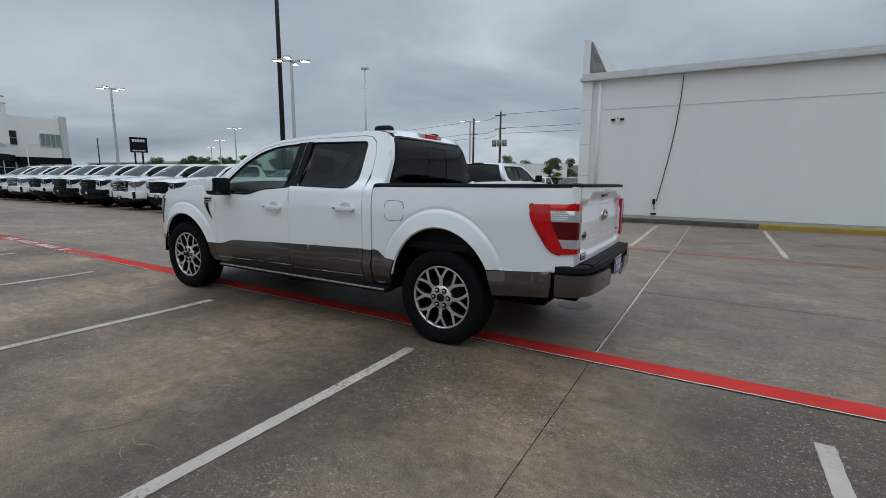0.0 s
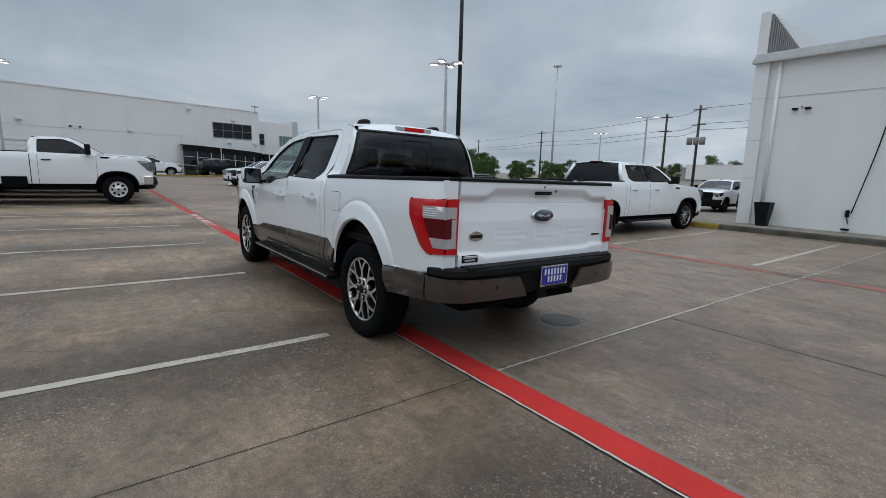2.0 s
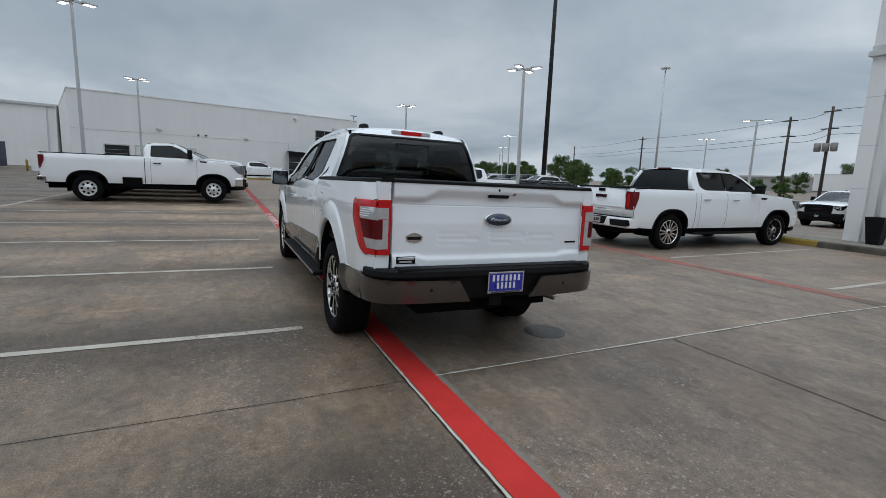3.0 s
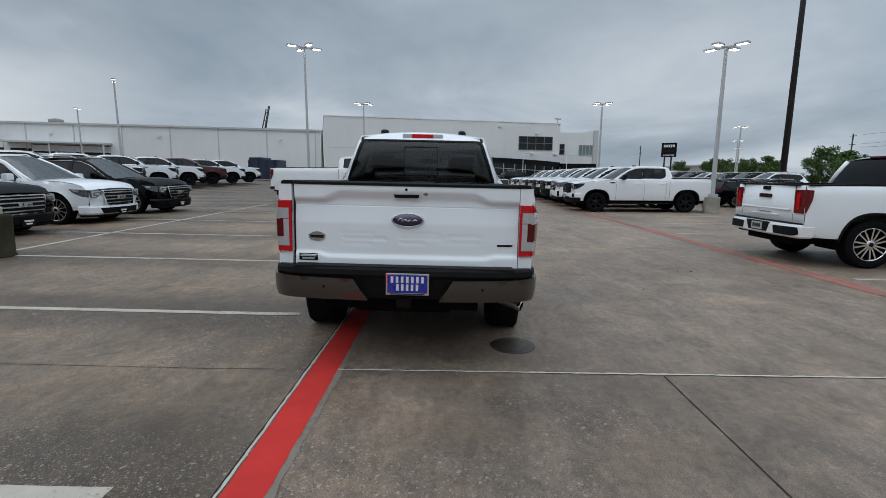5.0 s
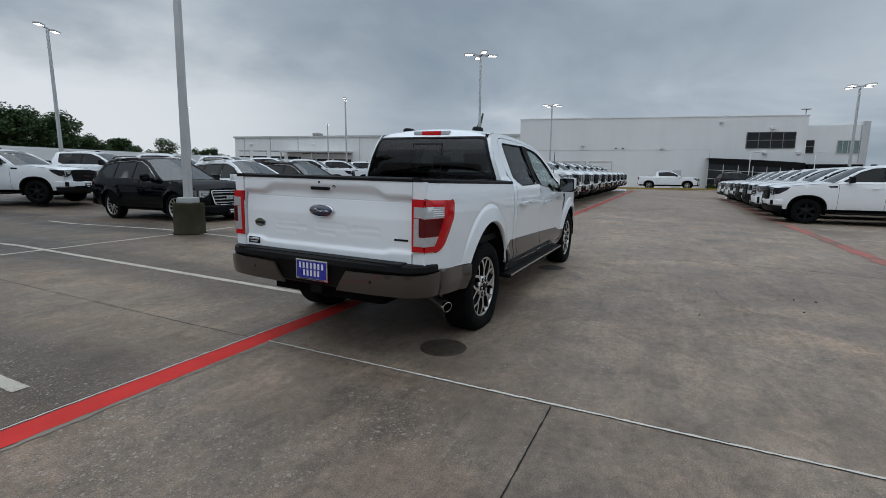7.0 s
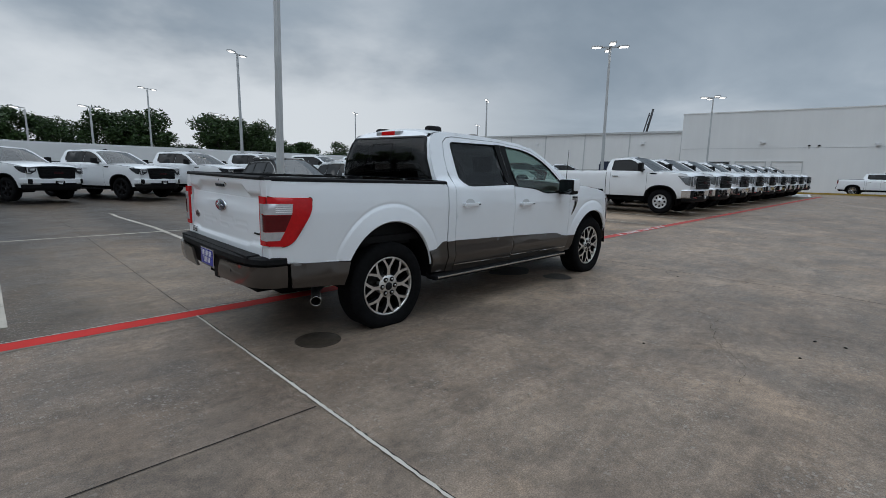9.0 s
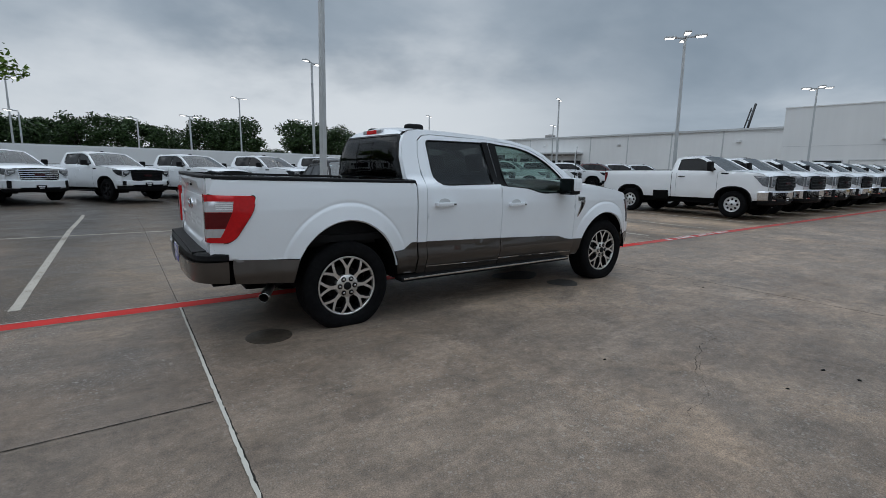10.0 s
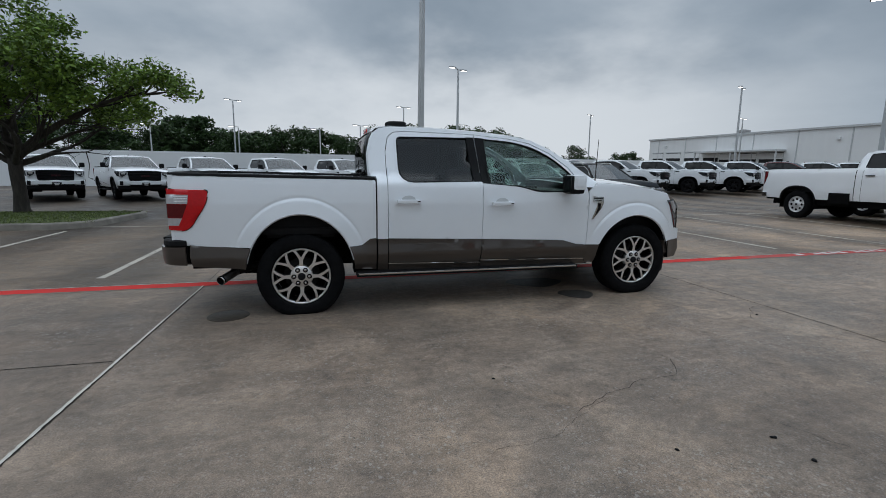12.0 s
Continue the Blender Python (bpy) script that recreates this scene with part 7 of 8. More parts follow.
    for s in (1, -1) if sp.get("fog", True) else ():
        u = mid + s * (mid - 0.30)
        part("fog_pocket", Geo().panel(rounded([(u - s * 0.10, bz1 - 0.035), (u + s * 0.02, bz1 - 0.02), (u + s * 0.03, bz0 + 0.03), (u - s * 0.09, bz0 + 0.02)], 0.02), lambda a, v: bf(a, v, 0.038), (-1, 0, 0), step=0.1, thick=0.02), M_PLASTIC, fb)
    rbp = list(reversed(mirrored([(xr - 0.15, W * 0.97), (xr + 0.02, W * 0.95), (xr + 0.10, W * 0.84), (xr + 0.13, W * 0.4), (xr + 0.14, 0.0)])))
    rbz0, rbz1 = sp["rear_bumper"]
    rb = part("rear_bumper", sweep(Geo(), rbp, [(-0.12, rbz1), (-0.01, rbz1), (0.012, rbz1 - 0.04), (0.0, rbz0 + 0.03), (-0.05, rbz0), (-0.12, rbz0)]), sp.get("rear_bumper_mat", paint), t)
    rf, rl = path_map(rbp)
    rm = rl / 2
    part("step_pad", sweep(Geo(), rbp, [(-0.13, rbz1 - 0.005), (-0.005, rbz1 + 0.002), (-0.02, rbz1 + 0.022), (-0.13, rbz1 + 0.022)]), M_PLASTIC, rb)
    part("plate_recess", Geo().panel([(rm - 0.34, rbz1 - 0.01), (rm + 0.34, rbz1 - 0.01), (rm + 0.26, rbz0 + 0.05), (rm - 0.26, rbz0 + 0.05)], lambda u, v: rf(u, v, 0.014), (1, 0, 0), step=0.1, thick=0.02), M_PLASTIC, rb)
    pl = part("rear_plate", Geo().panel([(rm - 0.15, rbz1 - 0.03), (rm + 0.15, rbz1 - 0.03), (rm + 0.15, rbz1 - 0.17), (rm - 0.15, rbz1 - 0.17)], lambda u, v: rf(u, v, 0.024), (1, 0, 0), step=0.2, thick=0.01), M_CLEAR, rb, "pale number plate with dark bars")
    for i in range(4):
        part("plate_bar", Geo().panel([(rm - 0.11 + 0.06 * i, rbz1 - 0.065), (rm - 0.075 + 0.06 * i, rbz1 - 0.065), (rm - 0.075 + 0.06 * i, rbz1 - 0.135), (rm - 0.11 + 0.06 * i, rbz1 - 0.135)], lambda u, v: rf(u, v, 0.027), (1, 0, 0), step=0.2, thick=0.003), M_RIMD, pl)
    for s in (1, -1):
        o = rounded([(rm + s * 0.42, rbz1 - 0.055), (rm + s * 0.93, rbz1 - 0.045), (rm + s * 0.96, rbz0 + 0.075), (rm + s * 0.88, rbz0 + 0.045), (rm + s * 0.45, rbz0 + 0.045)], 0.03)
        part("bumper_pocket", Geo().panel(o, lambda u, v: rf(u, v, 0.015), (1, 0, 0), step=0.08, thick=0.02), M_PLASTIC, rb)
    # bed of a pickup
    if "bed" in sp:
        b0, b1, bt = sp["bed"]
        g = Geo()
        g.box((b0, -W * 0.9, 0.80), (b1 - 0.06, W * 0.9, 0.86)); g.box((b0 - 0.03, -W * 0.90, 0.80), (b0 + 0.02, W * 0.90, bt - 0.02))
        for s in (1, -1):
            g.box((b0, s * W * 0.83, 0.80), (b1 - 0.06, s * W * 0.87, bt - 0.02))
        part("bed_box", g, M_PLASTIC, t)
        for s in (1, -1):
            yo = W * 0.955 + 0.004
            part("rail_cap", Geo().box((b0 + 0.02, s * (W * 0.83), bt - 0.006), (b1 - 0.02, s * (yo - sp.get("tumble", 0.42) * (bt - belt)), bt + 0.024), bevel=0.01), M_PLASTIC, t)
        part("gate_cap", Geo().box((b1 - 0.05, -W * 0.80, bt - 0.006), (b1 + 0.045, W * 0.80, bt + 0.024), bevel=0.01), M_PLASTIC, tg)
        part("gate_handle", Geo().box((xr + 0.02, -0.10, bt - 0.09), (xr + 0.052, 0.10, bt - 0.02), bevel=0.012), M_GLOSSB, tg)
        for s in (1, -1):
            part("gate_seam", Geo().box((xr - 0.02, s * W * 0.700, 0.80), (xr + 0.0240, s * W * 0.705, bt - 0.01)), M_JOINT, tg)
        part("gate_step", Geo().box((xr + 0.02, -W * 0.66, 0.965), (xr + 0.062, W * 0.66, 0.985), bevel=0.006).box((xr + 0.02, -0.38, 0.855), (xr + 0.060, 0.38, 0.875), bevel=0.006), paint, tg)
        part("gate_badge", Geo().box((xr + 0.03, -0.20, 0.90), (xr + 0.062, 0.20, 0.915)), M_STEEL, tg)
        for i in range(3):
            part("emblem_block", Geo().box((xr + 0.03, -0.165 + 0.115 * i, bt - 0.235), (xr + 0.064, -0.07 + 0.115 * i, bt - 0.165), bevel=0.004), M_DKEMB, tg)
    part("high_brake_light", Geo().box((rw[0][0] - 0.02, -0.18, rw[0][1] + 0.05), (rw[0][0] + 0.05, 0.18, rw[0][1] + 0.085), bevel=0.01), M_DKRED, t)
    if "fin" in sp:
        fx, fz = sp["fin"]
        part("roof_fin", Geo().box((fx - 0.07, -0.03, fz - 0.02), (fx + 0.09, 0.03, fz + 0.055), bevel=0.025), M_PLASTIC, t)
    for xx in sp.get("rails", ()):
        for s in (1, -1):
            part("roof_rail", Geo().tube([(xx[0], s * W * 0.66, xx[2]), (xx[0] - 0.15, s * W * 0.68, xx[2] + 0.06), (xx[1] + 0.15, s * W * 0.68, xx[2] + 0.05), (xx[1], s * W * 0.66, xx[2] - 0.02)], 0.018, 8), M_STEEL, t)
    for k, l in enumerate(sp.get("chrome_line", ())):
        for s in (1, -1):
            part("window_line", Geo().tube([(x, s * (Y(x, z) + 0.006), z) for x, z in l], 0.009, 6), M_STEEL, t)
    for x in (0.0, -wb):
        for s in (1, -1):
            wheel_at(t, x, s * (W - 0.145), r, s, w=0.26, rim_r=sp.get("rim_r", r * 0.64), rim_mat=sp["rim"], spokes=sp.get("spokes", 6), spoke=sp.get("spoke", "bar"), nuts=False)
    return t


def crew_pickup(**kw):
    sp = dict(W=1.02, r=0.415, wb=3.745, front=-4.66, rear=1.10, sill=0.47, belt=1.36, paint=M_WHITE2, arch=1.26, flare=1.045,
              top=[(1.10, 1.405), (-0.70, 1.39), (-0.72, 1.36), (-2.95, 1.34), (-3.10, 1.332), (-3.3, 1.328), (-3.6, 1.303), (-4.1, 1.260), (-4.45, 1.212), (-4.56, 1.16)],
              house=[(-0.62, 1.345), (-0.66, 1.60), (-0.78, 1.86), (-0.95, 1.90), (-1.6, 1.905), (-2.1, 1.865), (-2.4, 1.77), (-2.95, 1.43), (-3.09, 1.33), (-2.9, 1.325), (-0.75, 1.345)],
              windows=[rounded([(-0.90, 1.815), (-1.735, 1.83), (-1.755, 1.415), (-1.05, 1.42), (-0.90, 1.50)], 0.05), rounded([(-1.835, 1.83), (-2.10, 1.808), (-2.42, 1.69), (-2.86, 1.405), (-1.86, 1.405)], 0.04)],
              pillars=[[(-1.735, 1.835), (-1.835, 1.835), (-1.86, 1.40), (-1.755, 1.41)]],
              bands=[("bed_side", -0.726, 9), ("cab_corner", -0.868, -0.736), ("rear_door", -1.778, -0.876), ("front_door", -2.952, -1.786), ("front_wing", -9, -2.960)],
              roof=[(-0.78, 1.86), (-0.95, 1.90), (-1.6, 1.905), (-2.1, 1.865), (-2.25, 1.82)],
              screen=[(-2.25, 1.82), (-2.5, 1.705), (-2.95, 1.425), (-3.10, 1.325)], rear_glass=[(-0.78, 1.85), (-0.68, 1.62), (-0.63, 1.40)],
              hood=[(-3.06, 1.325), (-3.3, 1.330), (-3.6, 1.305), (-4.1, 1.262), (-4.45, 1.215), (-4.60, 1.15)],
              tail=[(1.04, 1.405), (1.10, 1.40), (1.115, 1.0), (1.10, 0.72), (1.03, 0.66)],
              under=[((-4.4, -0.85, 0.36), (-3.3, 0.85, 1.0)), ((-3.4, -0.9, 0.36), (-0.4, 0.9, 0.60)), ((-3.4, -0.6, 0.36), (1.03, 0.6, 0.80)), ((0.5, -0.9, 0.45), (1.05, 0.9, 0.82))],
              seats=(-1.15, -2.0), grille=(0.80, 1.16, 0.60), tail_z=(0.93, 1.33), bumper=(0.58, 0.80), rear_bumper=(0.50, 0.74), handles=(-1.05, -2.05), dam=0.20, intake=(0.05, -0.02, 0.60), marker=M_LAMPGLASS,
              bed=(-0.70, 1.09, 1.40), rim=M_RIMD, handle_mat=M_WHITE2, vent=(-3.0, 1.235), sill_step=(-0.75, -2.95, 0.40), fin=(-1.9, 1.915), spokes=6)
    sp.update(kw)
    return sp


def work_pickup(**kw):
    sp = dict(W=1.03, r=0.42, wb=3.62, front=-4.58, rear=1.18, sill=0.55, belt=1.46, paint=M_WHITE2, arch=1.30, flare=1.05,
              top=[(1.18, 1.50), (-1.58, 1.49), (-1.60, 1.46), (-3.15, 1.45), (-3.35, 1.450), (-3.5, 1.453), (-3.9, 1.438), (-4.25, 1.398), (-4.42, 1.355), (-4.50, 1.28)],
              house=[(-1.56, 1.45), (-1.59, 1.75), (-1.68, 1.90), (-1.85, 1.95), (-2.35, 1.95), (-2.60, 1.89), (-3.10, 1.59), (-3.33, 1.445), (-3.1, 1.435), (-1.7, 1.445)],
              windows=[rounded([(-1.80, 1.865), (-2.36, 1.875), (-2.57, 1.805), (-3.02, 1.52), (-2.9, 1.48), (-1.78, 1.50)], 0.05)],
              bands=[("bed_side", -1.576, 9), ("cab_corner", -1.752, -1.596), ("front_door", -3.116, -1.760), ("front_wing", -9, -3.124)],
              roof=[(-1.68, 1.90), (-1.85, 1.95), (-2.35, 1.95), (-2.48, 1.925)],
              screen=[(-2.48, 1.925), (-2.75, 1.80), (-3.10, 1.585), (-3.34, 1.44)], rear_glass=[(-1.68, 1.88), (-1.60, 1.72), (-1.57, 1.53)],
              hood=[(-3.30, 1.445), (-3.5, 1.455), (-3.9, 1.44), (-4.25, 1.40), (-4.42, 1.36), (-4.52, 1.27)],
              tail=[(1.12, 1.50), (1.18, 1.495), (1.195, 1.0), (1.18, 0.80), (1.12, 0.74)],
              under=[((-4.4, -0.85, 0.42), (-3.2, 0.85, 1.1)), ((-3.4, -0.9, 0.42), (-0.4, 0.9, 0.62)), ((-3.4, -0.6, 0.40), (1.10, 0.6, 0.85)), ((0.55, -0.9, 0.55), (1.10, 0.9, 0.85)), ((-1.50, -1.045, 0.50), (-0.95, 1.045, 0.80))],
              seats=(-2.05,), grille=(0.90, 1.28, 0.64), grille_low=0.97, tail_z=(1.02, 1.43), bumper=(0.55, 0.86), rear_bumper=(0.60, 0.80), handles=(-1.95,), dam=0.12, lamp=M_LAMPC, lamp_drop=0.30, marker=M_CLEAR,
              bed=(-1.56, 1.17, 1.495), rim=M_SILVER, spokes=8, spoke="holes", rim_r=0.245, bars=4, bumper_mat=M_CHROME,
              rear_bumper_mat=M_CHROME, handle_mat=M_PLASTIC, mirror_h=0.26, rake=0.02, lamp_side=0.21, vent=(-3.22, 1.39), fin=(-2.3, 1.96))
    sp.update(kw)
    return sp


def suv(**kw):
    sp = dict(W=0.92, r=0.37, wb=2.725, front=-3.55, rear=0.90, sill=0.36, belt=1.06, paint=M_BLACKP, arch=1.19, arch_e=2.15, bulge=True,
              top=[(0.92, 1.10), (0.7, 1.12), (-0.6, 1.10), (-1.9, 1.06), (-2.22, 1.048), (-2.5, 1.053), (-2.9, 1.033), (-3.25, 0.983), (-3.40, 0.926), (-3.47, 0.86)],
              house=[(0.86, 1.05), (0.74, 1.30), (0.50, 1.56), (0.30, 1.63), (-0.5, 1.67), (-1.0, 1.65), (-1.35, 1.56), (-1.95, 1.20), (-2.22, 1.05)],
              windows=[rounded([(0.48, 1.48), (0.0, 1.53), (-0.02, 1.13), (0.30, 1.15), (0.60, 1.30)], 0.05), rounded([(-0.08, 1.535), (-0.78, 1.55), (-0.86, 1.12), (-0.10, 1.13)], 0.04), rounded([(-0.92, 1.55), (-1.15, 1.53), (-1.45, 1.42), (-1.92, 1.12), (-0.96, 1.11)], 0.05)],
              pillars=[[(0.0, 1.54), (-0.08, 1.545), (-0.10, 1.12), (-0.02, 1.12)], [(-0.78, 1.56), (-0.92, 1.56), (-0.96, 1.10), (-0.86, 1.11)]],
              bands=[("rear_quarter", -0.016, 9), ("rear_door", -0.886, -0.024), ("front_door", -1.976, -0.894), ("front_wing", -9, -1.984)],
              roof=[(0.58, 1.52), (0.30, 1.63), (-0.5, 1.67), (-1.0, 1.65), (-1.2, 1.61)],
              screen=[(-1.2, 1.61), (-1.5, 1.47), (-1.95, 1.20), (-2.24, 1.05)], rear_glass=[(0.58, 1.52), (0.74, 1.30), (0.84, 1.12)],
              hood=[(-2.22, 1.045), (-2.5, 1.055), (-2.9, 1.035), (-3.25, 0.985), (-3.40, 0.93), (-3.50, 0.82)],
              tail=[(0.84, 1.12), (0.92, 1.08), (0.94, 0.80), (0.90, 0.50), (0.84, 0.44)],
              under=[((-3.3, -0.70, 0.28), (-2.3, 0.70, 0.76)), ((-2.4, -0.82, 0.28), (-0.3, 0.82, 0.46)), ((-2.4, -0.5, 0.28), (0.80, 0.5, 0.60)), ((0.3, -0.8, 0.35), (0.80, 0.8, 0.60))],
              seats=(-0.05, -0.95), grille=(0.48, 0.82, 0.53), marker=M_CLEAR, grille_low=0.84, tail_z=(0.86, 1.02), bumper=(0.24, 0.46), rear_bumper=(0.36, 0.60), handles=(-0.25, -1.15), dam=0.05, intake=(0.165, 0.03, 0.70), fog=False,
              rim=M_ALU, spokes=6, spoke="v", rim_r=0.268, bars=4, bar_mat=M_STEEL, grille_mat=M_CHROME, rails=[(0.25, -1.0, 1.66)], lamp_drop=0.15,
              chrome_line=[[(0.50, 1.52), (0.0, 1.565), (-0.78, 1.585), (-1.15, 1.56), (-1.48, 1.44), (-1.98, 1.12)]],
              mirror_h=0.12, screen_mat=M_GLASS_S, mirror_mat=M_BLACKP, lamp=M_LAMPC, emblem=M_STEEL, hood_crown=0.05, tumble=0.48, lamp_rear=0.20, lamp_side=0.14)
    sp.update(kw)
    return sp


crew_black = vehicle("pickup_truck", "white crew-cab pickup with black grille and black wheels", "pickup truck", crew_pickup())
crew_chrome = vehicle("pickup_truck", "white crew-cab pickup with chrome grille and bright wheels", "pickup truck",
                      crew_pickup(rim=M_CHROME, spokes=7, spoke="v", rim_r=0.285, bar_mat=M_CHROME, bars=5, grille_mat=M_CHROME, paint=M_WHITE, bumper_mat=M_WHITE, handle_mat=M_CHROME, lamp=M_LAMPC, bumper=(0.48, 0.80), dam=0.12))
work = vehicle("work_truck", "white heavy-duty regular-cab pickup with chrome bumpers", "pickup truck", work_pickup())
crew_trail = vehicle("pickup_truck", "white crew-cab pickup with black bumper and black grille", "pickup truck", crew_pickup(bumper_mat=M_PLASTIC, rear_bumper_mat=M_PLASTIC))
suv_dark = vehicle("suv", "black compact sport utility vehicle with chrome grille", "suv", suv())
suv_white = vehicle("suv", "white compact sport utility vehicle with chrome grille", "suv", suv(paint=M_WHITE, mirror_mat=M_WHITE))
crew_red = vehicle("pickup_truck", "dark red crew-cab pickup truck", "pickup truck", crew_pickup(paint=M_REDCAR, handle_mat=M_REDCAR))

suv_dark.scale = suv_white.scale = (1.065, 1.065, 1.065)
NORTH, SOUTH = -90, 90  # nose towards +y, towards -y
rows_done = []


def park(src, x, y, rz, group, label=""):
    m = on(x, y, 0, rz)
    if src not in rows_done:
        rows_done.append(src)
        src.matrix_basis = m @ Matrix.Diagonal((*src.scale, 1))
        ob = src
    else:
        ob = copy_thing(src, m)
    tagged(ob, label, group=group)
    return ob


# heavy-duty row along the red line
for k in range(9):
    park(work, -15.35 - 2.742 * k, -5.70, NORTH, "row of work trucks")
# row across the aisle, noses to the aisle
for k in range(8):
    src = crew_chrome if k in (1, 5, 7) else crew_trail if k in (2, 3) else crew_black
    park(src, -16.2 - 2.75 * k, 10.25, SOUTH, "row of pickups across the aisle")
park(crew_chrome, -4.12, 7.27, NORTH - 1.8, "", "white crew-cab pickup with bright wheels, parked beside the kerb").scale = (1.0, 1.0, 0.965)
# compact suvs
park(suv_dark, -5.15, -12.50, NORTH, "row of suvs")
park(suv_white, -8.10, -12.55, NORTH, "row of suvs")
park(suv_dark, -11.1, -12.65, NORTH, "row of suvs")
# row before the boundary wall
for k in range(16):
    x = 11.25 - 3.27 * k
    src = crew_chrome if k == 2 else crew_red if k == 13 else crew_black
    park(src, x + 1.60, -21.25, NORTH + 30, "row of pickups before the boundary wall")
park(crew_chrome, -58, 0.5, 180 + 90, "", "silver-white crew-cab pickup parked before the showroom").matrix_basis = on(-53.0, 0.2, 0, NORTH - 4)
park(suv_dark, -53.2, 7.6, NORTH + 12, "", "black sport utility vehicle parked before the showroom")
park(crew_trail, -9.6, 30.5, SOUTH + 4, "", "white pickup parked behind the white building")
park(crew_red, -6.6, 30.0, SOUTH + 4, "", "dark red pickup parked behind the white building")
# dark cars behind the pickups across the aisle
for k in range(8):
    park(suv_dark, -16.6 - 2.75 * k, 14.4, NORTH, "row of dark suvs behind the pickups", "black compact sport utility vehicle seen from behind").scale = (0.90, 0.90, 0.82)
for k in range(7):
    park(suv_dark if k % 3 else suv_white, -31 - 2.9 * k, 25.5, SOUTH, "far row of suvs", "")

# ---- lamp posts, poles, signs ----


def lamp_post(h, heads=4, base="olive"):
    t = thing("street_lamp", "tall pale lamp post with flat lit heads on a concrete base", "street lamp", "lamp posts")
    bh = 0.67 if base == "olive" else 0.66
    g = Geo(); g.lathe([(0.335, 0), (0.335, 0.02), (0.315, 0.025), (0.315, bh - 0.03), (0.30, bh), (0, bh)], 28)
    part("base", g, M_OLIVE if base == "olive" else M_BASEC, t, "round concrete footing")
    part("base_cover", Geo().box((-0.16, -0.16, bh), (0.16, 0.16, bh + 0.12), bevel=0.02), M_POLE, t)
    g = Geo()
    vs = []
    for z, w in ((bh + 0.1, 0.068), (h - 0.1, 0.046)):
        for sx, sy in ((-1, -1), (1, -1), (1, 1), (-1, 1)):
            vs.append((sx * w, sy * w, z))
    g.add(vs, [(i, (i + 1) % 4, 4 + (i + 1) % 4, 4 + i) for i in range(4)] + [(4, 5, 6, 7)])
    part("pole", g, M_POLE, t)
    for k in range(heads):
        a = 2 * math.pi * k / heads + 0.35
        m = pose(0, 0, h, 0, 0, math.degrees(a))
        arm = part("arm", Geo().box((0.0, -0.03, -0.06), (0.42, 0.03, 0.0), m=m), M_POLE, t)
        part("lamp_head", Geo().box((0.35, -0.14, -0.04), (0.85, 0.14, 0.04), bevel=0.03, m=m), M_POLE, arm)
        part("led_panel", Geo().box((0.42, -0.11, -0.052), (0.80, 0.11, -0.042), m=m), M_LED, arm)
    return t


for x, y, h, n, base in ((-19.15, -6.75, 7.27, 4, "olive"), (-2.77, -7.03, 7.6, 4, "olive"), (-35.3, -6.85, 6.84, 4, "olive"), (-9.0, -25.2, 7.85, 2, "olive"), (-32.05, -25.27, 7.68, 2, "olive"), (-8.6, -44.6, 7.75, 2, "olive"),
                         (-34, -50, 8.3, 2, "olive"), (-15.2, 11.3, 6.62, 4, "pale"), (-33.3, 12.2, 7.05, 4, "pale"), (-16, 30.7, 6.4, 2, "pale"), (8.0, -44, 7.8, 2, "olive"), (-52, -44, 7.8, 2, "olive"),
                         (-48, 32, 6.6, 4, "pale"), (-70, 45, 6.6, 4, "pale"), (-32, 48, 6.6, 4, "pale"), (-95, 60, 6.8, 4, "pale"), (7.0, -40, 5.0, 1, "olive"), (0.0, -40, 5.0, 1, "olive"), (-3.7, -40, 5.4, 2, "olive"), (14.0, -40, 5.0, 1, "olive"), (22, -60, 7.8, 2, "olive"), (-20, -62, 7.8, 2, "olive")):
    lp = lamp_post(h, n, base)
    lp.matrix_basis = pose(x, y, G(x, y), -1.2 if x == -2.77 else 0, 0, (x * 37) % 25)

g = Geo(); g.tube([(0, 0, 0), (0, 0, 36)], [0.26, 0.12], 16)
fp = thing("flagpole", "very tall thick black pole", "pole")
fp.matrix_basis = on(-35.9, 28.6)
part("shaft", g, M_BLACKPOLE, fp); part("footing", Geo().lathe([(0.6, 0), (0.6, 0.3), (0.45, 0.35), (0, 0.35)], 24), M_BASEC, fp)

mast = thing("high_mast_light", "very tall slender mast with a ring of lamps", "street lamp")
mast.matrix_basis = pose(-120, 143, 0)
part("shaft", Geo().tube([(0, 0, 0), (0, 0, 42)], [0.45, 0.2], 10), M_POLE, mast)
g = Geo()
for k in range(6):
    a = math.pi * k / 3
    g.box((0.4, -0.3, -0.4), (1.6, 0.3, 0.1), bevel=0.05, m=pose(0, 0, 42, 0, 0, math.degrees(a)))
part("lamp_ring", g, M_POLE, mast)


def utility_pole(x, y, h, transformer=False):
    t = thing("utility_pole", "weathered timber utility pole", "utility pole", "utility poles", at=pose(x, y, 0))
    part("shaft", Geo().tube([(0, 0, -1.0), (0, 0, h)], [0.20, 0.14], 10), M_WOODPOLE, t)
    for z in (h - 0.6, h - 2.6):
        part("crossarm", Geo().box((-0.9, -0.06, z), (0.9, 0.06, z + 0.12)), M_WOODPOLE, t)
    if transformer:
        for dx in (-0.85, 0.0, 0.85):
            part("transformer", Geo().lathe([(0.30, 0), (0.36, 0.05), (0.36, 0.95), (0.30, 1.0), (0, 1.02)], 18, m=pose(dx, -0.3, h - 5.2)), M_CORR, t)
    return t


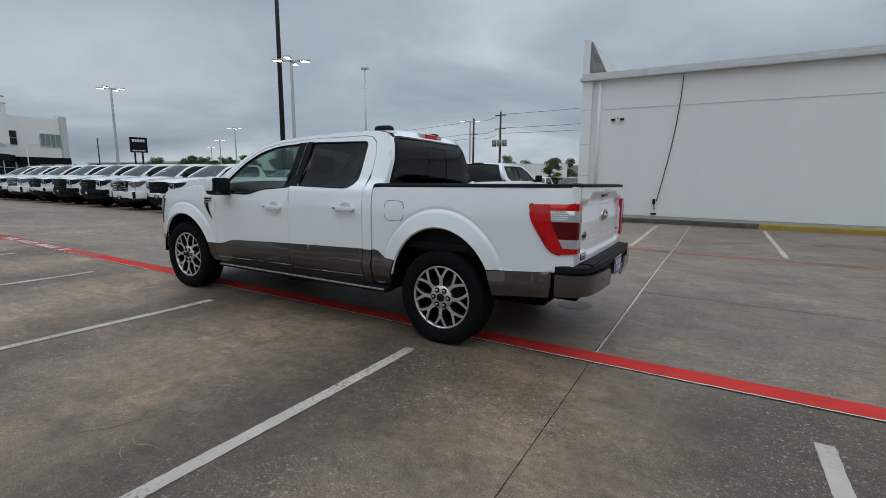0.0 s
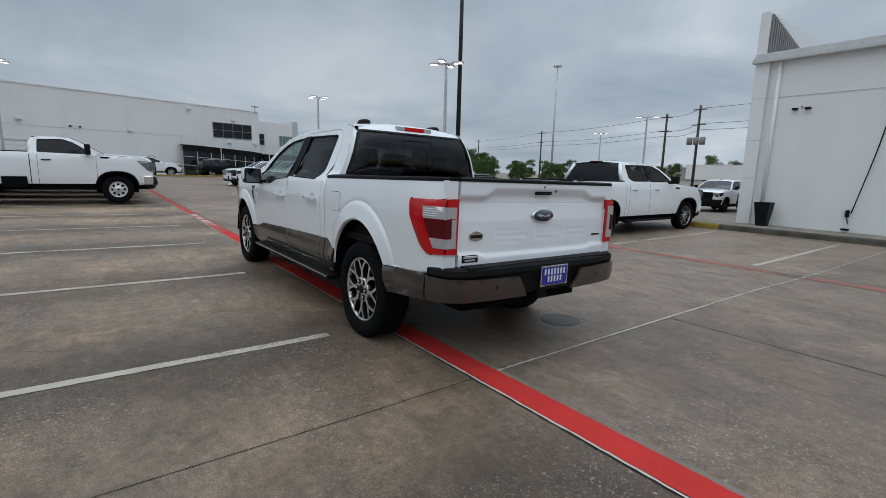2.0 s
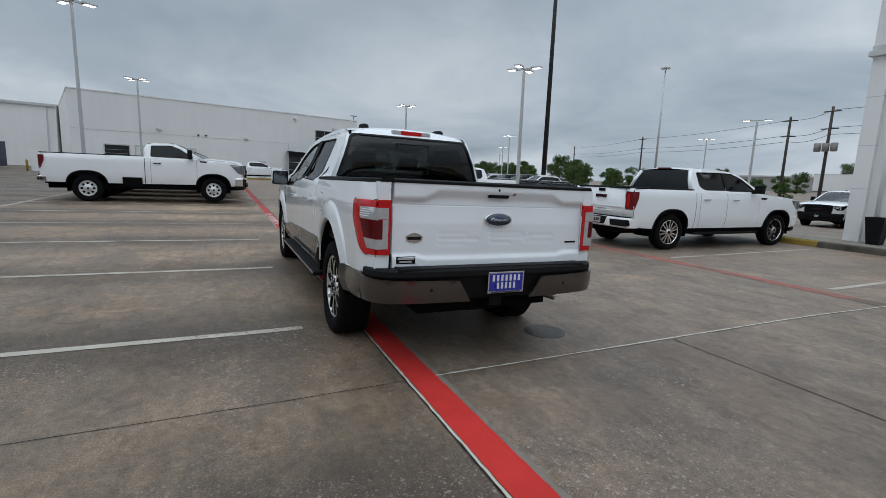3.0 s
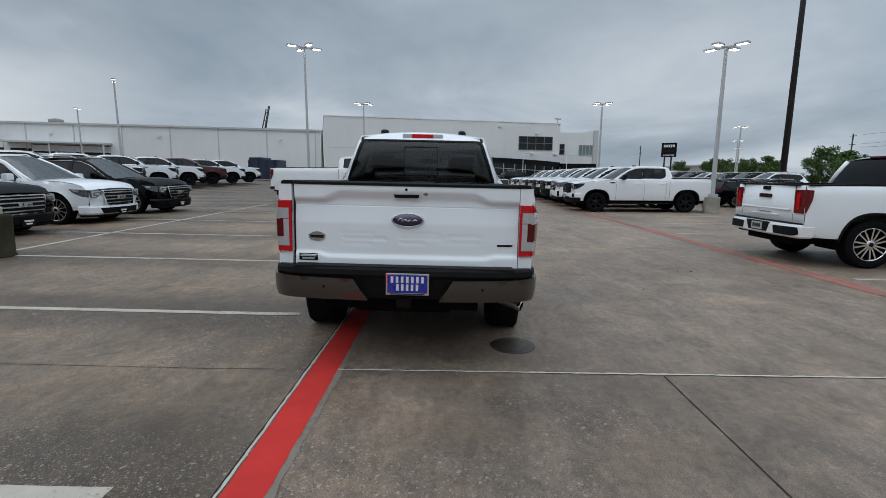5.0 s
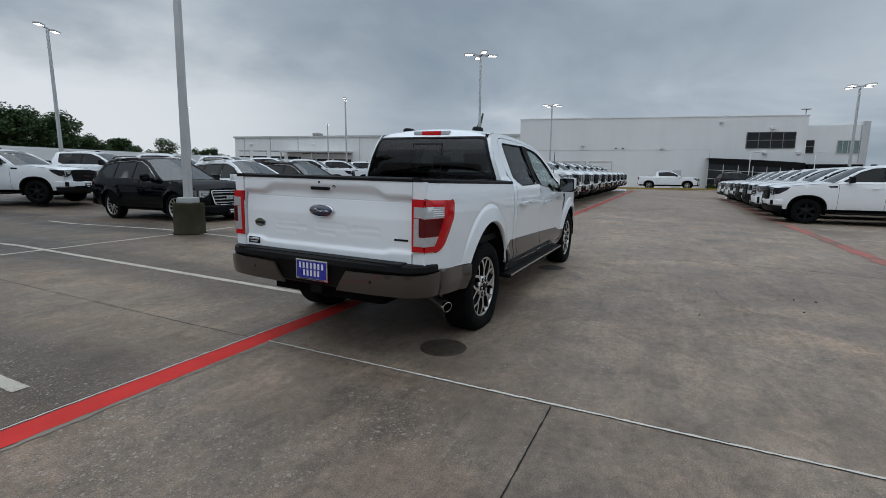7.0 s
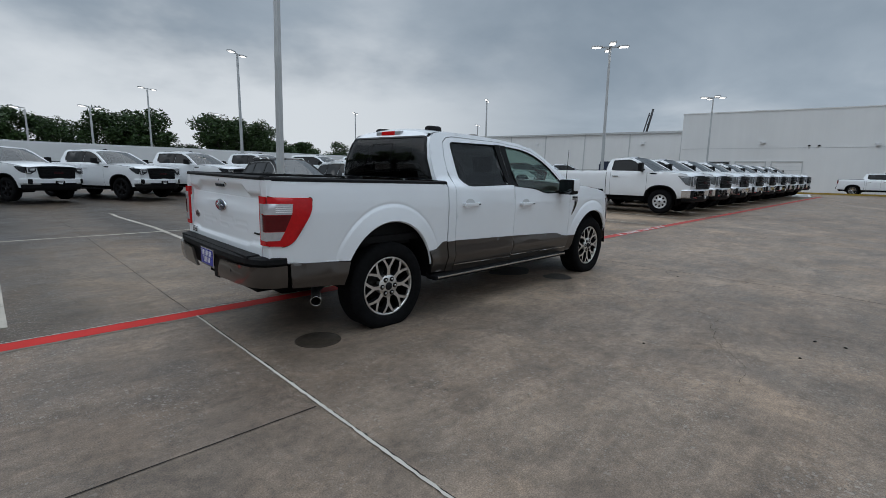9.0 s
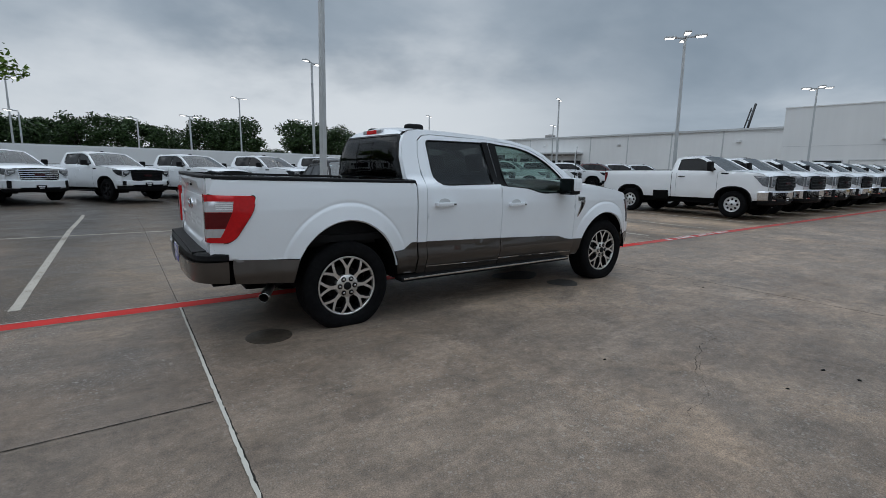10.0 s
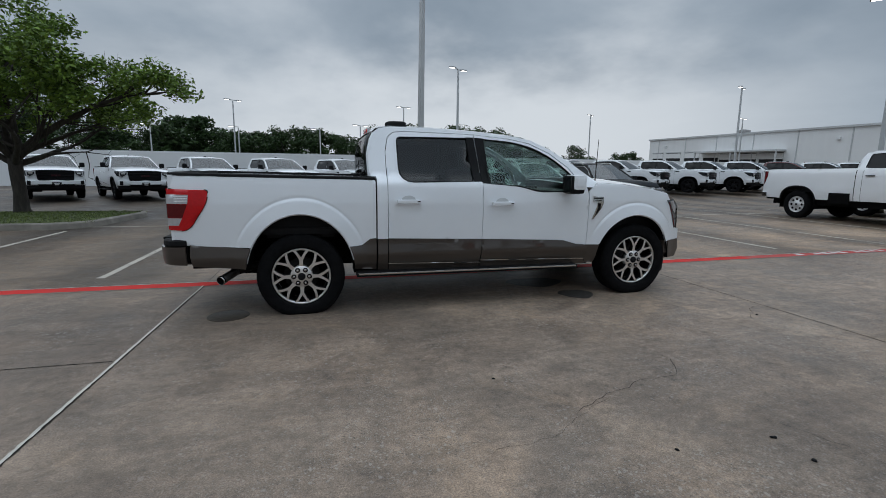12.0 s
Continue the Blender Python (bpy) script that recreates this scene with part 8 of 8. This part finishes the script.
UP = [(-27.6, 63.4, 11.0, True), (-33.5, 66, 10.6, False), (-70, 80, 11, False), (-110, 96, 11.5, False), (10, 52, 11, False), (-150, 62, 11, False), (-140, 30, 10, False)]
for x, y, h, tr in UP:
    utility_pole(x, y, h, tr)
for dz in (0.4, 2.4, 3.2):
    g = Geo()
    ch = [(x, y, h - dz) for x, y, h, _ in (UP[4], UP[0], UP[1], UP[2], UP[3])]
    pts = []
    for (xa, ya, za), (xb, yb, zb) in zip(ch, ch[1:]):
        for i in range(8):
            q = i / 8
            pts.append((xa + (xb - xa) * q, ya + (yb - ya) * q, za + (zb - za) * q - 1.6 * q * (1 - q)))
    g.tube(pts, 0.025, 5)
    solid("power_line", g, M_PLASTIC, "thin sagging overhead power line", "cable", "power lines")

sg = thing("dealer_sign", "tall black dealership sign board on two posts", "sign", at=pose(-116, 55.6, 0))
part("board", Geo().box((-0.3, -1.75, 6.1), (0.0, 1.75, 9.6), bevel=0.05, m=pose(0, 0, 0, 0, 0, -24)), M_GLOSSB, sg)
for n, z, h, mt in ((5, 8.5, 0.62, M_WPAINT), (3, 7.3, 0.50, M_RIMD), (9, 6.4, 0.30, M_CLEAR)):
    for i in range(n):
        w = 2.6 / n
        part("sign_bar", Geo().box((0.0, -1.3 + w * (i + 0.12), z), (0.03, -1.3 + w * (i + 0.85), z + h), m=pose(0, 0, 0, 0, 0, -24)), mt, sg)
for y in (-1.4, 1.0):
    part("post", Geo().tube([(0, y * 0.7, 0), (0, y * 0.7, 6.2)], 0.2, 8), M_RIMD, sg)

# ---- trees ----


def limb(geo, p, d, length, rad, rnd, depth, tips):
    pts, rs = [p], [rad]
    q = p.copy(); dd = d.copy()
    k = 4
    for i in range(k):
        dd = (dd + Vector((rnd.gauss(0, 0.14), rnd.gauss(0, 0.14), rnd.gauss(0.03, 0.10)))).normalized()
        q = q + dd * length / k
        pts.append(q.copy()); rs.append(rad * (1 - 0.55 * (i + 1) / k))
    geo.tube(pts, rs, 7 if rad > 0.05 else 5)
    if depth == 0:
        tips.append((q, length)); tips.append((pts[2], length))
        return
    for _ in range(rnd.choice((2, 3, 3))):
        nd = (dd + Vector((rnd.gauss(0, 0.55), rnd.gauss(0, 0.55), rnd.gauss(0.12, 0.35)))).normalized()
        limb(geo, q, nd, length * rnd.uniform(0.62, 0.82), rs[-1] * 0.85, rnd, depth - 1, tips)
    if depth >= 2:
        nd = (dd + Vector((rnd.gauss(0, 0.8), rnd.gauss(0, 0.8), rnd.gauss(0.1, 0.3)))).normalized()
        limb(geo, pts[2], nd, length * 0.65, rs[2] * 0.6, rnd, depth - 1, tips)


def near_tree():
    rnd = random.Random(11)
    t = thing("tree", "spreading live oak with fresh green leaves in a kerbed island", "tree", at=on(8.3, -10.6, 0.12))
    g = Geo()
    g.tube([(0, 0, -0.1), (0.02, 0.02, 0.12), (0.0, 0.03, 0.6), (0.05, 0.0, 1.15), (0.02, 0.03, 1.7)], [0.30, 0.20, 0.165, 0.165, 0.18], 14)
    tips = []
    for i in range(9):
        a = 2 * math.pi * i / 9 + rnd.uniform(-0.2, 0.2)
        el = rnd.uniform(0.52, 0.88)
        d = Vector((math.cos(a) * math.cos(el), math.sin(a) * math.cos(el), math.sin(el)))
        far = 1.52 + 0.12 * max(0.0, -math.cos(a))
        limb(g, Vector((0.02, 0.03, 1.40 + 0.12 * (i % 3))), d, far, 0.10, rnd, 3, tips)
    # one long bough reaches out over the lot
    bough = [Vector((0.02, 0.03, 1.6)), Vector((-0.55, 0.15, 2.10)), Vector((-1.35, 0.3, 2.60)), Vector((-2.2, 0.4, 3.05)), Vector((-3.0, 0.5, 3.35)), Vector((-3.6, 0.55, 3.45))]
    g.tube(bough, [0.12, 0.10, 0.085, 0.065, 0.045, 0.02], 8)
    for p in bough[2:]:
        for _ in range(4):
            limb(g, p, Vector((rnd.uniform(-0.9, -0.1), rnd.uniform(-0.7, 0.7), rnd.uniform(-0.10, 0.32))).normalized(), rnd.uniform(0.6, 0.95), 0.03, rnd, 1, tips)
    limb(g, Vector((0.02, 0.03, 1.7)), Vector((0.1, 0, 1)), 1.9, 0.13, rnd, 3, tips)
    limb(g, Vector((0.02, 0.03, 1.7)), Vector((-0.4, 0.3, 1)), 1.8, 0.12, rnd, 3, tips)
    part("trunk", g, M_BARK, t)
    c = Geo()
    for p, _ in tips:
        reach = math.hypot(p.x, p.y)
        lid = min(6.5 - 0.65 * max(0.0, reach - 0.8), max(4.2, 6.4 - 1.15 * max(0.0, -p.x - 1.1)))
        if 2.35 + 0.18 * reach < p.z < lid or (p.x < -1.6 and 2.6 < p.z < 4.3):
            leaf_cloud(c, p, (0.42, 0.42, 0.24), 46, 0.068, rnd)
    part("crown", c, M_LEAF, t)
    part("stake", Geo().tube([(0.55, 0.3, -0.05), (0.50, 0.25, 1.5)], 0.02, 6), M_PLASTIC, t)


near_tree()


def island():
    pts = rounded([(5.0, -6.7), (13.5, -6.7), (13.5, -11.2), (5.0, -11.2)], 1.1, 6)
    g = Geo()
    n = len(pts)
    c = Vector((9.25, -8.95))
    ring = []
    for off, z in ((0.0, -0.01), (0.02, 0.12), (0.05, 0.15), (0.17, 0.15), (0.17, 0.10)):
        for p in pts:
            v = Vector(p)
            q = v + (c - v).normalized() * off
            ring.append((q.x, q.y, G(q.x, q.y) + z))
    g.add(ring, [(j * n + i, j * n + (i + 1) % n, (j + 1) * n + (i + 1) % n, (j + 1) * n + i) for j in range(4) for i in range(n)])
    solid("island_kerb", g, M_KERB, "concrete kerb round a planted island", "kerb", kind="structure")
    s = Geo()
    top = [(ring[4 * n + i][0], ring[4 * n + i][1], ring[4 * n + i][2] + 0.02) for i in range(n)]
    s.add(top + [(c.x, c.y, G(c.x, c.y) + 0.2)], [(i, (i + 1) % n, n) for i in range(n)], 0, True)
    solid("planting_bed", s, M_GRASS, "patchy grass in the kerbed island", "grass", kind="structure")
    rnd = random.Random(4)
    b = Geo()
    loop = [p for p in pts]
    for _ in range(9000):
        x, y = rnd.uniform(5.1, 13.4), rnd.uniform(-11.1, -6.8)
        if not within((x, y), [loop]):
            continue
        e = 1 - max(abs(x - c.x) / 4.25, abs(y - c.y) / 2.25)
        z = G(x, y) + 0.12 + 0.08 * min(1, max(0, e))
        a = rnd.uniform(0, 6.28); h = rnd.uniform(0.02, 0.065)
        dx, dy = math.cos(a) * 0.012, math.sin(a) * 0.012
        b.add([(x - dx, y - dy, z), (x + dx, y + dy, z), (x + rnd.gauss(0, 0.03), y + rnd.gauss(0, 0.03), z + h)], [(0, 1, 2)])
    solid("grass", b, M_TURF, "short green grass blades in the island", "grass", kind="stuff")


island()


def far_tree_mesh(seed, h, w):
    rnd = random.Random(seed)
    tr = Geo(); tr.tube([(0, 0, 0), (0.1, 0.1, h * 0.3), (0, 0.2, h * 0.55)], [0.3, 0.22, 0.12], 7)
    c = Geo()
    for i in range(30):
        a = rnd.uniform(0, 6.28); q = rnd.random() ** 0.6
        z = h * rnd.uniform(0.12, 0.93)
        rr = w * (1.0 - 0.65 * abs(z / h - 0.5))
        leaf_cloud(c, (math.cos(a) * rr * q, math.sin(a) * rr * q, z), (w * 0.34, w * 0.34, h * 0.10), 190, 0.21, rnd)
        if i < 8:
            tr.tube([(0, 0.1, h * 0.35), (math.cos(a) * rr * q * 0.9, math.sin(a) * rr * q * 0.9, z)], [0.1, 0.03], 5)
    return tr.mesh("trunk", [M_BARK]), c.mesh("crown", [M_LEAFD])


far_meshes = [far_tree_mesh(s, h, w) for s, h, w in ((1, 9.5, 3.4), (2, 8.0, 3.6), (3, 10.5, 3.8), (4, 6.5, 3.0))]


def fresh(me):
    m2 = me.copy()
    m2.materials[0] = M_LEAFM
    return m2


fresh_meshes = [(tr, fresh(cr)) for tr, cr in far_meshes]


def far_tree(x, y, k, sc, rz):
    t = thing("tree", "dark green leafy tree behind the lot", "tree", "far trees", at=pose(x, y, 0, 0, 0, rz))
    t.scale = (sc, sc, sc)
    for nm, me in zip(("trunk", "crown"), (fresh_meshes if y > 40 else far_meshes)[k % 4]):
        part(nm, me, None, t)


rnd = random.Random(7)
for i in range(46):
    x = 52 - i * 1.85
    k = rnd.randrange(4)
    top = 7.2 + 0.7 * math.sin(x * 0.5) + rnd.uniform(-0.6, 0.6)
    if -17.2 < x < -11.5:
        top = 4.6
    if -23.2 < x < -17.2:
        top = 7.9
    if x < -24.0:
        top = 5.6
    hk = (9.5, 8.0, 10.5, 6.5)[k]
    far_tree(x + rnd.uniform(-0.6, 0.6), -57 + rnd.uniform(-2.5, 2.5), k, top / hk, rnd.uniform(0, 360))
for i in range(7):
    far_tree(-22 - i * 2.9 + rnd.uniform(-1, 1), -63 + rnd.uniform(-2, 2), rnd.randrange(4), rnd.uniform(0.50, 0.66), rnd.uniform(0, 360))
for i in range(14):
    far_tree(-50 - i * 6 + rnd.uniform(-2, 2), -112 + rnd.uniform(-4, 4), rnd.randrange(4), rnd.uniform(0.75, 0.95), rnd.uniform(0, 360))
for i in range(26):
    far_tree(-130 + i * 6.5 + rnd.uniform(-2, 2), 120 - i * 0.8 + rnd.uniform(-6, 6), rnd.randrange(4), rnd.uniform(0.42, 0.62), rnd.uniform(0, 360))
for x, y, sc in ((-75, 62, 0.8), (-45.5, 48.5, 0.40), (-80, 70, 0.7), (-41.2, 51.5, 0.38), (-20.0, 64.5, 0.50)):
    far_tree(x, y, 1, sc, x * 7)

for i in range(26):
    x = -100 + i * 2.9 + rnd.uniform(-1, 1)
    top = rnd.uniform(3.6, 5.2) if x < -62 else rnd.uniform(2.4, 3.8) if x < -44 else rnd.uniform(1.5, 2.5)
    k = rnd.randrange(4)
    far_tree(x, 54 + rnd.uniform(-4, 4), k, top / (9.5, 8.0, 10.5, 6.5)[k], rnd.uniform(0, 360))

# long low buildings on the horizon
for x, y, sx, sy, h in ((-170, 90, 60, 20, 4.6), (-60, 150, 60, 20, 4.2), (-230, 20, 30, 60, 8)):
    b = thing("far_building", "long low grey building on the horizon", "building", "far buildings", at=pose(x, y, 0))
    part("wall", Geo().box((-sx / 2, -sy / 2, 0), (sx / 2, sy / 2, h)), M_GREYROOF, b)
    part("roof", Geo().box((-sx / 2 - 0.3, -sy / 2 - 0.3, h), (sx / 2 + 0.3, sy / 2 + 0.3, h + 0.4)), M_TRIMG, b)

# ---- small things on the ground ----
g = Geo()
g.lathe([(0.190, 0.0), (0.190, 0.0025), (0.184, 0.003), (0.181, 0.0022), (0.178, 0.0022), (0.175, 0.003), (0, 0.003)], 40)
mh = solid("manhole_cover", g, M_IRON, "round dark cast-iron cover set in the concrete", "manhole cover")
mh.matrix_basis = on(0.69, 0.885, 0.001)
for x, y, rx, ry in ((-2.80, 0.25, 0.36, 0.24), (-3.02, 0.90, 0.20, 0.19)):
    st = solid("wet_stain", Geo().add([(rx * (1 + 0.12 * math.sin(3 * a + x)) * math.cos(a), ry * (1 + 0.1 * math.sin(5 * a)) * math.sin(a), 0) for a in np.linspace(0, 2 * math.pi, 41)[:-1]], [tuple(range(40))]),
               M_PATCH, "dark damp round stain on the concrete", "stain", kind="structure")
    st.matrix_basis = on(x, y, 0.004)
db = thing("waste_container", "dark blue steel waste container by the service building", "container", at=on(-54.0, -22.5))
part("box", Geo().box((-2.2, -1.9, 0.15), (1.0, 1.7, 2.5), bevel=0.05), M_CANVAS, db)
for i in range(4):
    part("rib", Geo().box((1.0, -1.7 + i * 1.0, 0.2), (1.08, -1.6 + i * 1.0, 2.45)), M_CANVAS, db)
part("lid", Geo().box((-2.2, -1.8, 2.5), (0.9, -0.2, 2.8), bevel=0.1), M_CANVAS, db)
ub = thing("utility_cabinet", "white utility cabinet with yellow bollards", "cabinet", at=on(-52.5, -17.2))
part("body", Geo().box((-0.5, -0.6, 0), (0.5, 0.6, 1.9), bevel=0.03), M_WALL2, ub)
for y in (-0.8, 0.8):
    part("bollard", Geo().lathe([(0.1, 0), (0.1, 1.0), (0.06, 1.08), (0, 1.1)], 12, m=pose(0.8, y, 0)), M_YELLOW, ub)
cr = thing("crane", "dark lattice crane boom beyond the roofs", "crane", at=pose(-178, -72.6, 0) @ Matrix.Diagonal((1.2, 1.2, 1.22, 1)))
g = Geo(); g.tube([(0, 0, 8), (0, 3.2, 22)], 0.35, 6)
part("boom", g, M_BLACKPOLE, cr)
g = Geo(); g.tube([(0, -1.2, 8), (0, 2.2, 21)], 0.2, 6); g.tube([(0, 1.0, 12), (0, -0.4, 11)], 0.15, 6)
for i in range(5):
    g.tube([(0, 0.3 + 0.6 * i, 9.5 + 2.5 * i), (0, -0.6 + 0.7 * i, 10.6 + 2.4 * i)], 0.12, 5)
part("lattice", g, M_BLACKPOLE, cr)
part("base", Geo().box((-2, -2, 0), (2, 2, 8.2)), M_BLACKPOLE, cr)
# white painted kerb tips at the ends of the rows
for x, y in ((-39.2, -1.6), (-36.8, 6.6)):
    g = Geo()
    g.add([(-0.6, -0.5, 0), (0.6, -0.5, 0), (0.6, 0.5, 0), (-0.6, 0.5, 0), (-0.5, -0.4, 0.14), (0.5, -0.4, 0.14), (0.5, 0.4, 0.14), (-0.5, 0.4, 0.14)], [(0, 1, 5, 4), (1, 2, 6, 5), (2, 3, 7, 6), (3, 0, 4, 7), (4, 5, 6, 7)])
    k = solid("kerb_tip", g, M_WPAINT, "white-painted concrete kerb tip at the end of a row", "kerb", kind="structure")
    k.matrix_basis = on(x, y)
kerb_run("kerb", (-52.2, 12.3), (-46.6, -7.9), M_YELLOW, "yellow-painted kerb before the showroom", width=0.3)
# box trailer beyond the white building
bt = thing("box_trailer", "long white box trailer parked beyond the pickups", "trailer", at=pose(-29.0, 80.0, 0, 0, 0, 4))
part("body", Geo().box((-7.0, -1.25, 1.05), (7.0, 1.25, 3.55), bevel=0.12), M_WALL2, bt)
part("top_rail", Geo().box((-7.02, -1.27, 3.47), (7.02, 1.27, 3.57), bevel=0.02), M_TRIMG, bt)
part("side_rail", Geo().box((-7.02, -1.27, 0.98), (7.02, 1.27, 1.08), bevel=0.02), M_RIMD, bt)
for x in (3.8, 5.0):
    for y in (-1.0, 1.0):
        part("wheel", Geo().lathe([(0, -0.14), (0.42, -0.14), (0.5, -0.08), (0.5, 0.08), (0.42, 0.14), (0, 0.14)], 20, m=pose(x, y, 0.5, 90)), M_TYRE, bt)
part("landing_leg", Geo().box((-4.1, -0.9, 0), (-3.9, 0.9, 1.0)), M_RIMD, bt)
# bits of litter and pebbles on the aisle
for x, y, s in [(-1.905, 3.788, 0.013), (-2.479, 3.808, 0.013), (-1.297, 2.805, 0.013), (-2.493, 4.016, 0.013), (-4.352, 2.029, 0.013), (-2.492, 3.812, 0.013), (-2.496, 4.013, 0.013)]:
    rr = random.Random(int(x * 1000))
    g = Geo().lathe([(0.0, 0.0), (s, 0.002), (s * 0.9, s * 0.5), (s * 0.3, s * 0.8), (0, s * 0.8)], 7, m=Matrix.Diagonal((1.0, rr.uniform(0.5, 0.9), 1, 1)))
    pb = solid("pebble", g, M_PLASTIC, "small dark pebble lying on the concrete", "pebble", "pebbles")
    pb.matrix_basis = on(x, y, 0.0, rr.uniform(0, 180))
